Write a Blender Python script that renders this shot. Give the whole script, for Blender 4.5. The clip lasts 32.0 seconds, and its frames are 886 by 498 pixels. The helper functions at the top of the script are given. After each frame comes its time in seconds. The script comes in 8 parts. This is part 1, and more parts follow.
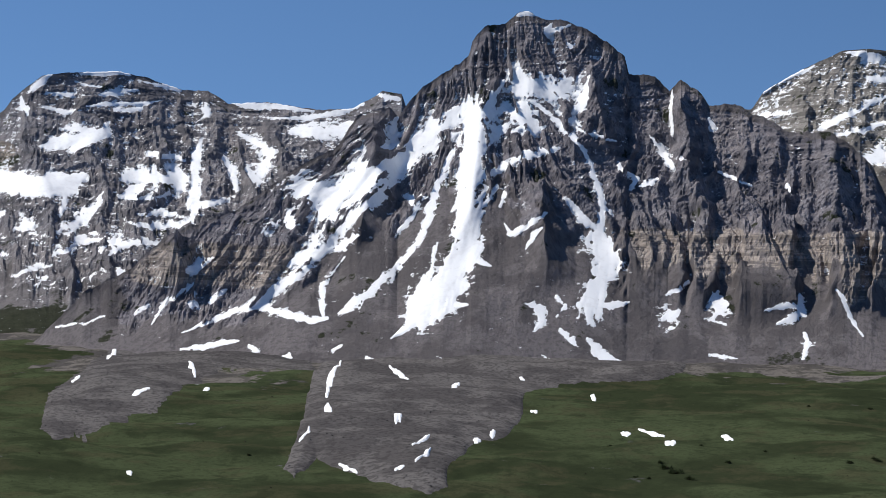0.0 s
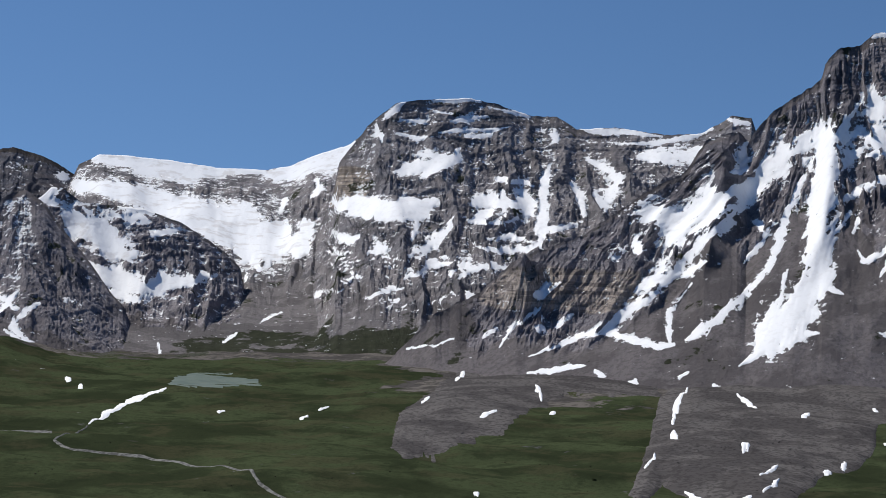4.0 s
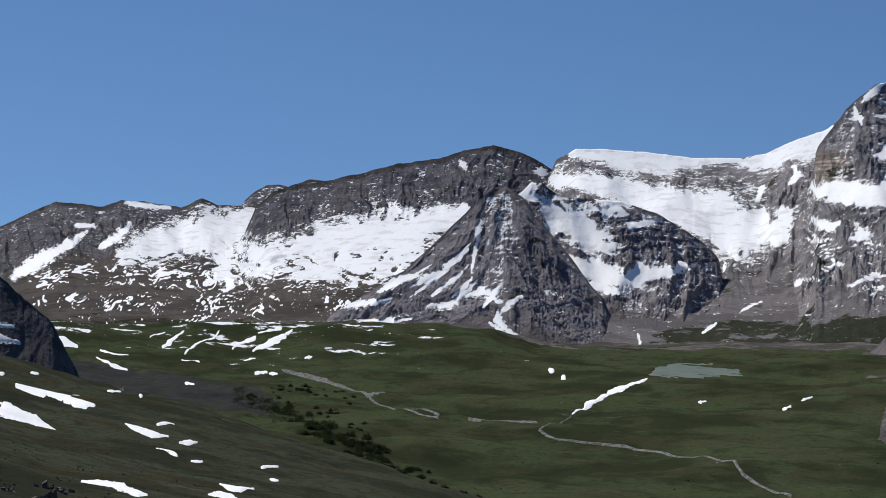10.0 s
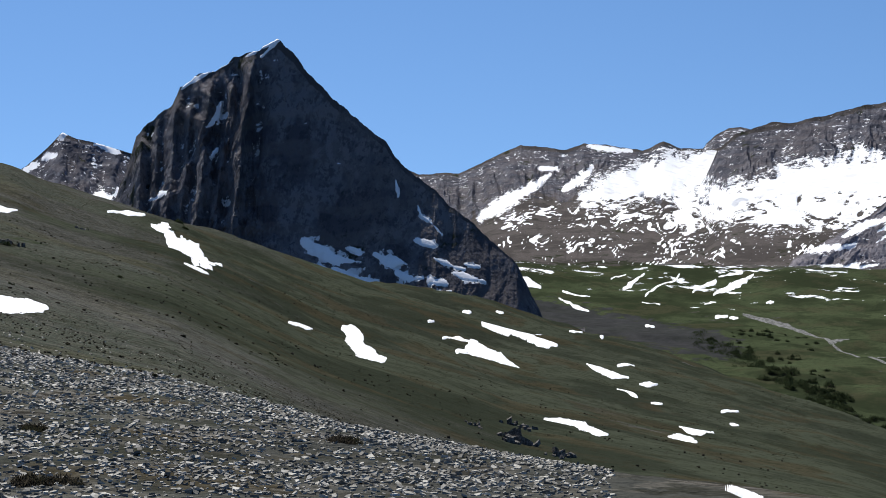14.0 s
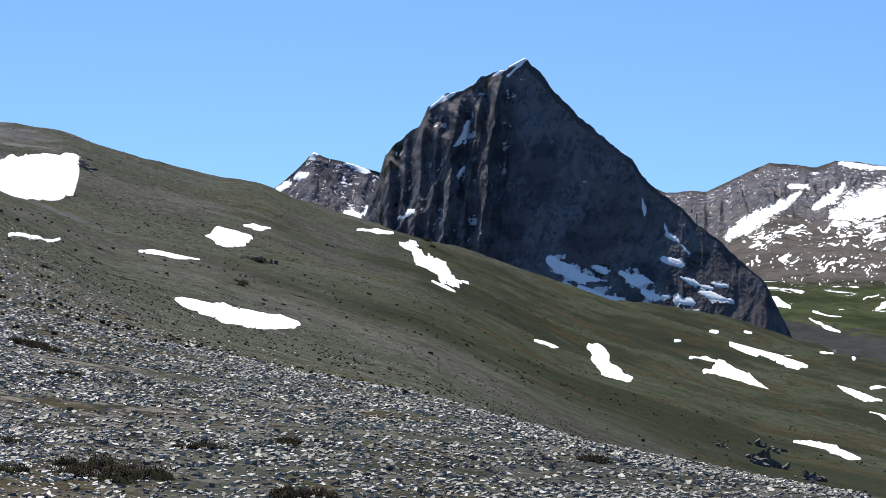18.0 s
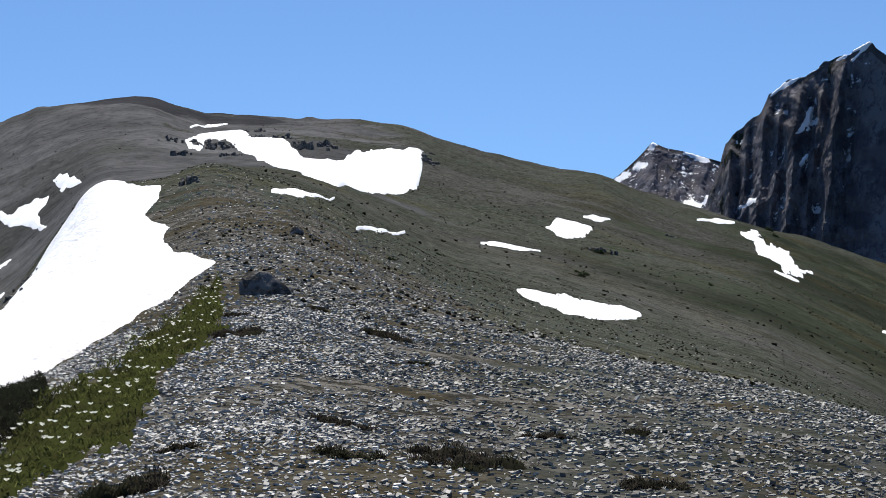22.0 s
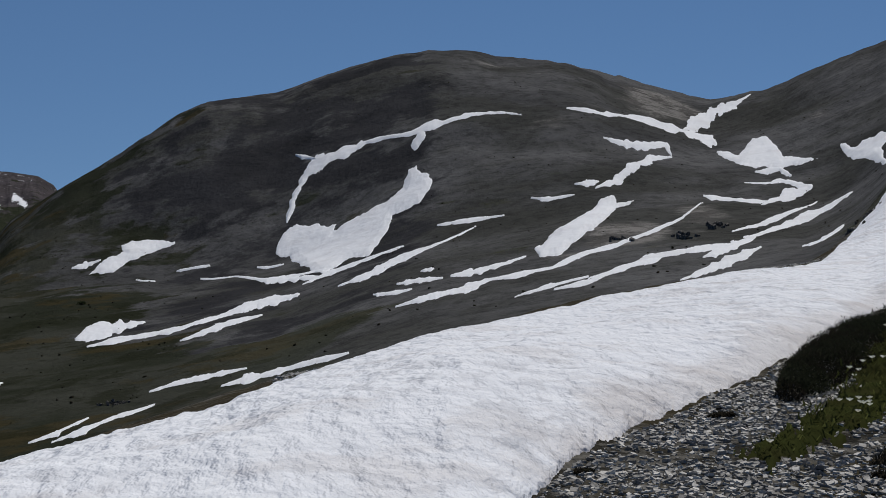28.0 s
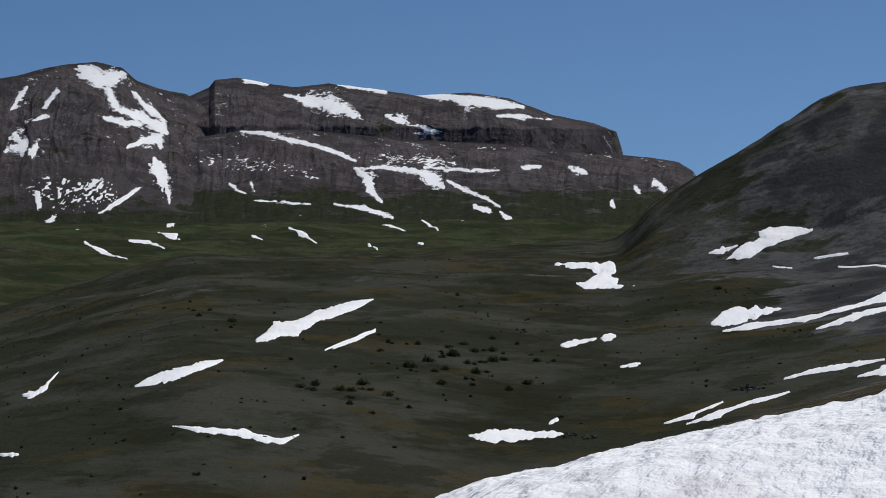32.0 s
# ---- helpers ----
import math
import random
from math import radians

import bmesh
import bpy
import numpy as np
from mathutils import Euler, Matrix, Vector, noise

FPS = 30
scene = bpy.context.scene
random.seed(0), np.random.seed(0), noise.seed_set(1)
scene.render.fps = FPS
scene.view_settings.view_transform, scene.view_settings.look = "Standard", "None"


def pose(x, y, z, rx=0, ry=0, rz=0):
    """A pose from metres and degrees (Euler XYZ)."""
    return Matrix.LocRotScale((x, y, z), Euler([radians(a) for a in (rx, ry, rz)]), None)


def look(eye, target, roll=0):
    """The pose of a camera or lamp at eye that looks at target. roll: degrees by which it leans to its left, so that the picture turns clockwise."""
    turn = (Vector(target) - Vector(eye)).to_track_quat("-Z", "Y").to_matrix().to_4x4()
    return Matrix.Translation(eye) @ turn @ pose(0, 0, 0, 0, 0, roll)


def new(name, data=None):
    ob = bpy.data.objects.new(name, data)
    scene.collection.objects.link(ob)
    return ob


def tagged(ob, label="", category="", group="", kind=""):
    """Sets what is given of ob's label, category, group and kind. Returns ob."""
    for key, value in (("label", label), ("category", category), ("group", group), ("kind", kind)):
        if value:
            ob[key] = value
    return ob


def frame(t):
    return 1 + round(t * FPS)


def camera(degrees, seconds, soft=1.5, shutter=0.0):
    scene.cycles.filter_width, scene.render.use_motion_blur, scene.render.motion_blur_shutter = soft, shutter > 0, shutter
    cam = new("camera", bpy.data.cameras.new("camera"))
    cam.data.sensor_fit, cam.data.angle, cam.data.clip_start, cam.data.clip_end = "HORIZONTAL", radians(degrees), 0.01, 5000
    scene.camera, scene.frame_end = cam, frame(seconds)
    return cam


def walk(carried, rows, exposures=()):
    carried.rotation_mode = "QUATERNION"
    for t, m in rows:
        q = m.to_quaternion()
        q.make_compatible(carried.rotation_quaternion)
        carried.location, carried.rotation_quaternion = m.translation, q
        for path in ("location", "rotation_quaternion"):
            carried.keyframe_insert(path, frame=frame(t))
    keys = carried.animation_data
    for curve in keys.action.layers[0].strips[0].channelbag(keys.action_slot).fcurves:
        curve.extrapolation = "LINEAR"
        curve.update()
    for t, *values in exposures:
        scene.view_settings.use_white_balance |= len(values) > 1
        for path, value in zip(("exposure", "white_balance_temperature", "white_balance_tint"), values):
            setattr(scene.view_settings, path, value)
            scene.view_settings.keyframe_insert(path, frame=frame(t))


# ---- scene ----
# ---- camera: a slow turn on the spot, held at arm's length ----
FOV = 28
# seconds, bearing (degrees, anticlockwise from +y), tilt, lean to the left
WALK = [
    (0, 0.00, -0.73, 0.34), (0.5, 0.36, -0.55, 0.57), (1, 1.13, -0.50, 0.51), (1.5, 2.35, -0.45, 0.21),
    (2, 4.07, -0.39, -0.08), (2.5, 6.68, -0.47, 0.30), (3, 8.24, -0.25, 1.23), (3.5, 10.14, -0.11, 1.17),
    (4, 11.16, -0.02, 0.75), (4.5, 13.63, 0.03, 1.12), (6.5, 18.80, 0.13, 1.19), (7, 19.45, 0.16, 1.30),
    (7.5, 20.38, 0.12, 0.94), (8, 21.49, 0.18, 1.19), (8.5, 22.32, 0.24, 0.66), (9, 23.50, 0.37, 0.61),
    (9.5, 24.82, 0.18, -0.24), (10, 26.46, -0.33, -0.71), (10.5, 28.37, -0.66, -0.50), (11, 30.81, -0.85, -0.42),
    (11.5, 32.42, -0.96, -0.16), (12, 33.97, -1.17, 0.18), (12.5, 35.73, -1.42, -0.15), (13, 37.57, -1.57, -0.51),
    (13.5, 39.54, -1.78, -0.58), (14, 41.26, -2.00, -0.55), (14.5, 42.75, -2.03, -0.53), (16.5, 47.32, -1.50, -0.39),
    (17, 48.60, -1.44, -0.45), (17.5, 49.43, -1.31, -0.33), (18, 49.17, -1.33, -0.59), (18.5, 49.31, -1.41, -0.65),
    (19, 50.35, -1.45, -0.94), (19.5, 51.76, -1.39, -1.62), (20, 53.36, -0.66, -2.19), (20.5, 55.06, -0.58, -0.96),
    (21, 56.70, -0.58, -0.70), (21.5, 58.64, -0.64, -1.23), (22, 60.09, -1.44, -1.32), (22.5, 61.35, -1.96, -0.87),
    (23, 62.43, -2.36, -0.47), (23.5, 63.36, -2.75, -0.19), (24, 64.59, -3.03, 0.31), (24.5, 66.01, -3.35, -0.30),
    (25, 70.77, -3.44, -0.64), (25.5, 76.02, -3.49, 1.14), (26, 78.64, -3.25, 0.84), (26.5, 81.14, -3.30, 0.83),
    (28.5, 88.86, -3.55, 1.11), (29, 91.89, -3.70, 1.59), (29.5, 95.58, -3.86, 1.30), (30, 98.39, -3.92, 0.49),
    (30.5, 101.08, -3.67, 0.69), (31, 103.42, -3.72, 1.17), (31.5, 105.37, -3.85, 0.90), (32, 107.02, -4.19, 0.63),
]
ARM = 0.3
cam = camera(FOV, 32.0, soft=0.8)


def toward(b, r, z=0.0):
    """The place at bearing b (degrees) and range r from the lookout."""
    return Vector((-math.sin(radians(b)) * r, math.cos(radians(b)) * r, z))


PATH = []
for t, b, e, lean in WALK:
    eye = toward(b, ARM)
    PATH.append((t, look(eye, eye + toward(b, math.cos(radians(e)), math.sin(radians(e))), lean)))
EXPOSURE = [(0, -0.05), (4, -0.26), (9, -0.33), (13, 0.04), (18, 0.68), (23, 0.23), (24.5, 0.0), (25.2, -0.36), (26, -0.87), (30.2, -0.95), (32, -0.68)]
walk(cam, PATH, EXPOSURE)

# ---- sky and sun ----
SUN_BEARING, SUN_HEIGHT = 67.0, 53.0
world = bpy.data.worlds.new("sky")
scene.world = world
world.use_nodes = True
wn = world.node_tree.nodes
sky = wn.new("ShaderNodeTexSky")
sky.sky_type, sky.sun_disc = "NISHITA", False
sky.sun_elevation, sky.sun_rotation = radians(SUN_HEIGHT), radians(-SUN_BEARING)
sky.altitude, sky.air_density, sky.dust_density, sky.ozone_density = 2300, 1.0, 0.1, 3.0
wn["Background"].inputs["Strength"].default_value = 0.111
# clear high-mountain air: the pale band hugs the horizon closely
ray = wn.new("ShaderNodeTexCoord")
lift = wn.new("ShaderNodeVectorMath")
rich = wn.new("ShaderNodeHueSaturation")
rich.inputs["Saturation"].default_value = 1.12
lift.operation, lift.inputs[1].default_value = "ADD", (0, 0, 0.205)
world.node_tree.links.new(ray.outputs["Generated"], lift.inputs[0])
world.node_tree.links.new(lift.outputs[0], sky.inputs["Vector"])
world.node_tree.links.new(sky.outputs[0], rich.inputs["Color"])
world.node_tree.links.new(rich.outputs[0], wn["Background"].inputs["Color"])
sun = new("sun", bpy.data.lights.new("sun", "SUN"))
sun.data.energy, sun.data.angle, sun.data.color = 5.0, radians(0.53), (1.0, 0.96, 0.9)
sun.matrix_world = look(toward(SUN_BEARING, 100, 100 * math.tan(radians(SUN_HEIGHT))), (0, 0, 0))

# ---- land form arithmetic ----
def lattice(ix, iy, seed):
    h = (ix.astype(np.int64) * 374761393 + iy.astype(np.int64) * 668265263 + seed * 144665) & 0x7FFFFFFF
    h = ((h ^ (h >> 13)) * 1274126177) & 0x7FFFFFFF
    return ((h ^ (h >> 16)) & 0xFFFF) / 65535.0


def noise2(x, y, seed=0):
    """Smooth gradient noise from about -1 to 1."""
    x, y = np.broadcast_arrays(np.asarray(x, float), np.asarray(y, float))
    ix, iy = np.floor(x), np.floor(y)
    fx, fy = x - ix, y - iy
    u, v = fx * fx * fx * (fx * (fx * 6 - 15) + 10), fy * fy * fy * (fy * (fy * 6 - 15) + 10)

    def corner(dx, dy):
        a = lattice(ix + dx, iy + dy, seed) * 6.2832
        return np.cos(a) * (fx - dx) + np.sin(a) * (fy - dy)

    low = corner(0, 0) * (1 - u) + corner(1, 0) * u
    high = corner(0, 1) * (1 - u) + corner(1, 1) * u
    return (low * (1 - v) + high * v) * 1.6


def fbm(x, y, seed=0, octaves=4, gain=0.5):
    total, amp = 0.0, 1.0
    for k in range(octaves):
        total = total + amp * noise2((0.8 * x + 0.6 * y * (k % 2)) * 2 ** k + 17.3 * k, (y - 0.3 * x * (k % 2)) * 2 ** k - 9.1 * k, seed + k)
        amp *= gain
    return total


def ridged(x, y, seed=0, octaves=4, gain=0.5):
    total, amp, weight = 0.0, 1.0, 1.0
    for k in range(octaves):
        n = 1 - np.abs(noise2(x * 2 ** k + 31.7 * k, y * 2 ** k + 5.3 * k, seed + k))
        n = n * n * weight
        weight = np.clip(n * 1.6, 0, 1)
        total = total + amp * n
        amp *= gain
    return total


def smooth(x, a, b):
    u = np.clip((x - a) / (b - a), 0, 1)
    return u * u * (3 - 2 * u)


def line(b, pairs):
    """The value at b of a line through (bearing, value) pairs."""
    pairs = sorted(pairs)
    return np.interp(b, [p[0] for p in pairs], [p[1] for p in pairs])


def flat_grid(B, R, Z):
    """Grid of points from bearings, ranges and heights."""
    a = np.radians(B)
    return np.stack([-np.sin(a) * R, np.cos(a) * R, Z], -1)


# the ground: at each bearing, ranges and height angles from the near edge of the ridge to the far valley
GROUND = {
    -40: [(8, -11.5), (40, -14), (150, -12), (260, -11.5), (450, -11), (800, -10), (950, -9), (1500, -5.7), (2150, -4)],
    10: [(8, -11.5), (40, -14), (150, -12), (260, -11.5), (450, -11), (800, -10), (950, -9), (1500, -5.7), (2150, -4)],
    20: [(10, -10.5), (40, -14), (150, -12.5), (212, -11.75), (300, -11), (420, -10.2), (900, -9.2), (1500, -5.6), (2300, -3.7)],
    25: [(9.5, -11.6), (40, -13), (150, -11), (205, -10.4), (280, -9.8), (420, -8.7), (900, -8.7), (1400, -5.9), (2500, -3.4)],
    32: [(10, -10.9), (40, -11.5), (150, -9.8), (219, -8.8), (320, -7.8), (600, -6.1), (950, -7.6), (1500, -5.1), (2700, -3)],
    39: [(13, -9.35), (40, -9.8), (130, -9.2), (207, -7.7), (330, -6.2), (680, -4.2), (1000, -5), (1600, -4.5), (2800, -2.8)],
    45: [(16, -7.9), (40, -8), (120, -7), (190, -5.8), (300, -4.6), (560, -2.6), (800, -4.3), (1600, -4.3), (2800, -2.8)],
    50: [(20, -6.4), (45, -6), (110, -4.8), (169, -3.7), (260, -2.6), (470, -1), (800, -2.7), (1600, -4.2), (2800, -2.8)],
    55: [(22, -5.4), (45, -4.8), (100, -3.5), (155, -2.4), (240, -1.3), (470, 0.62), (800, -3), (1600, -4.4), (2800, -2.8)],
    60: [(24, -4.2), (50, -3.2), (100, -2), (152, -1.1), (230, -0.2), (480, 2.1), (800, -3), (1600, -4.4), (2800, -2.8)],
    63.5: [(25, -3.3), (48, -1.5), (95, 0), (154, 0.55), (250, 1.1), (490, 2.83), (900, -4), (1600, -4.4), (2800, -2.8)],
    65: [(25, -2.9), (48, -0.95), (95, 0.8), (157, 1.1), (260, 1.4), (500, 2.89), (900, -4), (1600, -4.4), (2800, -2.8)],
    67.6: [(25, -3), (48, -1), (95, 1.55), (157, 1.43), (260, 1.3), (520, 3.1), (900, -4), (1600, -4.4), (2800, -2.8)],
    69: [(22, -3.9), (47, -1.6), (93, 0.95), (160, 0.6), (255, 1.1), (520, 3.6), (900, -4), (1600, -4.4), (2800, -2.8)],
    71.1: [(18.5, -5), (47, -2.5), (95, 0.86), (150, 0.1), (250, 0.9), (515, 3.5), (900, -4), (1600, -4.4), (2800, -2.8)],
    71.7: [(17.5, -5.3), (47, -2.8), (95, 0.18), (150, -0.3), (245, 0.3), (512, 3.45), (900, -4), (1600, -4.4), (2800, -2.8)],
    72.4: [(17, -5.6), (46, -3.1), (88, -0.78), (150, -1.3), (243, -0.4), (510, 3.35), (900, -4), (1600, -4.4), (2800, -2.8)],
    73.5: [(16, -6.1), (42, -3.6), (70, -2.33), (140, -3.2), (238, -1.6), (505, 3), (900, -4), (1600, -4.4), (2800, -2.8)],
    74.8: [(14.5, -6.6), (32, -4.2), (45, -3.62), (120, -4.6), (232, -2.5), (500, 2.5), (900, -4), (1600, -4.4), (2800, -2.8)],
    76.5: [(13, -7.2), (28, -4.5), (36, -3.93), (120, -5.2), (233, -2.6), (520, 1.8), (900, -4), (1600, -4.4), (2800, -2.8)],
    78.3: [(12, -8), (25, -5), (34, -4.25), (125, -5.6), (240, -2.5), (560, 1.42), (900, -4), (1600, -4.4), (2800, -2.8)],
    82: [(10, -9.3), (20, -6.1), (27, -5.1), (130, -6.1), (250, -2.6), (500, 2.35), (900, -4), (1600, -4.4), (2800, -2.8)],
    87: [(9, -10.5), (16, -7.1), (21, -6.42), (130, -7.4), (265, -3.3), (480, 2.9), (900, -4), (1600, -4.4), (2800, -2.8)],
    92: [(8, -11.5), (13, -8.6), (16.5, -7.88), (140, -8.6), (300, -4.4), (470, 1.5), (900, -5), (1600, -4.6), (2800, -3)],
    96: [(8, -12), (11, -10), (14, -9.15), (140, -9.7), (320, -4.7), (450, 0.15), (900, -6), (1600, -4.8), (2800, -3.1)],
    101.5: [(7.5, -12.8), (9.5, -11.4), (12.5, -10.6), (130, -11.3), (300, -5.6), (430, -3.95), (900, -6.5), (1600, -4.8), (2700, -3.1)],
    107: [(6.5, -14), (8, -13), (10, -12.2), (110, -13), (220, -7.2), (400, -4.5), (900, -6.4), (1600, -4.8), (2700, -3.1)],
    115: [(6, -15.3), (7, -15), (9, -14.5), (100, -13.2), (220, -6.9), (420, -4.4), (900, -6.4), (1600, -4.8), (2600, -3.2)],
    123: [(6, -16), (7, -15.8), (9, -15), (95, -13.4), (200, -8.9), (360, -6.7), (800, -6.3), (1500, -5), (2600, -3.2)],
    200: [(8, -12), (20, -14), (110, -14), (148, -13.5), (200, -13), (360, -12), (800, -8.5), (1500, -5.5), (2600, -3.2)],
    320: [(8, -11.5), (40, -14), (150, -12), (260, -11.5), (450, -11), (800, -10), (950, -9), (1500, -5.7), (2150, -4)],
}
# skyline of the grassy hills: bearing, height angle
HILLS = [(54.52, 0.68), (56.67, 1.15), (58.11, 1.53), (59.38, 1.87), (60.28, 2.18), (61.19, 2.55), (62.82, 2.80), (65.00, 2.89), (66.45, 3.02), (67.53, 3.08), (68.43, 3.32), (69.14, 3.59), (69.85, 3.66), (71.46, 3.46), (72.87, 3.32), (74.63, 2.61), (76.37, 1.81), (78.25, 1.42), (79.32, 1.67), (81.46, 2.23), (83.26, 2.61), (85.07, 2.74), (85.79, 2.91), (87.24, 2.89), (88.69, 2.64), (90.49, 2.07), (91.93, 1.50), (93.01, 1.33), (94.27, 1.14), (95.17, 0.74), (96.41, -0.13), (97.65, -0.96), (99.06, -1.79), (100.29, -2.70), (101.50, -3.87)]
STEPS = [3, 36, 26, 28, 26, 40, 50, 12, 60, 60, 8, 2]


def hermite(r, z, steps):
    """Rows through the knots with no overshoot; the columns run along the second axis."""
    h = np.diff(r, axis=0)
    d = np.diff(z, axis=0) / np.maximum(h, 1e-6)
    m = np.zeros_like(z)
    same = d[:-1] * d[1:] > 0
    m[1:-1] = np.where(same, 2 * d[:-1] * d[1:] / np.where(same, d[:-1] + d[1:], 1), 0)
    m[0], m[-1] = d[0], d[-1]
    R, Z = [], []
    for k, n in enumerate(steps):
        u = (np.arange(n) / n)[:, None]
        rr = r[k] * np.maximum(r[k + 1] / np.maximum(r[k], 1), 1.0) ** u if k > 0 else r[k] + u * h[k]
        v = np.clip((rr - r[k]) / np.maximum(h[k], 1e-6), 0, 1)
        Z.append((1 + 2 * v) * (1 - v) ** 2 * z[k] + v * (1 - v) ** 2 * h[k] * m[k] + v * v * (3 - 2 * v) * z[k + 1] + v * v * (v - 1) * h[k] * m[k + 1])
        R.append(rr)
    return np.vstack(R + [r[-1:]]), np.vstack(Z + [z[-1:]])


def ground_columns(b):
    """Ranges (row by row) and heights of the ground's profile knots at bearings b."""
    keys = sorted(GROUND)
    kr = np.array([[p[0] for p in GROUND[k]] for k in keys], float)
    ke = np.array([[p[1] for p in GROUND[k]] for k in keys], float)
    wide = np.linspace(-0.5, 0.5, 5)
    r = np.mean([[np.interp(b + w, keys, kr[:, k]) for k in range(9)] for w in wide], 0)
    e = np.mean([[np.interp(b + w, keys, ke[:, k]) for k in range(9)] for w in wide], 0)
    inside = smooth(b, 53.5, 55.5) * (1 - smooth(b, 100.0, 102.5))
    e[5] = e[5] + (line(b, HILLS) - e[5]) * inside
    goal = e[5].copy()
    for _ in range(5):
        pr, pz = hermite(r[3:8], r[3:8] * np.tan(np.radians(e[3:8])), [10, 14, 6, 4])
        top = np.degrees(np.arctan2(pz, pr))[10:30].max(0)
        e[5] = e[5] - np.where(top > goal, top - goal, 0) * inside
    z = r * np.tan(np.radians(e))
    one = np.ones_like(b)
    r = np.vstack([0.0 * one, 2.5 * one, r, 4000 * one, 4900 * one])
    z = np.vstack([-1.62 * one, -1.64 * one, z, z[-1] + 2, z[-1] - 20])
    return r, z


def ground_relief(X, Y, R):
    """Hummocks and small unevenness, larger with distance."""
    far = smooth(R, 60, 500)
    big = fbm(X / 160, Y / 160, 3, 5) * 7.0 * smooth(R, 120, 900) - 0.7 * (ridged(X / 55, Y / 55, 19, 3) - 0.8) * smooth(R, 150, 330) * (1 - smooth(R, 700, 1200))
    mid = fbm(X / 23, Y / 23, 9, 4) * (0.2 + 0.45 * far) * smooth(R, 30, 130)
    small = fbm(X / 2.1, Y / 2.1, 12, 4) * 0.035 * (1 - smooth(R, 60, 200)) * smooth(R, 1, 5)
    return big + mid + small


BEARINGS = np.concatenate([np.arange(-17, 124.01, 0.18), np.arange(127, 340, 4.0)])
GR, GZ = hermite(*ground_columns(BEARINGS), STEPS)
GB = np.broadcast_to(BEARINGS, GR.shape)
GX, GY = -np.sin(np.radians(GB)) * GR, np.cos(np.radians(GB)) * GR
RELIEF = ground_relief(GX, GY, GR)
CREST_ROW = sum(STEPS[:7])
ON_CREST = np.exp(-((GR - GR[CREST_ROW]) / 90) ** 2) * smooth(BEARINGS, 49, 53) * (1 - smooth(BEARINGS, 101, 106))
GZ = GZ + RELIEF - 0.85 * RELIEF[CREST_ROW] * ON_CREST
for _ in range(2):
    over = np.where((GR > 300) & (GR < 700), np.arctan2(GZ, GR), -1).max(0) - np.radians(line(BEARINGS, HILLS))
    over = np.convolve(np.pad(over, 3, mode="edge"), np.ones(7) / 7, "valid")
    GZ = GZ - over * GR * smooth(GR, 260, 430) * (1 - smooth(GR, 700, 900)) * smooth(BEARINGS, 54.5, 57.5) * (1 - smooth(BEARINGS, 97.5, 101.5))

# the meadow swells before the far mountains: bearing, height angle of its top
SWELL = [(20.0, -3.9), (21.5, -3.66), (23.3, -3.5), (24.9, -3.03), (26.4, -2.82), (28.1, -2.76), (30, -2.66), (33.4, -2.6), (37.3, -2.6), (40, -2.4)]
top_row = np.array([np.interp(2320, GR[:, c], GZ[:, c]) for c in range(len(BEARINGS))])
gain = np.maximum(2320 * np.tan(np.radians(line(BEARINGS, SWELL))) - top_row, 0) * smooth(BEARINGS, 19.6, 22.0) * (1 - smooth(BEARINGS, 41, 45))
GZ = GZ + gain * (smooth(GR, 1880, 2330) * (1 - smooth(GR, 2400, 2700)) * (1 + 0.12 * fbm(GX / 130, GY / 130, 29, 3)))

# crests: bearing, metres above the lookout
MAIN_CREST = [(-13.99, 39), (-13.58, 75), (-12.97, 103), (-12.28, 121), (-11.05, 124), (-10.08, 145), (-9.11, 165), (-8.48, 161), (-8.12, 182), (-7.59, 196), (-7.23, 184), (-6.78, 203), (-5.93, 207), (-5.79, 231), (-5.33, 248), (-4.70, 266), (-3.88, 281), (-3.16, 284), (-2.70, 296), (-2.34, 292), (-1.98, 281), (-1.38, 275), (-0.91, 252), (-0.80, 234), (-0.08, 209), (0.65, 189), (1.10, 170), (1.46, 144), (1.74, 159), (2.79, 148), (3.37, 104), (4.45, 82), (5.53, 50), (6.61, 20), (7.86, -1), (8.75, -12), (9.28, -30), (9.99, -58), (11.40, -85), (13.60, -172)]
RIGHT_CREST = [(-13.95, 340), (-13.29, 344), (-12.60, 340), (-11.74, 316), (-10.86, 289), (-10.16, 262), (-9.82, 229)]
BANDED_CREST = [(1.18, 208), (1.36, 236), (1.99, 244), (2.43, 228), (2.96, 212), (4.03, 211), (5.65, 226), (6.92, 225), (7.56, 249), (8.38, 250), (9.65, 272), (10.38, 279), (10.93, 276), (12.02, 272), (12.75, 263), (13.65, 220), (14.54, 151), (14.71, 100), (15.90, -84), (17.20, -112), (19.00, -157), (20.60, -207)]
DOME_CREST = [(13.69, 253), (14.21, 223), (15.10, 204), (16.17, 173), (17.07, 165), (18.51, 168), (19.60, 180), (21.42, 191), (22.15, 191), (22.78, 170), (23.22, 101)]
RIDGED_CREST = [(22.50, 130), (23.23, 167), (23.97, 192), (24.79, 208), (25.79, 196), (26.51, 180), (27.96, 168), (29.05, 149), (30.13, 132), (31.20, 124), (31.91, 109), (32.44, 77), (32.79, 20), (33.2, -22), (34, -58), (35.2, -84), (37, -112), (38.5, -150)]
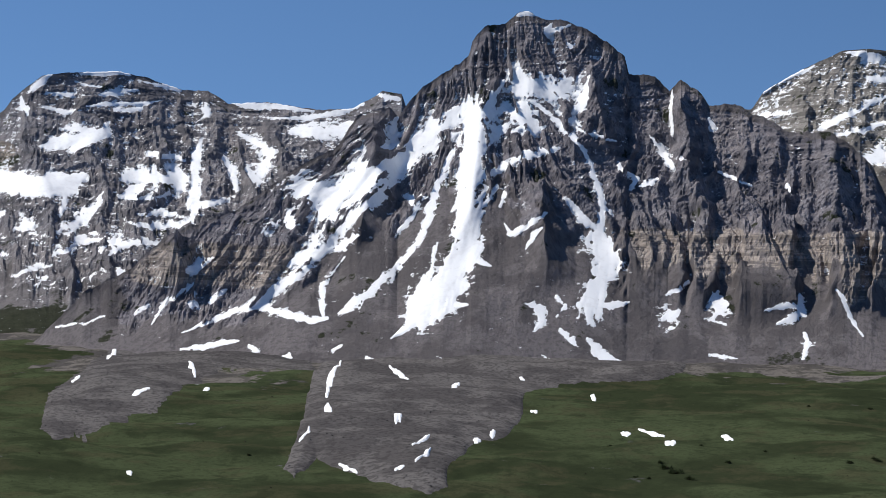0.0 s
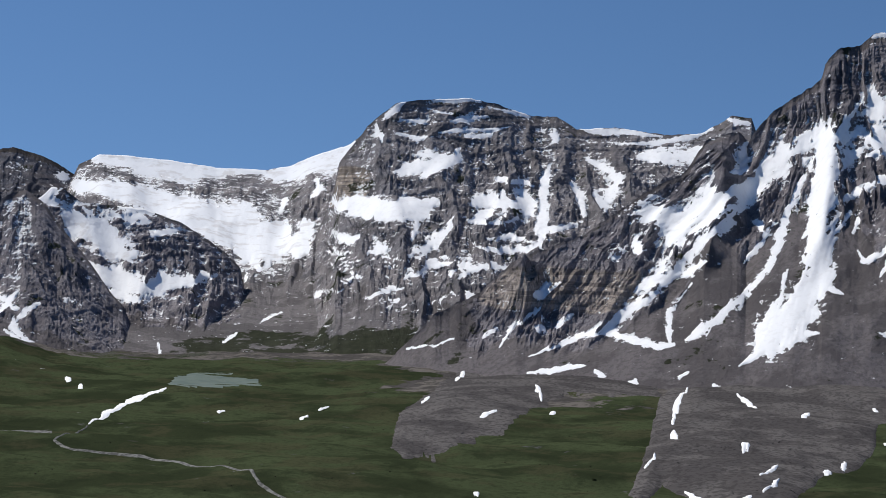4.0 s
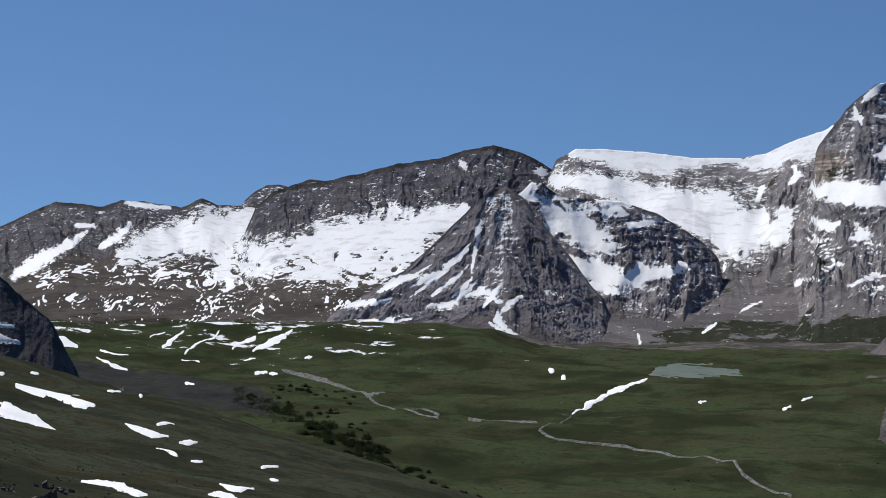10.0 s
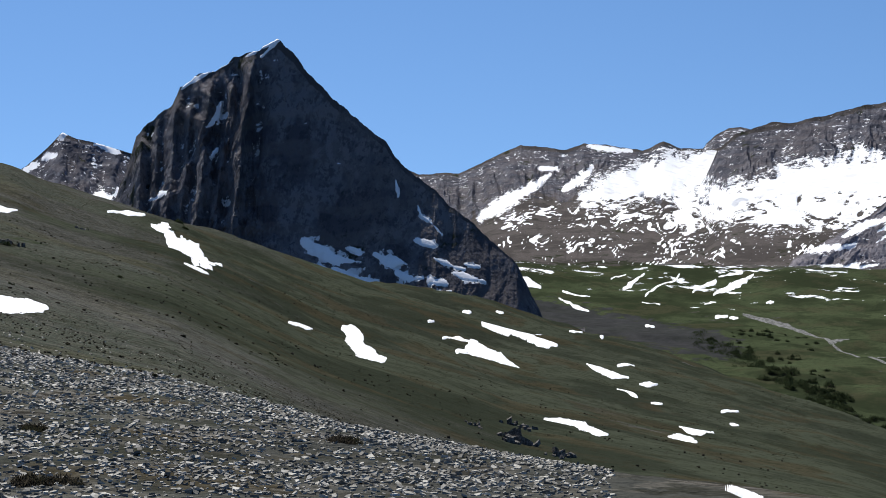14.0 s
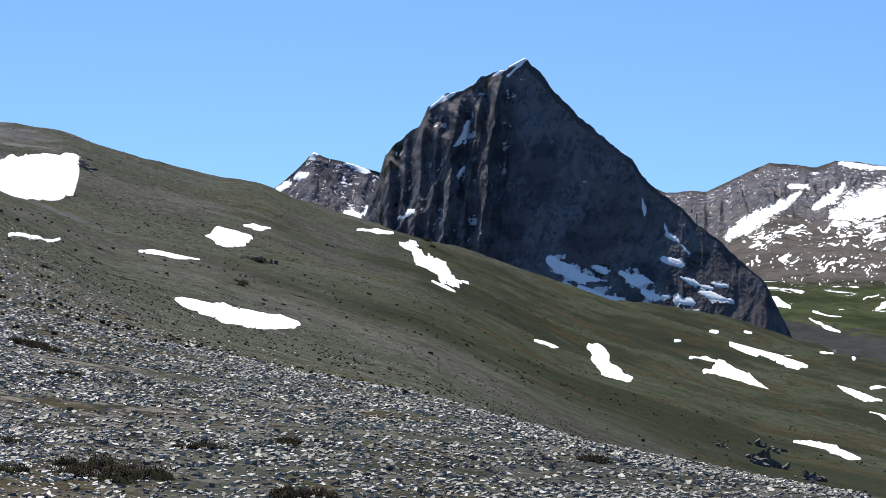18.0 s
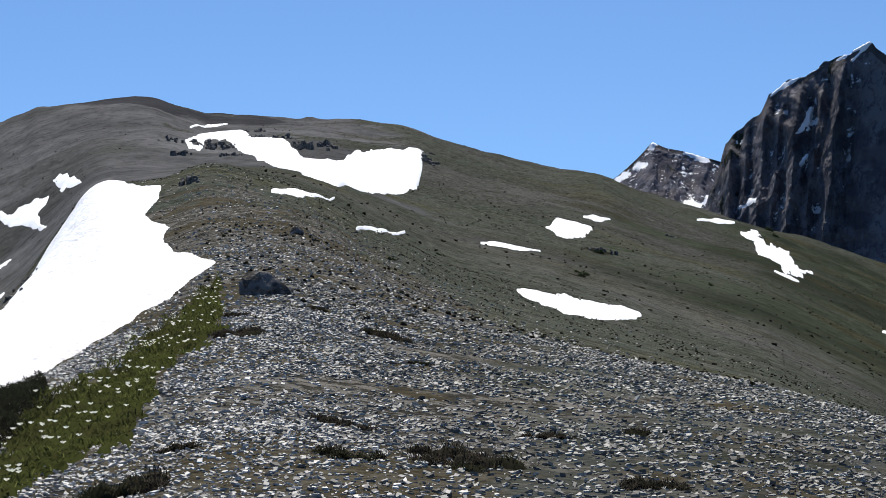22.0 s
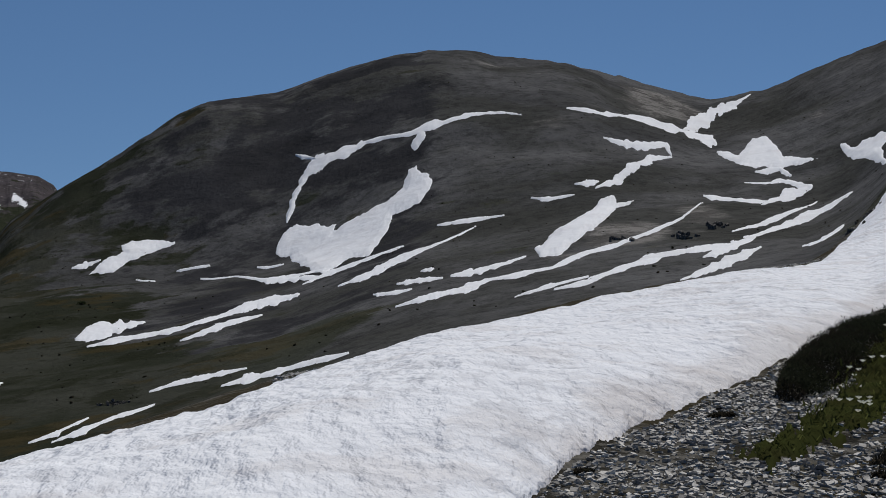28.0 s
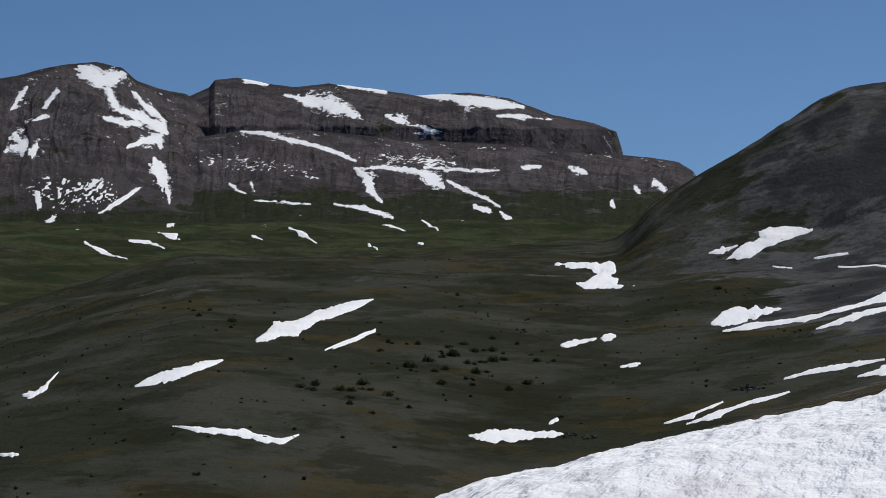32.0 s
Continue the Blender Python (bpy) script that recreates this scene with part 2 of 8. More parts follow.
SPURD_CREST = [(20.60, -167), (21.37, -91), (21.64, -79), (22.47, -24), (23.21, 19), (23.77, 59), (24.41, 82), (24.96, 74), (25.59, 45), (26.49, 4), (27.57, -44), (28.64, -74), (30.08, -111), (31.00, -167)]
KNOB_CREST = [(17.20, -152), (17.66, -37), (18.12, -13), (18.67, 8), (19.58, 36), (20.67, 57), (21.76, 63), (22.68, 68), (23.23, 90), (23.59, 92), (24.31, 58), (25.00, -105)]
FAR_CREST = [(30.01, 143), (30.73, 155), (31.63, 127), (31.99, 99), (32.53, 88), (33.62, 89), (34.16, 108), (34.80, 86), (35.43, 94), (36.71, 106), (37.25, 89), (38.71, 103), (39.26, 86), (39.99, 58), (40.72, 34), (41.99, 31), (42.71, 53)]
PYRAMID_CREST = [(37.90, -87), (38.84, -50), (39.29, -41), (40.01, -29), (40.73, -17), (41.63, -1), (42.53, 13), (43.06, 28), (43.95, 44), (44.84, 61), (45.54, 77), (46.07, 93), (46.42, 101), (47.31, 92), (47.93, 89), (48.46, 81), (48.99, 79), (49.60, 71), (49.87, 57), (50.66, 46), (51.01, 36), (51.37, 10), (51.55, 1), (52.60, -79)]
DISTANT_CREST = [(30.4, 80), (30.9, 118), (31.3, 140), (31.7, 149), (32.1, 147), (32.5, 130), (32.8, 108), (33.1, 70)]
LITTLE_CREST = [(50.74, 63), (51.11, 63), (52.01, 79), (52.83, 90), (53.31, 102), (53.74, 76), (54.39, 44), (54.75, 31)]
BROWN_CREST = [(108.5, -168), (110.5, -120), (112.5, -74), (113.8, -26), (114.7, 18), (115.26, 39), (115.97, 45), (116.85, 61), (117.29, 83), (118.08, 90), (118.95, 85), (119.81, 74), (120.33, 65), (121.02, 57), (124.5, 50)]
TABLE_CREST = [(101.2, -100), (101.3, -58), (101.5, -22), (102.24, -5), (103.51, 9), (104.97, 41), (106.24, 52), (107.87, 44), (108.96, 54), (110.77, 66), (111.85, 58), (112.75, 65), (113.65, 75), (114.37, 70), (114.55, 55), (115.1, 40), (116.5, 15), (118, -60)]
TERRACE_CREST = [(98.3, -160), (98.88, -104), (99.07, -90), (99.52, -74), (100.24, -68), (102, -58), (105, -45), (108, -38), (111.5, -22), (113.5, -24), (115.4, -40), (117, -100), (119, -168)]



def blur(grid, n):
    """A grid averaged twice over 2 n + 1 cells each way, ends held."""
    for axis in (0, 1, 0, 1):
        pad = [(n + 1, n) if k == axis else (0, 0) for k in (0, 1)]
        total = np.cumsum(np.pad(grid, pad, mode="edge"), axis=axis)
        grid = (np.take(total, range(2 * n + 1, total.shape[axis]), axis) - np.take(total, range(0, total.shape[axis] - 2 * n - 1), axis)) / (2 * n + 1)
    return grid


def mountain_grid(crest, ranges, foot, step=0.05, rows=140, power=1.7, ribs=(60, 30), ledge=(0, 30), seed=1, jag=5.0, talus=(0.6, 0.9), margin=0.0, spurs=(), benches=(), slant=(), apron=(), cliff=None, flute=2.2, quiet=None, mellow=None, lean=0.0):
    """The points of a mountain, crest to foot, with the far side first. foot: (bearing, range, height). ribs: width and depth of the
    gullies in metres; ledge: depth and spacing of the rock bands; spurs: (bearing at the top, at the foot, width in degrees, depth, top, end);
    benches, cliffs that stand forward: (bearing, bearing, foot, top, depth); slant: (bearing, metres sideways for each metre down) of the
    gullies; cliff: its foot and top; apron: (bearing, how much further up the talus reaches)."""
    crest = sorted(crest)
    b = np.arange(crest[0][0] - margin, crest[-1][0] + margin + step, step)
    rc, zc = line(b, ranges), line(b, crest)
    arc = np.radians(b - b.mean()) * rc.mean()
    zc = zc + jag * (0.35 + 0.6 * fbm(arc * 110 / rc.mean(), arc * 0 + seed, seed, 4, 0.65))
    rf, zf = line(b, [(p[0], p[1]) for p in foot]), line(b, [(p[0], p[2]) for p in foot])
    s = np.linspace(0, 1, rows)[:, None]
    R = rc + (rf - rc) * (0.22 * s + 0.78 * s ** power)
    Z = zc + (zf - zc) * s
    if cliff:
        steep = 1 - 0.84 * smooth(Z + 5 * fbm(np.radians(b) * rc / 80 + 0 * Z, Z / 200, seed + 35, 3), cliff[0] - 3, cliff[0] + 3) * (1 - smooth(Z, cliff[1] - 3, cliff[1] + 3))
        run = np.cumsum(steep, axis=0)
        R = rc + (rf - rc) * run / run[-1:]
    A = np.radians(b - b.mean()) * rc.mean() * np.ones_like(R)
    rise = line(b, apron) if apron else 0 * b
    G = A + (line(b, slant) if slant else 0 * b) * Z
    tongue = 0.09 * (ridged(G / 46, Z / 260, seed + 6, 2) - 0.8)
    open_face = smooth(s, 0.0, 0.06) * (1 - smooth(s + rise + tongue * (1 + 6 * rise) + 0.06 * fbm(A / 90, Z / 90, seed + 5, 3), *talus))
    warp = fbm(A / 140, Z / 140, seed + 9, 3) * 30
    width, depth = ribs
    D = depth * (ridged((G + warp) / width, Z / (width * 4.5) + 0.2 * warp / width, seed, 5, 0.55) - 0.8)
    D = D + 0.25 * depth * (ridged((G + 0.5 * warp) / (width * 0.3), Z / (width * 0.7), seed + 2, 4, 0.6) - 0.8)
    D = D + 0.15 * depth * (ridged((A + 0.3 * warp) / (width * 0.115), Z / (width * 0.13), seed + 3, 3, 0.6) - 0.8)
    if ledge[0]:
        uneven = 0.35 + 0.75 * smooth(fbm(A / 90, Z / 45, seed + 17, 3), -0.5, 0.5)
        for share, part_of in ((1.0, 1.0), (0.4, 0.37)):
            bands = (Z + 0.05 * A + 7 * fbm(A / 110, Z / 160, seed + 7, 4)) / (ledge[1] * part_of)
            f = bands - np.floor(bands)
            D = D + share * ledge[0] * uneven * (smooth(f, 0.0, 0.22) - f)
    ends = smooth(b, b[0] + 0.2, b[0] + 1.6) * (1 - smooth(b, b[-1] - 1.6, b[-1] - 0.2))
    if quiet:
        ends = ends * (0.15 + 0.85 * smooth(b, *quiet))
    calm = (0.25 + 0.75 * ends if not quiet else ends) * (1 - 0.85 * smooth(s, 0.82, 1.0))
    if mellow:
        open_face = open_face * (1 - smooth(b + 0.8 * fbm(A / 60, Z / 60, seed + 15, 3), *mellow))
    D = calm * D * open_face + calm * (1 - open_face) * smooth(s, 0, 0.06) * (2.4 * fbm(A / 60, Z / 60, seed + 11, 4) + 0.35 * flute * ridged(A / 45, Z / 200, seed + 13, 3))
    for top, end, wide, deep, s0, s1 in spurs:
        u = np.clip((s - s0) / (s1 - s0), 0, 1)
        off = (b - (top + (end - top) * u)) / wide + 0.35 * fbm(A / 70, Z / 70, seed + 21, 3)
        D = D + deep * np.clip(1 - np.abs(off), 0, 1) ** 1.3 * smooth(s, s0, s0 + 0.08) * (1 - smooth(s, s1 - 0.12, s1))
    for b0, b1, z0, z1, deep in benches:
        w = 0.3 * fbm(A / 25, Z / 40, seed + 31, 3)
        face = smooth(b + w, b0, b0 + 0.22) * (1 - smooth(b + w, b1 - 0.3, b1))
        top = 1 - smooth(Z + 9 * fbm(A / 45, Z / 300, seed + 33, 4), z1 - 6, z1 + 12)
        D = D + deep * face * top * smooth(Z, z0 - 26, z0 + 8)
    dr, dz = np.gradient(R, axis=0), np.gradient(Z, axis=0)
    size = np.maximum(np.hypot(dr, dz), 1e-6)
    R, Z = R - D * np.abs(dz) / size, Z + D * np.abs(dr) / size * smooth(s, 0.02, 0.3)
    behind = np.array([320, 160, 70, 25, 8])[:, None]
    Rb = np.minimum(R[:1] + behind, 4950)
    Zb = Z[:1] - behind * 0.9
    cover = 1 - open_face * np.ones_like(Z)
    cover = np.vstack([np.zeros_like(Rb), cover])
    Rall, Zall = np.vstack([Rb, R]), np.vstack([Zb, Z])
    Ball = np.broadcast_to(b, Rall.shape)
    if lean:
        side = smooth(b, b[-1] - 2.5, b[-1]) * smooth(s, 0.0, 0.15)
        Ball = Ball + np.vstack([np.zeros_like(Rb), side * (lean * s + 0.45 * fbm(A / 60, Z / 26, seed + 25, 3))])
    even = np.vstack([Rb, blur(R, 4)])
    soft = flat_grid(Ball, even, np.vstack([Zb, blur(Z, 4)]))
    hollow = np.clip((Rall - np.vstack([Rb, blur(R, 7)])) / (0.25 * depth + 1.0), -1.5, 1.5)
    flat = np.abs(np.gradient(R, axis=0)) / np.maximum(np.hypot(np.gradient(R, axis=0), np.gradient(Z, axis=0)), 1e-6)
    shelf = np.vstack([np.zeros_like(Rb), flat - blur(flat, 5)])
    sums = np.cumsum(np.pad(Rall, ((0, 0), (17, 16)), mode="edge"), axis=1)
    trough = np.clip((Rall - (sums[:, 33:] - sums[:, :-33])[:, :Rall.shape[1]] / 33) / (0.6 * depth + 1.0), -1.2, 1.2)
    return dict(hollow=hollow, shelf=shelf, trough=trough, S=soft, B=Ball, R=Rall, Z=Zall, cover=cover, P=flat_grid(Ball, Rall, Zall))


MOUNTAINS = {
    "main_mountain": dict(crest=MAIN_CREST, ranges=[(11.5, 2230), (8, 2300), (3, 2380), (-2, 2460), (-7, 2420), (-14, 2300)],
                          foot=[(-17, 1960, -162), (-8, 1960, -162), (0, 1900, -166), (5, 1950, -163), (14, 2150, -165)], margin=2.5, rows=260, step=0.041,
                          power=1.5, ribs=(50, 9.5), ledge=(2.4, 15), seed=4, jag=4.5, mellow=(8.6, 10.6), talus=(0.6, 0.74),
                          spurs=[(-7.6, -7.9, 0.6, 26, 0.02, 0.5), (-4.6, -5.4, 0.5, 26, 0.06, 0.4), (-10.2, -10.8, 0.7, 16, 0.02, 0.45), (-12.4, -12.9, 0.7, 18, 0.05, 0.45), (-3.3, -3.5, 0.95, 28, 0.5, 0.82),
                                 (-1.6, -0.4, 0.6, 18, 0.15, 0.7), (1.2, 3.0, 0.6, 18, 0.1, 0.62), (2.3, 2.2, 0.5, 50, 0.0, 0.35), (8.3, 8.6, 0.7, 40, 0.1, 0.55)],
                          slant=[(-5.5, 0), (-4.2, -0.7), (-2.6, -0.5), (-0.9, 0), (1.2, 0.75), (7, 0.9), (9, 0.4)], apron=[(-6.5, 0), (-5, 0.06), (-4, 0.0), (-2.6, 0.0), (-1.8, 0.18), (0.5, 0.24), (3, 0.2), (4.6, 0.05), (6, 0)],
                          benches=[(-7.75, -5.6, -78, 8, 11), (-8.75, -7.85, -80, 20, 17), (-11.35, -9.3, -88, 2, 24), (-13.25, -12.1, -80, -8, 20), (-16, -13.5, -80, 6, 24), (4.2, 8.9, -70, -18, 7)]),
    "right_mountain": dict(crest=RIGHT_CREST, ranges=[(0, 3500)], foot=[(-12, 2900, 20)], margin=2.5, rows=70, step=0.08, ribs=(120, 18), ledge=(7, 40), seed=8, jag=2),
    "banded_mountain": dict(crest=BANDED_CREST, ranges=[(16, 3200), (8, 3350), (1, 3200)], foot=[(18, 2380, -172), (1, 2380, -172)], margin=0.3, rows=200, step=0.044,
                            power=1.5, ribs=(85, 13), ledge=(5, 24), seed=14, jag=3, talus=(0.7, 0.95)),
    "ice_dome": dict(crest=DOME_CREST, ranges=[(0, 3900)], foot=[(24, 2400, -170), (13, 2400, -170)], margin=0.6, rows=130, power=1.3, ribs=(90, 13), ledge=(6, 30), seed=23, jag=2, talus=(0.5, 0.8), flute=0.4),
    "nunatak": dict(crest=KNOB_CREST, ranges=[(24, 3000), (17, 2900)], foot=[(25, 2520, -165), (17, 2520, -165)], margin=0.4, rows=80, ribs=(60, 13), ledge=(5, 16), seed=33, jag=2),
    "serrated_ridge": dict(crest=RIDGED_CREST, ranges=[(0, 4000)], foot=[(38.5, 2620, -165), (22, 2620, -165)], margin=0.0, rows=130, power=1.75, ribs=(50, 10), ledge=(4, 26), seed=41, jag=3.5, talus=(0.35, 0.5), flute=0.0),
    "dark_spur": dict(crest=SPURD_CREST, ranges=[(30, 2650), (24.6, 2850), (21, 2650)], foot=[(31, 2420, -172), (24.5, 2380, -172), (21, 2420, -172)], margin=0.5, rows=170, power=1.3, ribs=(55, 11), ledge=(2, 16), seed=47, jag=2.5, talus=(0.55, 0.9), slant=[(22, -0.8), (24, -0.4), (25, 0.4), (28, 1.3)], apron=[(23.5, 0), (25.5, 0.1), (28, 0.3)]),
    "far_ridge": dict(crest=FAR_CREST, ranges=[(0, 4500)], foot=[(43, 2640, -165), (29, 2640, -165)], margin=0.5, rows=130, power=1.75, ribs=(50, 11), ledge=(3, 26), seed=53, jag=3.5, talus=(0.4, 0.6), flute=0.0),
    "pyramid_mountain": dict(crest=PYRAMID_CREST, ranges=[(52, 1290), (46.5, 1220), (38.8, 1080)], foot=[(53, 1190, -85), (46, 1110, -108), (38, 1020, -112)], margin=1.2, rows=190, power=1.15,
                             ribs=(20, 6), ledge=(1.0, 9), quiet=(46.4, 47.6), seed=61, jag=2.6, talus=(0.78, 0.97), spurs=[(47.3, 48.3, 0.34, 13, 0.0, 0.85), (47.9, 48.9, 0.22, 7, 0.05, 0.8), (48.6, 49.4, 0.36, 15, 0.0, 0.85), (49.2, 49.9, 0.2, 7, 0.05, 0.85), (49.7, 50.2, 0.36, 14, 0.0, 0.85), (50.3, 50.6, 0.2, 7, 0.0, 0.85), (50.8, 51.0, 0.25, 13, 0.0, 0.85)]),
    "distant_peak": dict(crest=DISTANT_CREST, ranges=[(0, 4750)], foot=[(32, 4300, 20)], margin=0.2, rows=40, step=0.05, ribs=(50, 10), ledge=(3, 26), seed=89, jag=2, power=1.3),
    "little_peak": dict(crest=LITTLE_CREST, ranges=[(0, 3200)], foot=[(52, 2700, -90)], margin=0.4, rows=60, step=0.07, ribs=(60, 12), seed=67, jag=1.5),
    "brown_peak": dict(crest=BROWN_CREST, ranges=[(121, 3000), (114, 3300)], foot=[(125, 2300, -165), (108, 2400, -170)], margin=0.0, rows=130, power=1.4, ribs=(90, 7), ledge=(0, 20), seed=71, jag=1.5, flute=0.8, talus=(0.45, 0.8)),
    "table_mountain": dict(crest=TABLE_CREST, ranges=[(116, 3500), (101, 3500)], foot=[(116, 2800, -110), (101, 3050, -110)], margin=0.0, rows=120, step=0.05, power=1.2, ribs=(70, 4), ledge=(1.5, 30), seed=79, jag=1, flute=0.8, cliff=(-72, -16), talus=(0.95, 1.2)),
    "lower_terrace": dict(crest=TERRACE_CREST, ranges=[(116, 3000), (98, 3300)], foot=[(116, 2350, -165), (98, 2450, -165)], margin=0.3, rows=120, step=0.05, power=1.3, ribs=(110, 6), ledge=(0.8, 22), seed=83, jag=1, flute=0.8, talus=(0.35, 0.7)),
}
FORMS = {name: mountain_grid(**spec) for name, spec in MOUNTAINS.items()}


# ---- materials ----
class Paint:
    """A node material under construction."""

    def __init__(self, name, rough=0.9, gloss=0.0):
        self.m = bpy.data.materials.new(name)
        self.m.use_nodes = True
        self.n, self.l = self.m.node_tree.nodes, self.m.node_tree.links
        self.shader = self.n["Principled BSDF"]
        self.shader.inputs["Roughness"].default_value = rough
        self.shader.inputs["Specular IOR Level"].default_value = gloss
        self.place = self.n.new("ShaderNodeNewGeometry").outputs["Position"]

    def link(self, value, socket):
        if isinstance(value, bpy.types.NodeSocket):
            self.l.new(value, socket)
        elif isinstance(value, tuple):
            socket.default_value = (*value, 1) if len(socket.default_value) == 4 and len(value) == 3 else value
        else:
            socket.default_value = value

    def math(self, op, a, b=0.0, clamp=False):
        node = self.n.new("ShaderNodeMath")
        node.operation, node.use_clamp = op, clamp
        self.link(a, node.inputs[0])
        self.link(b, node.inputs[1])
        return node.outputs[0]

    def noise(self, size, detail=6.0, stretch=(1, 1, 1), rough=0.55, distort=0.0):
        """Noise from 0 to 1 with features of that many metres."""
        mapping = self.n.new("ShaderNodeMapping")
        self.l.new(self.place, mapping.inputs["Vector"])
        mapping.inputs["Scale"].default_value = [s / size for s in stretch]
        node = self.n.new("ShaderNodeTexNoise")
        self.l.new(mapping.outputs[0], node.inputs["Vector"])
        node.inputs["Scale"].default_value, node.inputs["Detail"].default_value = 1.0, detail
        node.inputs["Roughness"].default_value, node.inputs["Distortion"].default_value = rough, distort
        return self.math("ADD", self.math("MULTIPLY", self.math("SUBTRACT", node.outputs["Fac"], 0.5), 2.2), 0.5, True)

    def cells(self, size, what="Distance"):
        node = self.n.new("ShaderNodeTexVoronoi")
        mapping = self.n.new("ShaderNodeMapping")
        self.l.new(self.place, mapping.inputs["Vector"])
        mapping.inputs["Scale"].default_value = [1 / size] * 3
        self.l.new(mapping.outputs[0], node.inputs["Vector"])
        node.inputs["Scale"].default_value = 1.0
        return node.outputs[what]

    def step(self, value, low, high):
        node = self.n.new("ShaderNodeMapRange")
        node.interpolation_type = "SMOOTHSTEP"
        self.link(value, node.inputs["Value"])
        node.inputs["From Min"].default_value, node.inputs["From Max"].default_value = low, high
        return node.outputs["Result"]

    def mix(self, fac, a, b):
        node = self.n.new("ShaderNodeMix")
        node.data_type = "RGBA"
        self.link(fac, node.inputs["Factor"])
        self.link(a, node.inputs[6])
        self.link(b, node.inputs[7])
        return node.outputs[2]

    def attr(self, name):
        node = self.n.new("ShaderNodeAttribute")
        node.attribute_name = name
        return node.outputs["Fac"]

    def chance(self):
        return self.n.new("ShaderNodeNewGeometry").outputs["Random Per Island"]

    def height(self):
        node = self.n.new("ShaderNodeSeparateXYZ")
        self.l.new(self.place, node.inputs[0])
        return node.outputs["Z"]

    def bump(self, value, distance, strength=1.0):
        node = self.n.new("ShaderNodeBump")
        node.inputs["Distance"].default_value, node.inputs["Strength"].default_value = distance, strength
        self.l.new(value, node.inputs["Height"])
        if self.shader.inputs["Normal"].links:
            self.l.new(self.shader.inputs["Normal"].links[0].from_socket, node.inputs["Normal"])
        self.l.new(node.outputs[0], self.shader.inputs["Normal"])

    def done(self, colour, rough=None):
        self.link(colour, self.shader.inputs["Base Color"])
        if rough is not None:
            self.link(rough, self.shader.inputs["Roughness"])
        return self.m


def rock_paint(name, dark, light, warm, scree, band=22.0, bands=0.5, size=45.0, bed=None):
    """Fractured mountain rock with faint strata; scree where the 'cover' attribute says so."""
    p = Paint(name, 0.88)
    bed = bed or warm
    base = p.mix(p.step(p.noise(size, 10, (1, 1, 0.6), 0.66), 0.38, 0.62), dark, light)
    base = p.mix(p.math("MULTIPLY", p.step(p.noise(size * 3.2, 5), 0.45, 0.7), 0.35), base, warm)
    crack = tuple(c * 0.62 for c in dark)
    base = p.mix(p.math("MULTIPLY", p.step(p.noise(5.0, 9, (1, 1, 0.8), 0.76), 0.53, 0.62), 0.65), base, crack)
    base = p.mix(p.math("MULTIPLY", p.step(p.noise(11.0, 9, (1, 1, 0.5), 0.72), 0.52, 0.62), 0.5), base, dark)
    z = p.math("ADD", p.math("MULTIPLY", p.height(), 1 / band), p.math("MULTIPLY", p.noise(120.0, 5), 1.4))
    layer = p.math("PINGPONG", z, 0.5)
    base = p.mix(p.math("MULTIPLY", p.step(layer, 0.24, 0.36), bands * 0.55), base, warm)
    strata = p.noise(14.0, 6, (0.1, 0.1, 1.8), 0.66)
    cliff = p.mix(p.step(strata, 0.42, 0.58), tuple(c * 0.62 for c in bed), tuple(c * 1.25 for c in bed))
    cliff = p.mix(p.math("MULTIPLY", p.step(p.noise(4.0, 8, (1, 1, 0.3), 0.74), 0.5, 0.6), 0.6), cliff, dark)
    where = p.math("ADD", p.attr("tawny"), p.math("MULTIPLY", p.math("SUBTRACT", p.noise(70.0, 6), 0.5), 0.8))
    base = p.mix(p.math("MULTIPLY", p.step(where, 0.42, 0.62), 0.85), base, cliff)
    rubble = p.mix(p.step(p.noise(70.0, 9, (1, 1, 0.3), 0.64), 0.38, 0.62), tuple(c * 0.68 for c in scree), scree)
    rubble = p.mix(p.math("MULTIPLY", p.step(p.noise(5.0, 8, (1, 1, 0.2), 0.74), 0.5, 0.62), 0.5), rubble, tuple(c * 0.55 for c in scree))
    edge = p.math("ADD", p.attr("cover"), p.math("MULTIPLY", p.math("SUBTRACT", p.noise(34.0, 8, (1, 1, 0.6), 0.66), 0.5), 1.0))
    colour = p.mix(p.step(edge, 0.42, 0.58), base, rubble)
    turf = p.math("ADD", p.attr("turf"), p.math("MULTIPLY", p.math("SUBTRACT", p.noise(55.0, 9, (1, 1, 0.8), 0.68), 0.5), 2.0))
    colour = p.mix(p.math("MULTIPLY", p.step(turf, 0.44, 0.62), 0.9), colour, p.mix(p.noise(12.0, 8), (0.024, 0.029, 0.016), (0.046, 0.053, 0.031)))
    fleck = p.math("ADD", p.math("MULTIPLY", p.noise(14.0, 10, (0.7, 0.7, 2.0), 0.72), 0.6), p.math("MULTIPLY", p.noise(6.0, 8, (1, 1, 0.5), 0.7), 0.4))
    flake = p.math("ADD", fleck, p.math("MULTIPLY", p.math("SUBTRACT", p.attr("dust"), 1.0), 0.3))
    colour = p.mix(p.step(flake, 0.535, 0.555), colour, (0.93, 0.94, 0.95))
    p.bump(p.noise(26.0, 10, (1, 1, 0.7), 0.72), 2.6, 0.8)
    p.bump(p.noise(5.0, 9, (1, 1, 0.75), 0.76), 1.5, 0.9)
    return p.done(colour)


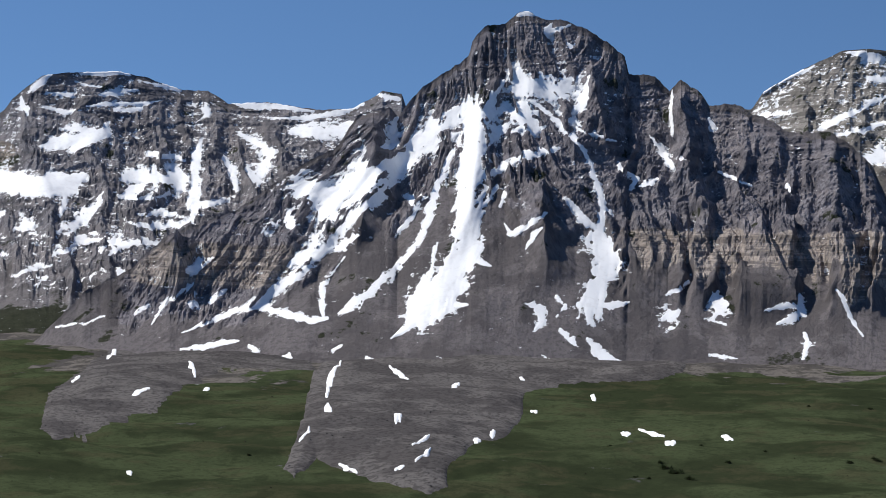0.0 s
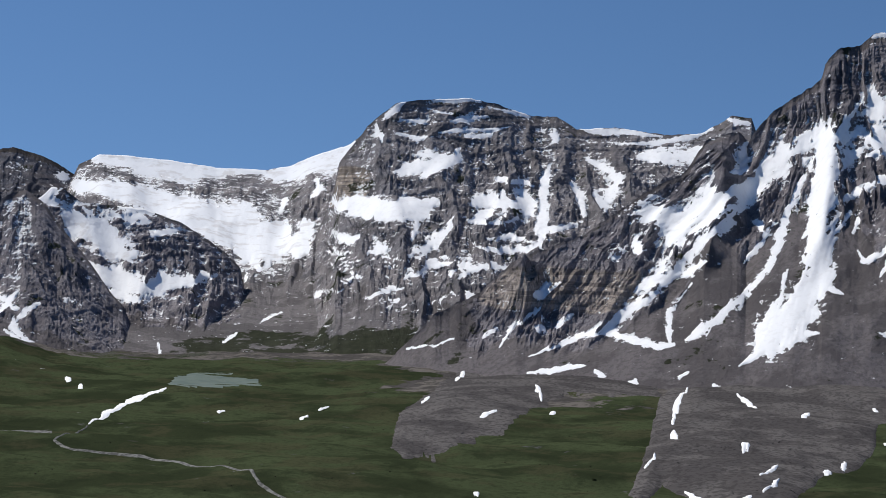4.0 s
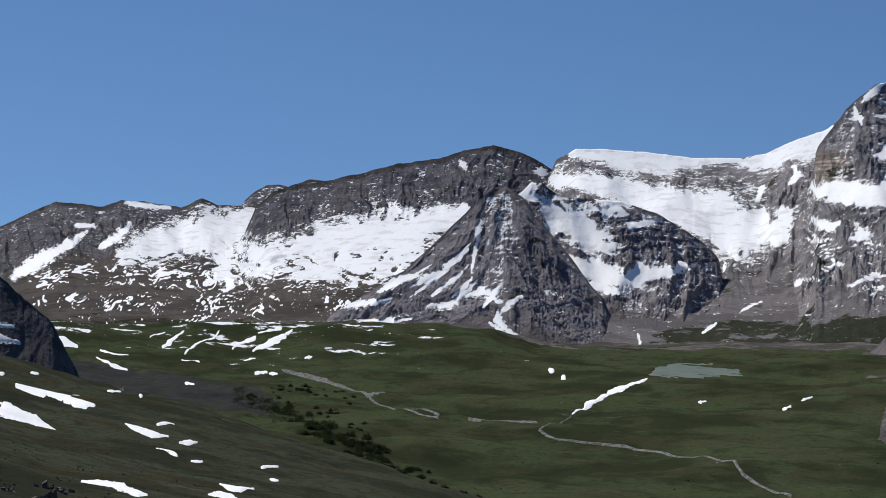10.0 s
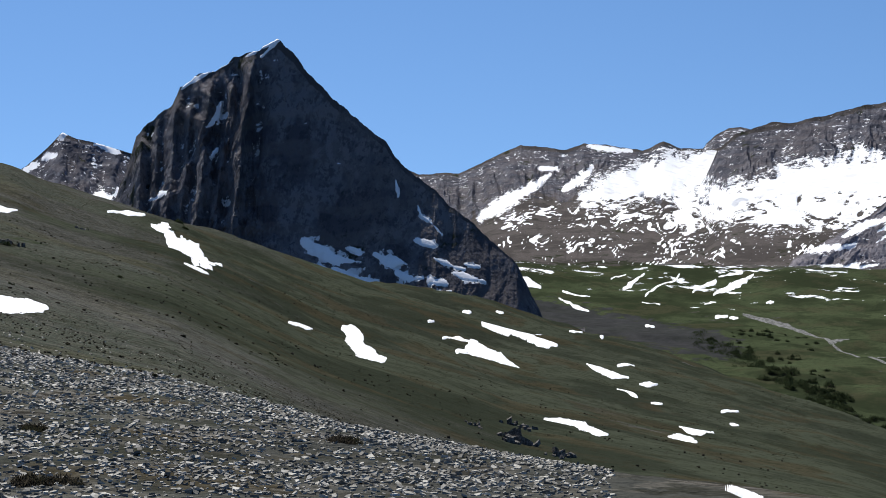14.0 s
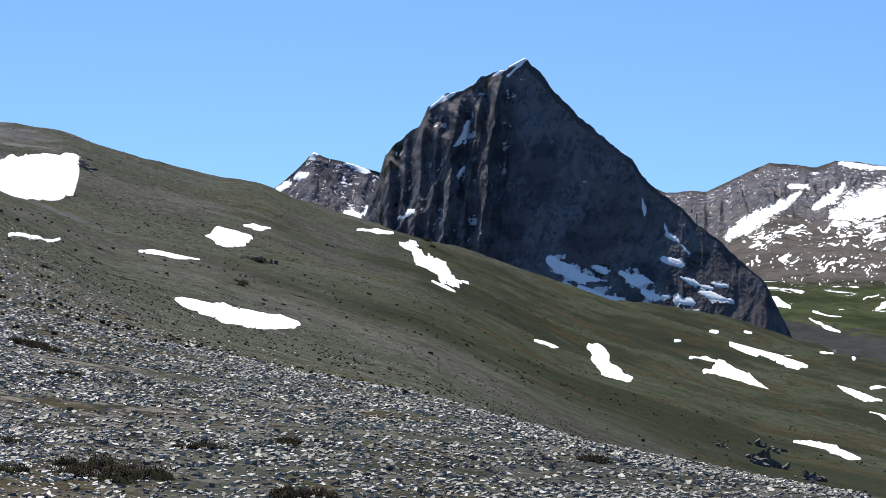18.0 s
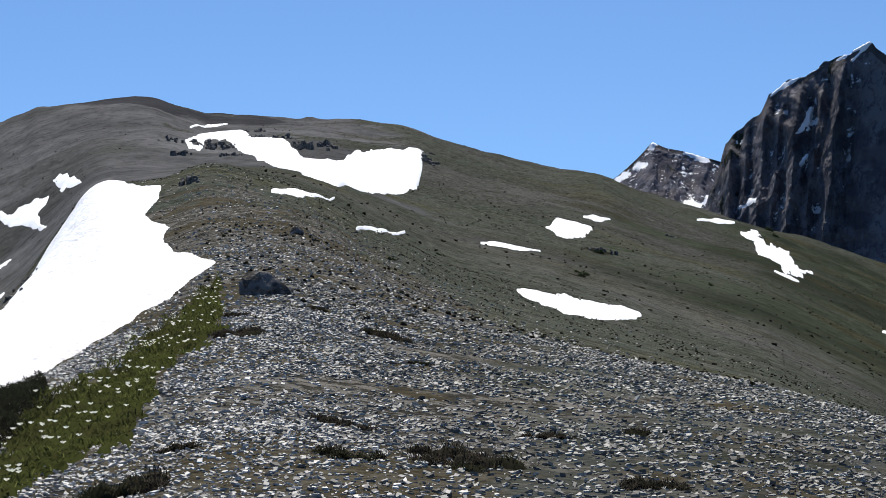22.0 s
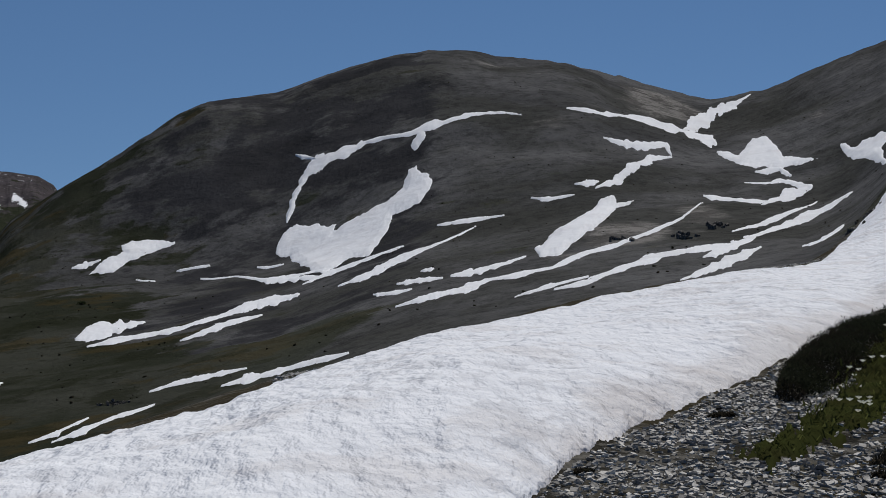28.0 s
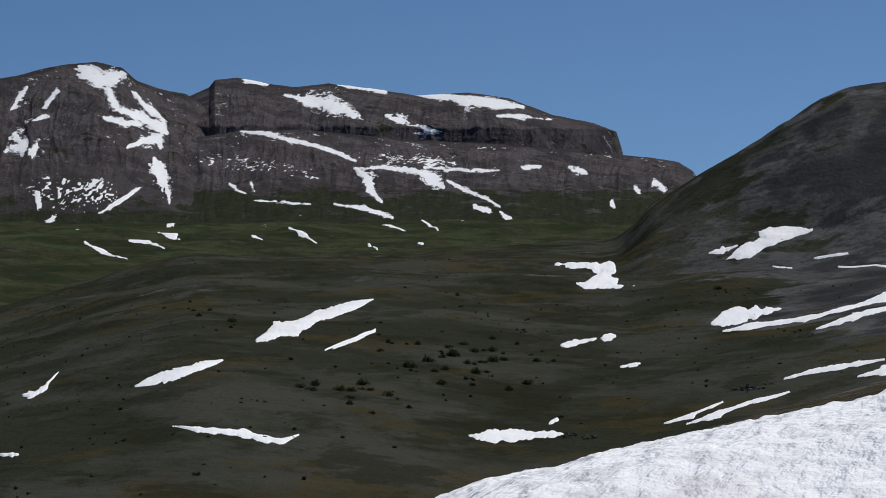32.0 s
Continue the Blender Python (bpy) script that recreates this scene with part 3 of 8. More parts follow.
def snow_paint(name, colour=(0.93, 0.94, 0.95), dirt=(0.5, 0.46, 0.43), amount=0.12, size=8.0, relief=0.4, cups=0.0):
    p = Paint(name, 0.55)
    soil = p.math("MULTIPLY", p.step(p.noise(size, 6, (1, 1, 0.5), 0.6), 0.52, 0.8), amount)
    p.bump(p.noise(size * 0.25, 6), relief, 0.6)
    if cups:
        p.bump(p.noise(0.2, 4, (0.42, 1, 1), 0.56), cups, 1.0)
        p.bump(p.noise(0.8, 2, (0.6, 1, 1)), cups, 0.5)
        # grey mottling at sun-cup size: the cups' small shadows put into the colour
        cup_shade = p.math("MULTIPLY", p.step(p.noise(0.22, 4, (0.42, 1, 1), 0.56), 0.52, 0.66), p.step(p.noise(2.4, 5, (0.6, 1, 1)), 0.46, 0.64))
        colour = p.mix(p.math("MULTIPLY", cup_shade, 0.33), colour, (0.5, 0.5, 0.52))
        edge = p.math("ADD", p.attr("soil"), p.math("MULTIPLY", p.math("SUBTRACT", p.noise(0.8, 7, (0.5, 1, 1), 0.66), 0.5), 0.9))
        colour = p.mix(p.math("MULTIPLY", p.step(edge, 0.2, 1.0), 0.4), colour, dirt)
    return p.done(p.mix(soil, colour, dirt))


ROCKS = {
    "dark": rock_paint("dark_limestone", (0.14, 0.134, 0.15), (0.265, 0.252, 0.272), (0.36, 0.325, 0.325), (0.196, 0.179, 0.182), bed=(0.40, 0.345, 0.30)),
    "slate": rock_paint("blue_slate", (0.075, 0.076, 0.09), (0.155, 0.156, 0.176), (0.195, 0.172, 0.168), (0.118, 0.105, 0.097)),
    # for the pyramid: the shade of its near face is partly in this tone
    "dusk": rock_paint("shaded_slate", (0.112, 0.11, 0.122), (0.225, 0.22, 0.235), (0.27, 0.235, 0.22), (0.17, 0.16, 0.16)),
    "banded": rock_paint("banded_limestone", (0.145, 0.14, 0.15), (0.285, 0.273, 0.286), (0.36, 0.325, 0.315), (0.215, 0.2, 0.202), 30.0, 0.45, 60.0, (0.40, 0.335, 0.27)),
    "tan": rock_paint("tan_limestone", (0.138, 0.129, 0.119), (0.266, 0.245, 0.219), (0.273, 0.234, 0.191), (0.213, 0.196, 0.178), 34.0, 0.25, 70.0, (0.275, 0.258, 0.238)),
    "brown": rock_paint("brown_shale", (0.066, 0.060, 0.064), (0.124, 0.111, 0.114), (0.126, 0.107, 0.104), (0.093, 0.083, 0.084), 26.0, 0.25, 60.0),
}
SNOW = snow_paint("old_snow", relief=0.16)
ICE = snow_paint("glacier_ice", (0.83, 0.85, 0.88), (0.46, 0.42, 0.39), 0.35, 30.0, 0.9)


def ground_paint():
    p = Paint("alpine_ground", 0.95)
    green = p.mix(p.step(p.noise(110.0, 8, (1, 1, 1), 0.56), 0.34, 0.66), (0.0275, 0.035, 0.018), (0.051, 0.0645, 0.0325))
    green = p.mix(p.math("MULTIPLY", p.step(p.noise(60.0, 8, (1, 1, 1), 0.6), 0.5, 0.72), 0.55), green, (0.055, 0.053, 0.03))
    green = p.mix(p.math("MULTIPLY", p.step(p.noise(26.0, 9, (1, 1, 1), 0.68), 0.55, 0.72), 0.5), green, (0.019, 0.025, 0.0135))
    green = p.mix(p.math("MULTIPLY", p.step(p.noise(4.0, 8, (1, 1, 1), 0.7), 0.5, 0.66), 0.35), green, (0.021, 0.027, 0.015))
    heath = p.mix(p.step(p.noise(42.0, 9, (1, 1, 1), 0.62), 0.25, 0.75), (0.05, 0.0515, 0.045), (0.093, 0.0925, 0.085))
    heath = p.mix(p.math("MULTIPLY", p.step(p.noise(75.0, 8, (1, 1, 1), 0.64), 0.42, 0.64), 0.7), heath, (0.053, 0.0635, 0.0455))
    heath = p.mix(p.math("MULTIPLY", p.step(p.noise(48.0, 8, (1, 1, 1), 0.62), 0.58, 0.76), 0.5), heath, (0.078, 0.075, 0.038))
    heath = p.mix(p.math("MULTIPLY", p.step(p.noise(14.0, 9, (1, 1, 1), 0.72), 0.54, 0.7), 0.5), heath, (0.03, 0.032, 0.024))
    heath = p.mix(p.math("MULTIPLY", p.math("MULTIPLY", p.step(p.noise(2.4, 9, (1, 1, 1), 0.76), 0.52, 0.62), p.attr("gritty")), 0.6), heath, (0.027, 0.028, 0.0195))
    heath = p.mix(p.math("MULTIPLY", p.math("MULTIPLY", p.step(p.noise(0.8, 8, (1, 1, 1), 0.74), 0.54, 0.64), p.attr("gritty")), 0.5), heath, (0.13, 0.12, 0.1))
    heath = p.mix(p.math("MULTIPLY", p.math("MULTIPLY", p.step(p.noise(0.6, 8, (1, 1, 1), 0.72), 0.5, 0.62), p.attr("gritty")), 0.5), heath, (0.028, 0.028, 0.022))
    sedge = p.mix(p.step(p.noise(38.0, 9, (1, 1, 1), 0.64), 0.36, 0.64), (0.025, 0.0305, 0.0195), (0.049, 0.0565, 0.0375))
    sedge = p.mix(p.math("MULTIPLY", p.step(p.noise(24.0, 8, (1, 1, 1), 0.64), 0.55, 0.7), 0.6), sedge, (0.05, 0.04, 0.022))
    sedge = p.mix(p.math("MULTIPLY", p.step(p.noise(3.0, 9, (1, 1, 1), 0.74), 0.5, 0.64), 0.5), sedge, (0.016, 0.018, 0.01))
    patchy = p.math("MULTIPLY", p.math("SUBTRACT", p.noise(60.0, 9, (1, 1, 1), 0.64), 0.5), 1.1)
    heath = p.mix(p.math("MULTIPLY", p.step(p.math("ADD", p.attr("thick"), patchy), 0.25, 0.75), 0.9), heath, sedge)
    marsh = p.mix(p.step(p.noise(34.0, 9, (1, 1, 1), 0.64), 0.35, 0.65), (0.031, 0.034, 0.0235), (0.054, 0.0555, 0.0445))
    marsh = p.mix(p.math("MULTIPLY", p.step(p.noise(20.0, 8, (1, 1, 1), 0.66), 0.55, 0.72), 0.6), marsh, (0.06, 0.046, 0.02))
    marsh = p.mix(p.math("MULTIPLY", p.step(p.noise(12.0, 9, (1, 1, 1), 0.7), 0.52, 0.66), 0.6), marsh, (0.02, 0.022, 0.0125))
    heath = p.mix(p.attr("boggy"), heath, marsh)
    grit = p.mix(p.step(p.noise(0.3, 9, (1, 1, 1), 0.74), 0.42, 0.58), (0.036, 0.0335, 0.0275), (0.13, 0.122, 0.106))
    grit = p.mix(p.math("MULTIPLY", p.step(p.noise(3.5, 8), 0.5, 0.62), 0.7), grit, (0.054, 0.0451, 0.0267))
    shale = p.mix(p.step(p.noise(40.0, 9, (1, 1, 1), 0.68), 0.2, 0.8), (0.071, 0.071, 0.0705), (0.136, 0.135, 0.134))
    shale = p.mix(p.math("MULTIPLY", p.step(p.noise(60.0, 8, (1, 1, 1), 0.64), 0.4, 0.7), 0.65), shale, (0.05, 0.0505, 0.0425))
    shale = p.mix(p.math("MULTIPLY", p.step(p.noise(2.6, 9, (1, 1, 1), 0.7), 0.45, 0.75), 0.4), shale, (0.0215, 0.0213, 0.0203))
    scree = p.mix(p.step(p.noise(40.0, 9, (1, 1, 1), 0.66), 0.42, 0.58), (0.0717, 0.0663, 0.0645), (0.134, 0.122, 0.111))
    scree = p.mix(p.math("MULTIPLY", p.step(p.noise(11.0, 9, (1, 1, 1), 0.7), 0.52, 0.6), 0.6), scree, (0.0466, 0.0448, 0.0394))
    wobble = p.math("MULTIPLY", p.math("SUBTRACT", p.noise(22.0, 9, (1, 1, 1), 0.66), 0.5), 1.0)
    colour = p.mix(p.step(p.math("ADD", p.attr("lush"), wobble), 0.4, 0.6), heath, green)
    colour = p.mix(p.step(p.math("ADD", p.attr("bare"), wobble), 0.42, 0.58), colour, shale)
    stone = p.mix(p.step(p.noise(9.0, 9, (1, 1, 1), 0.72), 0.4, 0.6), (0.125, 0.118, 0.11), (0.28, 0.266, 0.246))
    stone = p.mix(p.math("MULTIPLY", p.step(p.noise(2.2, 8, (1, 1, 1), 0.74), 0.52, 0.6), 0.45), stone, (0.045, 0.043, 0.039))
    colour = p.mix(p.math("MULTIPLY", p.step(p.math("ADD", p.attr("pale"), wobble), 0.35, 0.8), 0.8), colour, stone)
    # darker tone: summit rock, a far band, and the hill flank's painted shade
    slate = p.mix(p.noise(18.0, 9, (1, 1, 1), 0.7), (0.02, 0.02, 0.022), (0.05, 0.05, 0.054))
    colour = p.mix(p.math("MULTIPLY", p.step(p.math("ADD", p.attr("darkened"), wobble), 0.42, 0.62), 0.85), colour, slate)
    toe = p.math("MULTIPLY", p.math("SUBTRACT", p.noise(140.0, 9, (1, 1, 1), 0.62), 0.5), 1.8)
    toe = p.math("MULTIPLY", toe, p.step(p.attr("scree"), 0.0, 0.3))
    colour = p.mix(p.step(p.math("ADD", p.attr("scree"), toe), 0.46, 0.54), colour, scree)
    near = p.math("MULTIPLY", p.math("SUBTRACT", p.noise(2.2, 9, (1, 1, 1), 0.66), 0.5), 0.8)
    colour = p.mix(p.step(p.math("ADD", p.attr("stony"), near), 0.42, 0.58), colour, grit)
    flake = p.math("ADD", p.noise(55.0, 9, (1, 1, 1), 0.64), p.math("MULTIPLY", p.math("SUBTRACT", p.attr("snowy"), 1.0), 0.35))
    colour = p.mix(p.step(flake, 0.62, 0.64), colour, (0.8, 0.82, 0.85))
    p.bump(p.noise(17.0, 9, (1, 1, 1), 0.62), 1.1, 0.7)
    p.bump(p.noise(1.1, 8, (1, 1, 1), 0.65), 0.12, 0.7)
    p.bump(p.cells(0.09), 0.03, 0.7)
    return p.done(colour)


GROUND_PAINT = ground_paint()


def leaf_paint(name, a, b, c):
    p = Paint(name, 0.75)
    col = p.mix(p.step(p.noise(0.6, 4), 0.45, 0.7), p.mix(p.chance(), a, b), c)
    through_leaf, both = p.n.new("ShaderNodeBsdfTranslucent"), p.n.new("ShaderNodeMixShader")
    p.l.new(col, through_leaf.inputs["Color"])
    both.inputs[0].default_value = 0.45
    p.l.new(p.shader.outputs[0], both.inputs[1])
    p.l.new(through_leaf.outputs[0], both.inputs[2])
    p.l.new(both.outputs[0], p.n["Material Output"].inputs["Surface"])
    return p.done(col)


JUNIPER = leaf_paint("juniper_needles", (0.0144, 0.0168, 0.012), (0.036, 0.0408, 0.024), (0.024, 0.0216, 0.0168))
MOSS = leaf_paint("alpine_mat_leaves", (0.026, 0.032, 0.01), (0.13, 0.142, 0.044), (0.06, 0.062, 0.022))
FIR = leaf_paint("dwarf_fir_needles", (0.018, 0.027, 0.0135), (0.046, 0.06, 0.028), (0.03, 0.04, 0.019))
HEATHER = leaf_paint("heather_stems", (0.0216, 0.0192, 0.0156), (0.072, 0.0624, 0.0456), (0.036, 0.036, 0.0216))
PETAL = leaf_paint("white_petals", (0.8, 0.8, 0.74), (0.7, 0.72, 0.6), (0.8, 0.78, 0.7))


def stone_paint(name, low, high, power):
    p = Paint(name, 0.65, 0.1)
    tone = p.mix(p.math("POWER", p.chance(), power), low, high)
    tone = p.mix(p.math("MULTIPLY", p.step(p.noise(0.12, 6), 0.45, 0.7), 0.5), tone, (0.13, 0.12, 0.105))
    p.bump(p.noise(0.03, 5), 0.004, 0.6)
    return p.done(tone)


def boulder_paint():
    p = Paint("dark_lichen_rock", 0.85)
    tone = p.mix(p.step(p.noise(0.25, 8), 0.4, 0.65), (0.075, 0.07, 0.064), (0.19, 0.178, 0.164))
    tone = p.mix(p.math("MULTIPLY", p.step(p.noise(0.09, 6), 0.6, 0.72), 0.5), tone, (0.19, 0.18, 0.15))
    p.bump(p.noise(0.2, 9, (1, 1, 1), 0.65), 0.06, 0.9)
    return p.done(tone)


def talus_paint():
    p = Paint("rock_glacier_rubble", 0.92)
    tone = p.mix(p.step(p.noise(55.0, 9, (1, 1, 1), 0.66), 0.36, 0.64), (0.078, 0.0725, 0.0725), (0.126, 0.118, 0.115))
    tone = p.mix(p.math("MULTIPLY", p.step(p.noise(4.0, 8), 0.48, 0.66), 0.6), tone, (0.0473, 0.0439, 0.0439))
    p.bump(p.noise(12.0, 9, (1, 1, 1), 0.7), 1.3, 0.7)
    return p.done(tone)


def water_paint():
    p = Paint("milky_lake_water", 0.5, 0.2)
    p.shader.inputs["IOR"].default_value = 1.33
    p.bump(p.noise(4.0, 4), 0.05, 0.3)
    return p.done(p.mix(p.step(p.noise(40.0, 4), 0.4, 0.6), (0.11, 0.14, 0.112), (0.14, 0.17, 0.135)))


def wash_paint():
    p = Paint("wet_stream_gravel", 0.6)
    return p.done(p.mix(p.step(p.noise(3.0, 6), 0.4, 0.6), (0.1, 0.1, 0.095), (0.2, 0.2, 0.19)))


STONE = stone_paint("shale_chips", (0.165, 0.156, 0.14), (0.78, 0.742, 0.668), 1.1)
LICHEN_STONE = stone_paint("lichen_chips", (0.09, 0.086, 0.073), (0.54, 0.515, 0.447), 1.6)
BOULDER, TALUS, WATER, WASH = boulder_paint(), talus_paint(), water_paint(), wash_paint()


# ---- mesh helpers ----
def mesh_from(name, verts, faces, material, smooth_faces=True, attributes=None):
    """A mesh from arrays: verts (n, 3) and faces (m, 3 or 4)."""
    mesh = bpy.data.meshes.new(name)
    k, verts = faces.shape[1], np.asarray(verts).reshape(-1, 3)
    mesh.vertices.add(len(verts))
    mesh.vertices.foreach_set("co", np.ascontiguousarray(verts, np.float32).reshape(-1))
    mesh.loops.add(faces.size)
    mesh.loops.foreach_set("vertex_index", np.ascontiguousarray(faces, np.int32).reshape(-1))
    mesh.polygons.add(len(faces))
    mesh.polygons.foreach_set("loop_start", np.arange(0, faces.size, k, dtype=np.int32))
    mesh.polygons.foreach_set("loop_total", np.full(len(faces), k, dtype=np.int32))
    mesh.polygons.foreach_set("use_smooth", np.full(len(faces), smooth_faces, dtype=bool))
    for key, values in (attributes or {}).items():
        a = mesh.attributes.new(key, "FLOAT", "POINT")
        a.data.foreach_set("value", np.ascontiguousarray(values, np.float32).reshape(-1))
    mesh.update()
    mesh.materials.append(material)
    return mesh


def quads(n, m, closed=False):
    idx = np.arange(n * m).reshape(n, m)
    if closed:
        idx = np.hstack([idx, idx[:, :1]])
    return np.stack([idx[:-1, :-1], idx[:-1, 1:], idx[1:, 1:], idx[1:, :-1]], -1).reshape(-1, 4)


def kept_part(points, faces, keep):
    """The faces with a corner in keep, with their own points."""
    f = faces[keep.reshape(-1)[faces].any(1)]
    if not len(f):
        return None, None
    used, inverse = np.unique(f, return_inverse=True)
    return points.reshape(-1, 3)[used], inverse.reshape(f.shape)


def part(name, mesh, parent, label=""):
    ob = new(name, mesh)
    ob.parent = parent
    return tagged(ob, label)


FINE = int((BEARINGS < 125).sum())


def ground_height(B, R):
    """Height of the ground at bearings B (one per column) and ranges R (rows, columns)."""
    fine = BEARINGS[:FINE]
    out = np.empty(R.shape)
    for c, b in enumerate(np.broadcast_to(B, R.shape)[0]):
        j = int(np.clip(np.searchsorted(fine, b), 1, FINE - 1))
        u = (b - fine[j - 1]) / (fine[j] - fine[j - 1])
        out[:, c] = (1 - u) * np.interp(R[:, c], GR[:, j - 1], GZ[:, j - 1]) + u * np.interp(R[:, c], GR[:, j], GZ[:, j])
    return out


def spot(b, r):
    return float(ground_height(np.array([b]), np.array([[float(r)]]))[0, 0])


def along(U, V, line_points):
    """How far inside a tapering stroke each point lies: 1 on its middle line, 0 at its edge."""
    best = np.full(U.shape, -9.0)
    for (u0, v0, w0), (u1, v1, w1) in zip(line_points[:-1], line_points[1:]):
        du, dv = u1 - u0, v1 - v0
        f = np.clip(((U - u0) * du + (V - v0) * dv) / max(du * du + dv * dv, 1e-12), 0, 1)
        best = np.maximum(best, 1 - np.hypot(U - u0 - f * du, V - v0 - f * dv) / np.maximum(w0 + (w1 - w0) * f, 1e-6))
    return best


def inside(U, V, outline):
    """Signed distance to a closed outline, positive inside."""
    near, odd = np.full(U.shape, 1e9), np.zeros(U.shape, bool)
    for (u0, v0), (u1, v1) in zip(outline, outline[1:] + outline[:1]):
        du, dv = u1 - u0, v1 - v0
        f = np.clip(((U - u0) * du + (V - v0) * dv) / max(du * du + dv * dv, 1e-12), 0, 1)
        near = np.minimum(near, np.hypot(U - u0 - f * du, V - v0 - f * dv))
        if dv:
            odd ^= ((V < v0) != (V < v1)) & (U < u0 + (V - v0) / dv * du)
    return np.where(odd, near, -near)


# ---- mountains ----
LOOKS = {
    "main_mountain": ("dark", "dark crag mountain with snow gullies above talus fans"), "right_mountain": ("tan", "tan limestone mountain with snowy ledges in the distance"),
    "banded_mountain": ("banded", "flat-topped mountain of grey rock bands with snowfields"), "ice_dome": ("banded", "broad snow dome with a glacier over grey moraine"),
    "nunatak": ("dark", "rounded dark rock knob standing in the glacier"), "serrated_ridge": ("slate", "long dark ridge wall above a white glacier"),
    "dark_spur": ("dark", "dark pyramid-shaped rock spur with thin snow streaks"), "far_ridge": ("slate", "far grey ridge with a glacier and broken snow"),
    "pyramid_mountain": ("dusk", "steep dark pyramid mountain with its near face in shade"), "distant_peak": ("slate", "small far blue-grey summit behind the ridge"), "little_peak": ("slate", "small distant dark peak with a snow cap"),
    "brown_peak": ("brown", "brown rounded peak with branching snow gullies"), "table_mountain": ("brown", "flat table mountain with dark cliffs and snow ledges"),
    "lower_terrace": ("brown", "brown rock terrace below cliffs, streaked with snow"),
}
# beds of tawny limestone: bearings and heights
TAWNY = {"main_mountain": [(-14.5, -4.6, -85, -2), (4.5, 9.8, -75, -22)], "banded_mountain": [(13.5, 16.5, 70, 145)], "ice_dome": [(13.5, 20, -140, -95)], "right_mountain": [(-20, 20, -100, 900)]}
# turf growing up the lowest slopes
TURF_BEDS = {"banded_mountain": [(10.5, 18, -200, -118)], "ice_dome": [(14, 19.5, -200, -132)], "lower_terrace": [(98, 120, -200, -112)], "brown_peak": [(108, 125, -200, -128)], "far_ridge": [(30, 43, -200, -132)]}
# how much thin snow dusts the whole mountain
THIN_SNOW = dict(distant_peak=0.35, main_mountain=0.4, right_mountain=0.6, banded_mountain=0.58, ice_dome=0.6, nunatak=0.6, serrated_ridge=0.3, dark_spur=0.42, far_ridge=0.3, pyramid_mountain=0.1, little_peak=0.3, brown_peak=0.22, table_mountain=-0.1, lower_terrace=0.2)
PEAKS = {}
for key, form in FORMS.items():
    PEAKS[key] = tagged(new(key, None), LOOKS[key][1], "mountain")
    form["dust"], form["fill"] = THIN_SNOW[key] - (0.3 * smooth(-form["B"], 4.5, 6.5) if key == "main_mountain" else 0 * form["B"]), np.zeros(form["R"].shape)
SNOW_WORDS = {"snow_gully": "snow lying in a narrow rock gully", "snow_field": "open field of old white snow", "glacier": "grey-edged white glacier tongue", "ice_cap": "smooth white ice cap on the crest"}


SNOWS = []


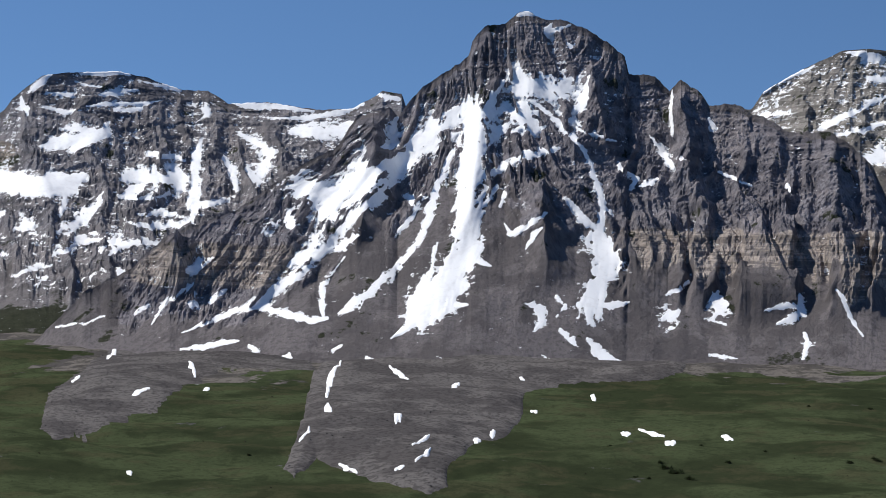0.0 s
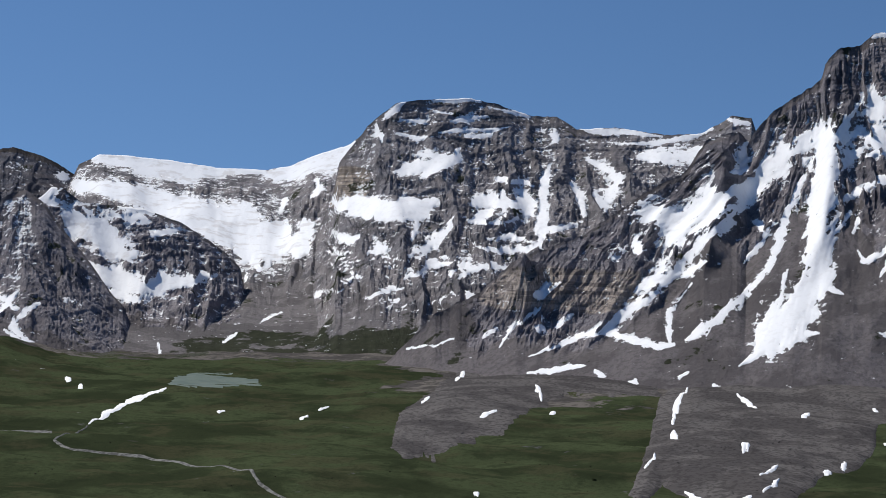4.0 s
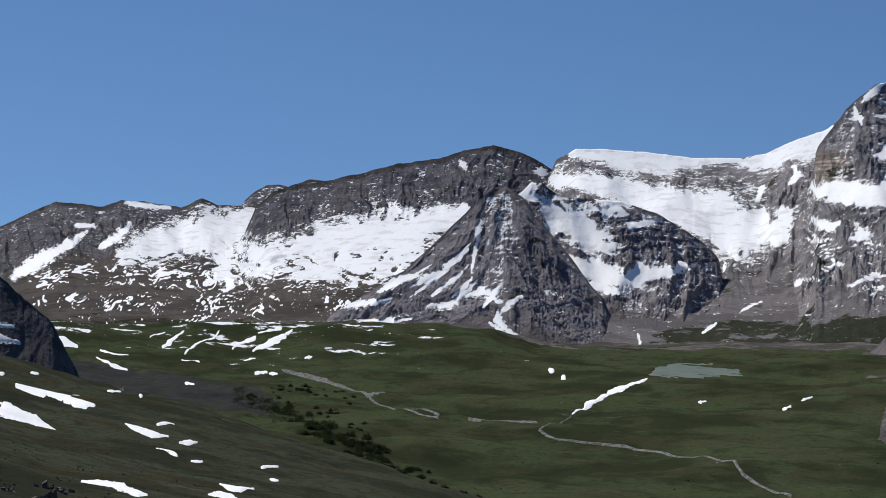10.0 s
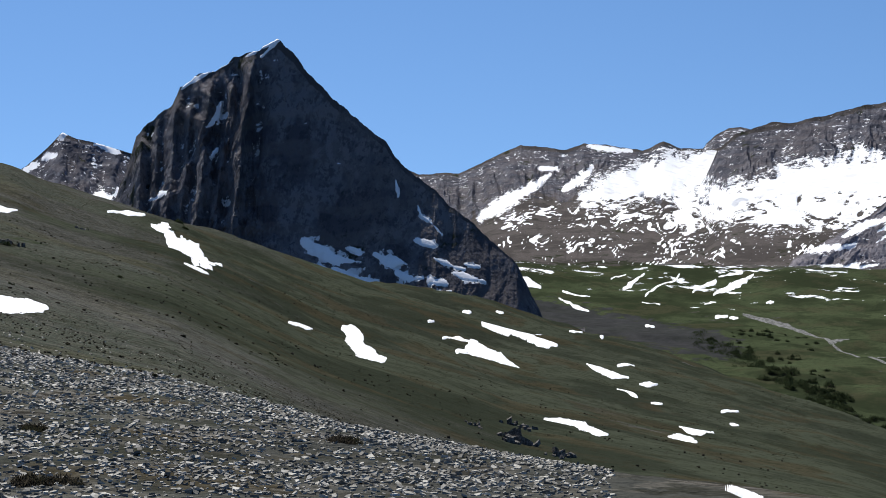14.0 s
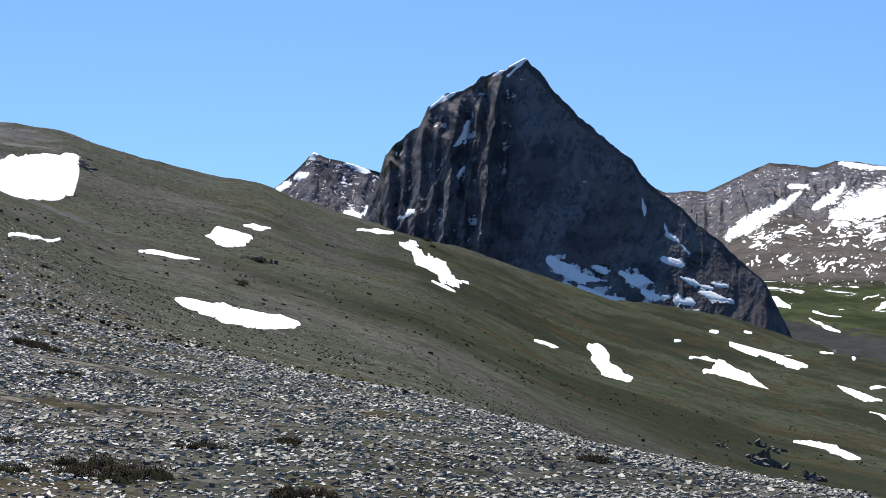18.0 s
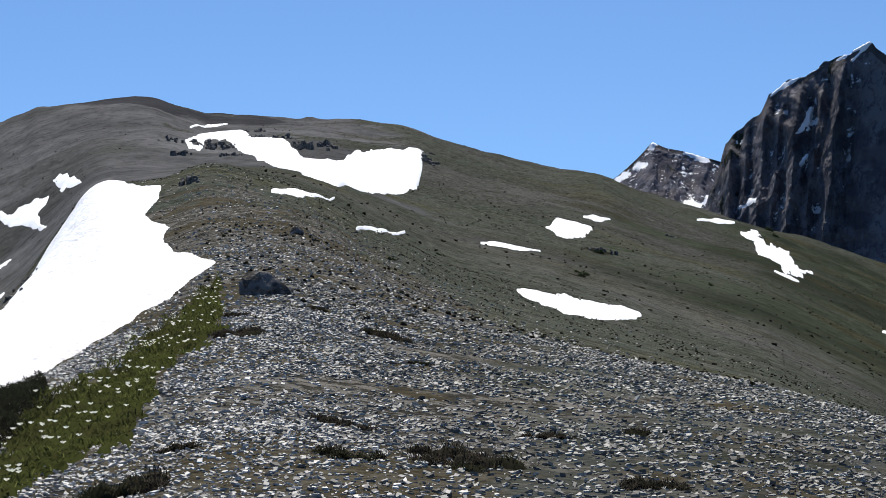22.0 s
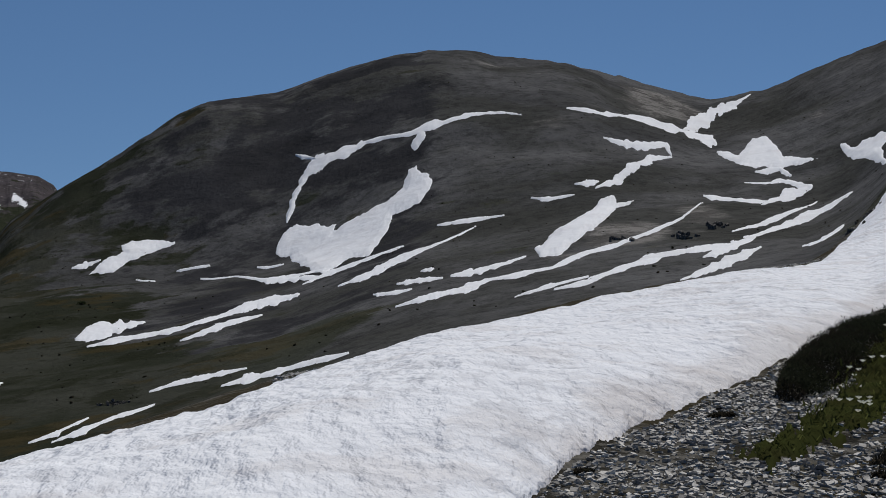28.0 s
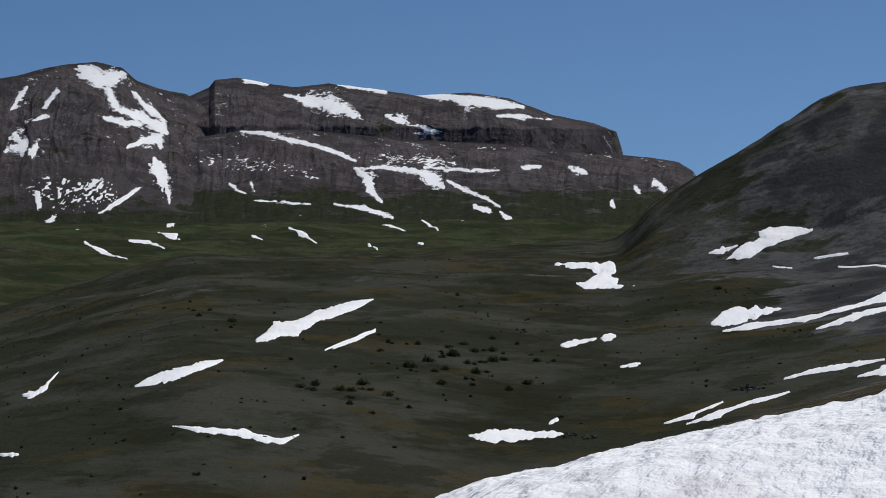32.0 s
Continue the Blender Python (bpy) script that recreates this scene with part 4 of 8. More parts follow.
def snow_on(key, name, ragged, stroke):
    """Snow lying on a mountain along (bearing, height, half width) points: noted here, laid below."""
    form = FORMS[key]
    b, z = [p[0] for p in stroke], [p[1] for p in stroke]
    mid = float(np.mean(form["R"][form["R"].shape[0] // 2]))
    reach = max(p[2] for p in stroke) * 2.8 + 14
    turn = math.degrees(reach / mid)
    cols = np.flatnonzero((form["B"][0] > min(b) - turn) & (form["B"][0] < max(b) + turn))
    if len(cols) < 2:
        return
    rows = 4 + np.flatnonzero(((form["Z"][4:, cols] > min(z) - reach) & (form["Z"][4:, cols] < max(z) + reach)).any(1))
    if len(rows) < 2:
        return
    cut = np.s_[rows[0]:rows[-1] + 1, cols[0]:cols[-1] + 1]
    U, Z = np.radians(form["B"][cut]) * mid, form["Z"][cut]
    wide = float(np.mean([p[2] for p in stroke]))
    s = along(U, Z, [(radians(p[0]) * mid, p[1], p[2]) for p in stroke])
    bow = 14 * fbm(U / 80, Z / 60, 99, 3)
    if ragged > 1:
        grain = max(wide * 0.55, 7.0)
        flow = ridged((U + 0.6 * Z + bow) / (grain * 4.2), (Z + 1.3 * bow) / (grain * 0.6), 91 + len(name), 3, 0.55) - 0.95
        s = np.minimum(s, 0.55) - 0.86 + ragged * (0.8 * flow + 0.16 * fbm(U / (grain * 1.2), Z / (grain * 0.45), 93, 4, 0.6)) + 0.7 * fbm(U / 150, Z / 60, 97, 2) - 0.42 * smooth(-Z, 62, 105)
    else:
        grain = max(wide * 1.1, 6.0)
        du, dz = radians(b[-1] - b[0]) * mid, z[-1] - z[0]
        long = max(math.hypot(du, dz), 1e-6)
        P, Q = (U * du + Z * dz) / long, (Z * du - U * dz) / long
        fan = ridged((Q + 0.25 * bow) / 15.0, P / 70.0, 95, 3, 0.6) - 0.85
        s = s + ragged * (0.7 * fbm(U / grain, Z / grain, 91, 4, 0.6) + 1.0 * fan * min(1.0, 14 / wide + 0.3) + 0.4 * fbm(U / 4.0, Z / 7.0, 96, 3, 0.6))
        if name == "glacier":
            s = s - 1.1 * smooth(ridged((U + bow) / 75, (Z + bow) / 20, 98, 3), 1.0, 1.4) * smooth(-Z, -10, 40)
    s = s + 0.4 * min(ragged, 1.0) * form["trough"][cut] + 0.5 * min(ragged, 1.0) * form["hollow"][cut] + 0.5 * min(ragged, 1.0) * form["shelf"][cut]
    edge = np.minimum(form["B"][cut] - form["B"][0, 0], form["B"][0, -1] - form["B"][cut])
    s = s - 0.5 * (1 - smooth(edge, 0.02, 0.2))
    white = 0.9 * smooth(s, -0.9, 0.6) if ragged > 1 else 1.3 * smooth(s, -0.5 - 1.9 * ragged, 0.4)
    form["dust"][cut] = np.maximum(form["dust"][cut], white)
    top = smooth(np.arange(cut[0].start, cut[0].stop) - 5.0, 0, 9)[:, None]
    form["fill"][cut] = np.maximum(form["fill"][cut], top * smooth(s, -0.4, 0.35))
    SNOWS.append((key, name, cut, s - 0.15, wide))


def lay_snow():
    """Fills the hollows under the snow, then builds each snow part over the rock."""
    for form in FORMS.values():
        w = (0.92 * form["fill"])[..., None]
        form["P"] = form["P"] * (1 - w) + form["S"] * w
    for key, name, cut, s, wide in SNOWS:
        form = FORMS[key]
        deep = min(max(wide * 0.08, 0.45), 1.6)
        lift = np.sign(s) * np.minimum(np.abs(s), 0.6) ** 0.7 * deep
        a = np.radians(form["B"][cut])
        Q = form["P"][cut] + np.stack([np.sin(a) * 0.75 * lift, -np.cos(a) * 0.75 * lift, 0.66 * lift], -1)
        pts, faces = kept_part(Q, quads(*s.shape), s > 0.0)
        if pts is None:
            continue
        ob = part(name, mesh_from(name, pts, faces, ICE if name in ("glacier", "ice_cap") else SNOW), PEAKS[key], SNOW_WORDS.get(name, ""))
        if name == "broken_snow":
            tagged(ob, kind="stuff")


def lay(name, material, s_of, b_range, r_range, g, fine, deep, relief=0.0, raised=0.0, power=0.6):
    """A sheet that lies on the ground where s_of(radian bearing, g * log range) is positive."""
    r0, r1 = r_range
    mid = math.sqrt(r0 * r1)
    nb = int(min(max((b_range[1] - b_range[0]) / fine, 4), 700))
    nr = 520 if relief else int(min(max(g * math.log(r1 / r0) / radians(fine), 5), 420))
    B = np.broadcast_to(np.linspace(*b_range, nb), (nr, nb))
    R = np.broadcast_to(np.geomspace(r0, r1, nr)[:, None], (nr, nb))
    s = s_of(np.radians(B), g * np.log(R))
    Z = ground_height(B, R) + (rubble_lift(B, R) if raised else 0) + raised + deep * (1.3 * np.clip(s, 0, 1) ** power - 0.8 * np.clip(-s, 0, 0.5) ** power)
    if relief:
        X, Y = -np.sin(np.radians(B)) * R, np.cos(np.radians(B)) * R
        Z = Z + relief * smooth(s, 0, 0.15) * (1.1 * ridged(X / 0.55, Y / 0.3, 5, 2, 0.4) + 2.0 * fbm(X / 1.8, Y / 1.0, 6, 3))
    pts, faces = kept_part(flat_grid(B, R, Z), quads(nr, nb), s > 0)
    return None if pts is None else mesh_from(name, pts, faces, material)


def outline_rule(shape, soft, ragged):
    """How far inside an outline on the ground each point lies."""
    g, outline = shape
    pts = [(radians(b), g * math.log(r)) for b, r in outline]

    def s_of(U, V):
        return np.clip(inside(U, V, pts) / soft + ragged * fbm(U / 0.008, V / 0.008, 41, 4, 0.55), -1, 1)

    return s_of


RUBBLE_DEEP, RUBBLE_SOFT = 4.5, 0.02


def rubble_lift(B, R):
    """Thickness of the rock glaciers at these places."""
    lift = np.zeros(R.shape)
    for shape in ROCK_GLACIERS:
        s = outline_rule(shape, RUBBLE_SOFT, 0.035)(np.radians(B), shape[0] * np.log(R))
        lift = np.maximum(lift, RUBBLE_DEEP * 1.3 * np.clip(s, 0, 1) ** 0.6)
    return lift


def stroke_sheet(name, material, ragged, g, stroke, deep_share=0.22, raised=0.0):
    b, r = [p[0] for p in stroke], [p[1] for p in stroke]
    w = [p[2] / p[1] for p in stroke]
    wide = sum(w) / len(w)
    mid = sum(r) / len(r)
    reach = max(w) * 1.5

    def s_of(U, V):
        s = along(U, V, [(radians(p[0]), g * math.log(p[1]), p[2] / p[1]) for p in stroke])
        grain = max(wide * 2.0, 0.003)
        return s + ragged * (0.5 + 0.5 * smooth(wide, 0.002, 0.005)) * (0.65 * fbm(U / grain, V / (grain * 0.6), 31, 4, 0.6) + 0.4 * fbm(U / 0.002, V / 0.001, 32, 3)) - 0.05

    stretch = math.exp(reach / g)
    spread = math.degrees(reach)
    deep = min(max(wide * mid * deep_share, 0.04 + 0.0005 * mid), 0.6)
    return lay(name, material, s_of, (min(b) - spread, max(b) + spread), (min(r) / min(stretch, 1.5), max(r) * min(stretch, 1.5)), g, min(max(math.degrees(wide) * 0.22, 0.014), 0.028), deep, 0.0, raised)




def weathered(stroke, traced=False):
    """The stroke with tapered ends and an uneven middle line."""
    rng = np.random.default_rng(int(abs(stroke[0][0]) * 1000 + stroke[0][1]))
    u = np.linspace(0, 1, len(stroke))
    n = max((4 if traced else 2) * len(stroke) + 1, 5)
    v = np.linspace(0, 1, n)
    b, r, w = [np.interp(v, u, [p[k] for p in stroke]) for k in range(3)]
    if len(stroke) == 2:
        w = w * np.sin(np.pi * (0.1 + 0.8 * v)) ** 0.6
    if traced:
        w = w * 0.97 * (0.35 + 0.65 * np.clip(np.minimum(v, 1 - v) / 0.2, 0, 1) ** 0.7)
    w = w * (1 + (0.32 if traced or r[0] > 900 else 0.16) * rng.normal(0, 1, n).clip(-1.3, 1.3))
    shift = np.r_[0, rng.normal(0, 0.22 if traced else 0.35, n - 2), 0]
    return [(float(q), float(m), float(t)) for q, m, t in zip(b + np.degrees(shift * w / r), r, w)]


def snow_patch(ragged, g, stroke, raised=0.0, even=False):
    stroke = weathered(stroke, even)
    mesh = stroke_sheet("snow_patch", SNOW, ragged, g, stroke, 0.06, raised)
    if mesh is None:
        return
    long = math.hypot(radians(stroke[-1][0] - stroke[0][0]), g * math.log(stroke[-1][1] / stroke[0][1])) / max(p[2] / p[1] for p in stroke)
    word = "long thin strip" if long > 12 else "long patch" if long > 5 else "small rounded patch"
    place = "grey rubble lobe" if raised else "heathy hillside" if stroke[0][1] < 900 else "green valley meadow"
    place = place if raised or stroke[0][1] < 1700 or stroke[0][0] < 60 else "far valley floor"
    tagged(new("snow_patch", mesh), "%s of old white snow on the %s" % (word, place), "snow patch", "snow patches on the ground")


def snow_sheet(shape):
    tagged(new("snow_patch", outline_sheet("snow_patch", SNOW, 0.32, shape, 0.3, 0.02, 0.0, 0.004)), "broad hollow-filling sheet of old snow on the hillside", "snow patch", "snow patches on the ground")


def stream(ragged, g, stroke):
    mesh = stroke_sheet("stream", WASH, ragged, g, [(b, r, 0.72 * w) for b, r, w in stroke], 0.1)
    if mesh:
        tagged(new("stream", mesh), "pale gravel stream winding through the green valley", "stream", kind="structure")


def outline_sheet(name, material, ragged, shape, deep, fine=0.05, relief=0.0, soft=0.004, clear=1.25):
    g, outline = shape
    s_of = outline_rule(shape, soft, ragged)
    b, r = [p[0] for p in outline], [p[1] for p in outline]
    return lay(name, material, s_of, (min(b) - 0.5, max(b) + 0.5), (min(r) / clear, max(r) * clear), g, fine, deep, relief, 0.0, 0.5 if relief else 0.6)


LAKE = (0.079, [(19.96, 1872.7), (19.70, 2013.0), (19.07, 2034.6), (18.35, 2041.0), (17.62, 2023.1), (17.07, 1990.9), (16.92, 1953.8), (17.98, 1901.1), (19.24, 1863.3)])
DRIFT = (0.058, [(84.04, 8.3), (83.50, 8.7), (82.59, 9.4), (80.77, 10.6), (78.95, 11.8), (77.13, 13.2), (75.33, 15.3), (74.17, 17.0), (73.28, 19.6), (71.78, 21.6), (70.04, 26.2), (68.32, 31.4), (67.34, 37.4), (68.69, 50.4), (68.97, 57.1), (68.75, 60.7), (69.56, 68.6), (69.17, 73.0), (69.06, 79.9), (70.15, 88.2), (71.11, 256.2), (71.71, 91.4), (72.40, 85.0), (73.53, 66.3), (74.76, 41.8), (76.47, 36.7), (79.01, 33.7), (82.65, 26.6), (86.29, 23.9), (89.89, 19.3), (93.43, 14.5), (99.71, 13.8), (102.86, 12.9), (102.96, 12.1), (105.71, 11.8), (110.00, 8.0), (112.00, 6.0), (86.00, 6.0), (84.60, 7.6)])
MAT = (0.109, [(77.36, 9.7), (76.18, 9.6), (74.73, 10.3), (72.95, 11.6), (71.70, 12.1), (69.95, 12.9), (69.27, 14.8), (69.15, 16.7), (68.26, 18.7), (67.15, 20.6), (67.20, 31.5), (68.30, 25.2), (69.67, 22.2), (70.35, 18.5), (71.23, 17.4), (71.94, 17.6), (72.82, 15.9), (73.52, 14.0), (74.40, 12.3), (75.65, 10.7)])
BUSH = (0.105, [(76.21, 12.0), (76.04, 13.4), (75.15, 15.2), (73.90, 17.2), (72.65, 18.0), (72.37, 16.3), (73.25, 14.4), (74.14, 13.3), (74.59, 12.8), (75.48, 11.9)])
ROCK_GLACIERS = [
    (0.153, [(4.06, 1895.4), (4.27, 1674.7), (4.41, 1431.5), (4.68, 1240.3), (5.13, 1146.1), (4.76, 1088.5), (4.04, 1184.9), (3.31, 1133.5), (2.40, 1080.6), (1.49, 1007.6), (0.39, 989.6), (-0.19, 1002.3), (-0.15, 1085.8), (-0.88, 1216.7), (-2.15, 1295.7), (-2.60, 1425.7), (-2.65, 1655.5), (-3.78, 1732.0), (-5.05, 1746.6), (-6.85, 1761.1), (-7.75, 1814.3), (-7.83, 2057.6), (-5.76, 2100.0), (-2.13, 2213.6), (1.51, 2354.0), (3.33, 2239.6)]),
    (0.060, [(12.78, 1322.5), (12.52, 1582.9), (11.74, 1730.2), (10.86, 2067.3), (10.16, 2345.8), (8.21, 2495.2), (6.59, 2270.6), (5.51, 2183.8), (4.33, 1994.7), (4.06, 1895.4), (5.69, 1833.6), (6.95, 1858.5), (8.02, 1724.6), (8.91, 1480.4), (9.97, 1398.4), (11.03, 1310.5), (12.08, 1293.5)]),
]

# ---- snow drift beside the ridge ----
DRIFT_SNOW = snow_paint("drift_snow", (0.91, 0.925, 0.95), (0.56, 0.5, 0.46), 0.25, 1.1, 0.02, 0.055)
drift = new("snow_drift", outline_sheet("snow_drift", DRIFT_SNOW, 0.02, DRIFT, 0.2, 0.05, 0.0095, 0.05))
# blown soil along the side of the gravel ridge
melt_at = np.empty(3 * len(drift.data.vertices))
drift.data.vertices.foreach_get("co", melt_at)
melt_at = melt_at.reshape(-1, 3)
at_b = np.degrees(np.arctan2(-melt_at[:, 0], melt_at[:, 1]))
far_off = np.hypot(melt_at[:, 0], melt_at[:, 1]) / line(at_b, DRIFT[1][:13]) + smooth(at_b, 82, 88)
drift.data.attributes.new("soil", "FLOAT", "POINT").data.foreach_set("value", (1 - smooth(far_off, 1.0, 1.3)).astype(np.float32))
tagged(drift, "large sun-cupped snow drift banked along the gravel ridge", "snow drift")
# the ground lies lower under the drift
GZ = GZ - 0.35 * smooth(outline_rule(DRIFT, 0.012, 0.0)(np.radians(GB), DRIFT[0] * np.log(np.maximum(GR, 1.0))), 0.1, 1.0) * (GB < 125)

# ---- ground ----
ridge_side = smooth(GB, 54, 68)
edge_r = 16 + 26 * smooth(GB, 48, 64) - 18 * smooth(GB, 72, 84)
stony = (1 - smooth(GR, edge_r * 0.8, edge_r * 2.6)) * (0.42 + 0.58 * ridge_side)
valley = smooth(-GZ, 62, 118) * (1 - smooth(GR, 2250, 2500) * (1 - smooth(GB, 90, 95)))
dip = 0.16 * smooth(GB, 96, 104) * smooth(GR, 60, 120)
lush = np.clip(valley * (1 - 0.48 * smooth(GB, 90, 97)) + dip + 0.22 * fbm(GX / 90, GY / 90, 77, 3) * smooth(GR, 60, 200), 0, 1)
hill = smooth(GB, 57, 66) * smooth(GR, 120, 260) * (1 - 0.8 * smooth(GB, 92, 102)) * (1 - smooth(GR, 900, 1200))
bowl = smooth(GB, 70, 76) * (1 - smooth(GB, 86, 95)) * smooth(GR, 60, 110)
bare = np.clip(np.maximum(0.85 * hill, 0.8 * bowl) + smooth(GR, 2250, 2450) * smooth(GB, 24, 30) * (1 - smooth(GB, 60, 70)) * 0.6 + 0.18 * fbm(GX / 60, GY / 60, 78, 3), 0, 1)
scree = np.clip(smooth(GR, 1560, 2120) * (1 - smooth(GB, 11, 14)) + smooth(GR, 2200, 2560) * smooth(GB, 11, 15) * (1 - smooth(GB, 50, 60)), 0, 1)
thick = smooth(GR, 50, 190) * (1 - 0.75 * smooth(GB, 42, 57)) * (1 - smooth(GB, 57, 64)) * (1 - smooth(GR, 1000, 1500))
gritty = 1 - smooth(GB, 70, 92)
boggy = smooth(GB, 80, 98) * smooth(GR, 30, 70)
angle = np.degrees(np.arctan2(GZ, np.maximum(GR, 1)))
# darker band over the far slope below the pyramid
darkened = smooth(GB, 30.5, 33) * (1 - smooth(GB, 41, 43)) * smooth(GR, 1100, 1200) * np.exp(-((angle + 3.9 + (39 - GB) * 0.19) / 0.5) ** 2)
# dark rock just under the summit skyline
darkened = np.maximum(darkened, 0.75 * smooth(GB, 64, 66) * (1 - smooth(GB, 71, 72.5)) * smooth(angle - line(GB, HILLS), -0.5, -0.2) * smooth(GR, 300, 380))
# hill flank darkened in colour to stand for its shade
darkened = np.maximum(darkened, 0.55 * smooth(GB, 85, 88) * hill)
pale = np.zeros(GR.shape)
for b, r, wide, long, much in ((79.8, 448, 1.3, 34, 1.1), (85.3, 437, 0.9, 18, 0.55), (83.6, 436, 0.8, 14, 0.45), (80.9, 228, 1.4, 20, 0.9), (82.6, 207, 0.9, 10, 0.7), (78.3, 250, 1.3, 20, 0.85), (82.9, 357, 1.1, 12, 0.6), (74.8, 385, 0.5, 24, 0.45)):
    pale = np.maximum(pale, much * np.exp(-((GB - b) / wide) ** 2 - ((GR - r) / long) ** 2))
snowy = smooth(GR, 1700, 2350) * smooth(GB, 24, 29) * (1 - smooth(GB, 42, 46)) * 0.97
ground = new("ground", mesh_from("ground", flat_grid(GB, GR, GZ), quads(*GR.shape, True), GROUND_PAINT, True, dict(stony=stony, lush=lush, bare=bare, scree=scree, snowy=snowy, thick=thick, darkened=darkened, gritty=gritty, boggy=boggy, pale=pale)))
tagged(ground, "alpine ground with gravel ridge, heath slopes and green valley", "ground", kind="structure")

# ---- snow on the mountains ----
snow_on("main_mountain", "snow_gully", 0.35, [(-1.09, 147, 18.0), (-0.96, 111, 17.6), (-0.86, 50, 16.1), (-0.80, 1, 15.8), (-0.73, -33, 19.6), (-0.30, -53, 24.2), (0.16, -78, 28.5), (0.70, -100, 18.7), (1.12, -115, 4.3), (1.66, -126, 0.9)])
snow_on("main_mountain", "snow_gully", 0.35, [(-0.84, -33, 2.0), (-1.20, -41, 4.0), (-1.53, -46, 1.5)])
snow_on("main_mountain", "snow_gully", 0.4, [(0.61, -94, 2.9), (-0.12, -89, 4.8), (-0.85, -90, 1.2)])
snow_on("main_mountain", "snow_field", 0.5, [(-0.67, 157, 12.8), (-0.09, 135, 16.3), (0.46, 121, 12.6), (1.09, 100, 16.3), (1.73, 78, 17.7), (2.45, 59, 17.5), (3.18, 44, 19.3), (3.81, 40, 21.2), (4.45, 52, 16.1), (4.81, 63, 2.2)])
snow_on("main_mountain", "snow_gully", 0.5, [(1.72, 59, 2.7), (2.27, 36, 5.3), (2.99, 7, 5.8), (3.62, -21, 6.3), (4.07, -39, 6.2), (4.80, -63, 6.7), (5.52, -83, 6.1), (6.24, -97, 5.0), (6.95, -107, 3.0), (8.38, -127, 0.7)])
snow_on("main_mountain", "snow_gully", 0.5, [(6.42, -98, 1.5), (5.69, -97, 4.0), (5.15, -102, 4.9), (4.70, -107, 5.9), (4.24, -111, 3.9), (3.70, -106, 1.5)])
snow_on("main_mountain", "snow_gully", 0.5, [(3.17, -38, 1.3), (3.53, -55, 3.0), (3.85, -72, 3.6), (3.88, -93, 3.5), (3.85, -105, 1.5)])
snow_on("main_mountain", "snow_gully", 0.6, [(-0.27, 97, 2.7), (-0.00, 66, 5.4), (0.27, 44, 6.4), (0.48, 8, 4.7), (0.71, -13, 3.6), (1.26, -38, 4.1), (1.71, -57, 5.5), (2.25, -73, 4.5), (2.80, -89, 5.9), (3.34, -102, 1.7)])
snow_on("main_mountain", "snow_gully", 0.5, [(0.17, -20, 1.3), (0.29, -34, 4.1), (0.34, -50, 4.0), (0.47, -64, 2.0)])
snow_on("main_mountain", "snow_gully", 0.5, [(3.18, 51, 2.7), (3.54, 37, 15.9), (3.63, 18, 12.2), (3.90, 7, 2.1)])
snow_on("main_mountain", "snow_gully", 0.7, [(3.81, 0, 2.7), (4.08, -21, 6.3), (4.44, -39, 6.2), (4.89, -48, 2.6)])
snow_on("main_mountain", "snow_field", 0.45, [(-2.17, 185, 2.5), (-2.62, 191, 16.4), (-3.17, 187, 18.2), (-3.71, 187, 16.4), (-3.89, 198, 2.2)])
snow_on("main_mountain", "snow_gully", 0.5, [(-4.71, 208, 1.7), (-4.58, 183, 5.6), (-4.35, 159, 6.1), (-4.17, 151, 2.2)])
snow_on("main_mountain", "snow_gully", 0.6, [(-1.90, 192, 2.3), (-1.57, 172, 6.7), (-1.36, 158, 6.1), (-0.90, 152, 12.7), (-1.72, 151, 4.5), (-2.17, 164, 2.2)])
snow_on("main_mountain", "snow_gully", 0.7, [(-2.63, 166, 2.5), (-2.54, 147, 12.6), (-2.91, 127, 5.5), (-3.27, 131, 1.6)])
snow_on("main_mountain", "snow_gully", 0.5, [(-2.72, 170, 1.7), (-3.36, 151, 3.3), (-3.90, 127, 3.8), (-4.45, 103, 3.3), (-4.73, 81, 1.3)])
snow_on("main_mountain", "snow_gully", 0.5, [(-4.27, 128, 1.7), (-4.81, 120, 2.7), (-5.53, 112, 1.1)])
snow_on("main_mountain", "snow_gully", 0.6, [(-4.76, 82, 1.3), (-4.82, 67, 2.7), (-5.04, 45, 3.7), (-5.15, 23, 4.7), (-5.10, 2, 6.2), (-5.02, -19, 13.3), (-5.25, -42, 16.3), (-5.47, -55, 5.0), (-4.93, -68, 12.8), (-4.70, -90, 14.1), (-4.71, -105, 4.3), (-4.94, -112, 1.0)])
snow_on("main_mountain", "snow_gully", 0.6, [(-3.92, 36, 1.3), (-4.19, 26, 3.1), (-4.56, 9, 4.7), (-4.92, -2, 2.6)])
snow_on("main_mountain", "snow_gully", 0.5, [(-5.03, -90, 1.5), (-5.48, -90, 4.4), (-6.02, -88, 1.2)])
snow_on("main_mountain", "snow_gully", 0.5, [(-4.67, -125, 2.1), (-4.95, -137, 5.6), (-5.40, -146, 3.7), (-5.95, -149, 0.7)])
snow_on("main_mountain", "snow_gully", 0.5, [(-1.98, 3, 1.0), (-2.20, -9, 3.6), (-2.65, 0, 4.1), (-3.11, 12, 3.5), (-3.38, 18, 1.2)])
snow_on("main_mountain", "snow_gully", 0.5, [(-2.66, -27, 1.3), (-2.93, -9, 3.5), (-3.29, 5, 1.0)])
snow_on("main_mountain", "snow_gully", 0.6, [(-5.63, 79, 2.1), (-5.94, 66, 4.9), (-6.23, 64, 4.4), (-6.00, 47, 1.6)])
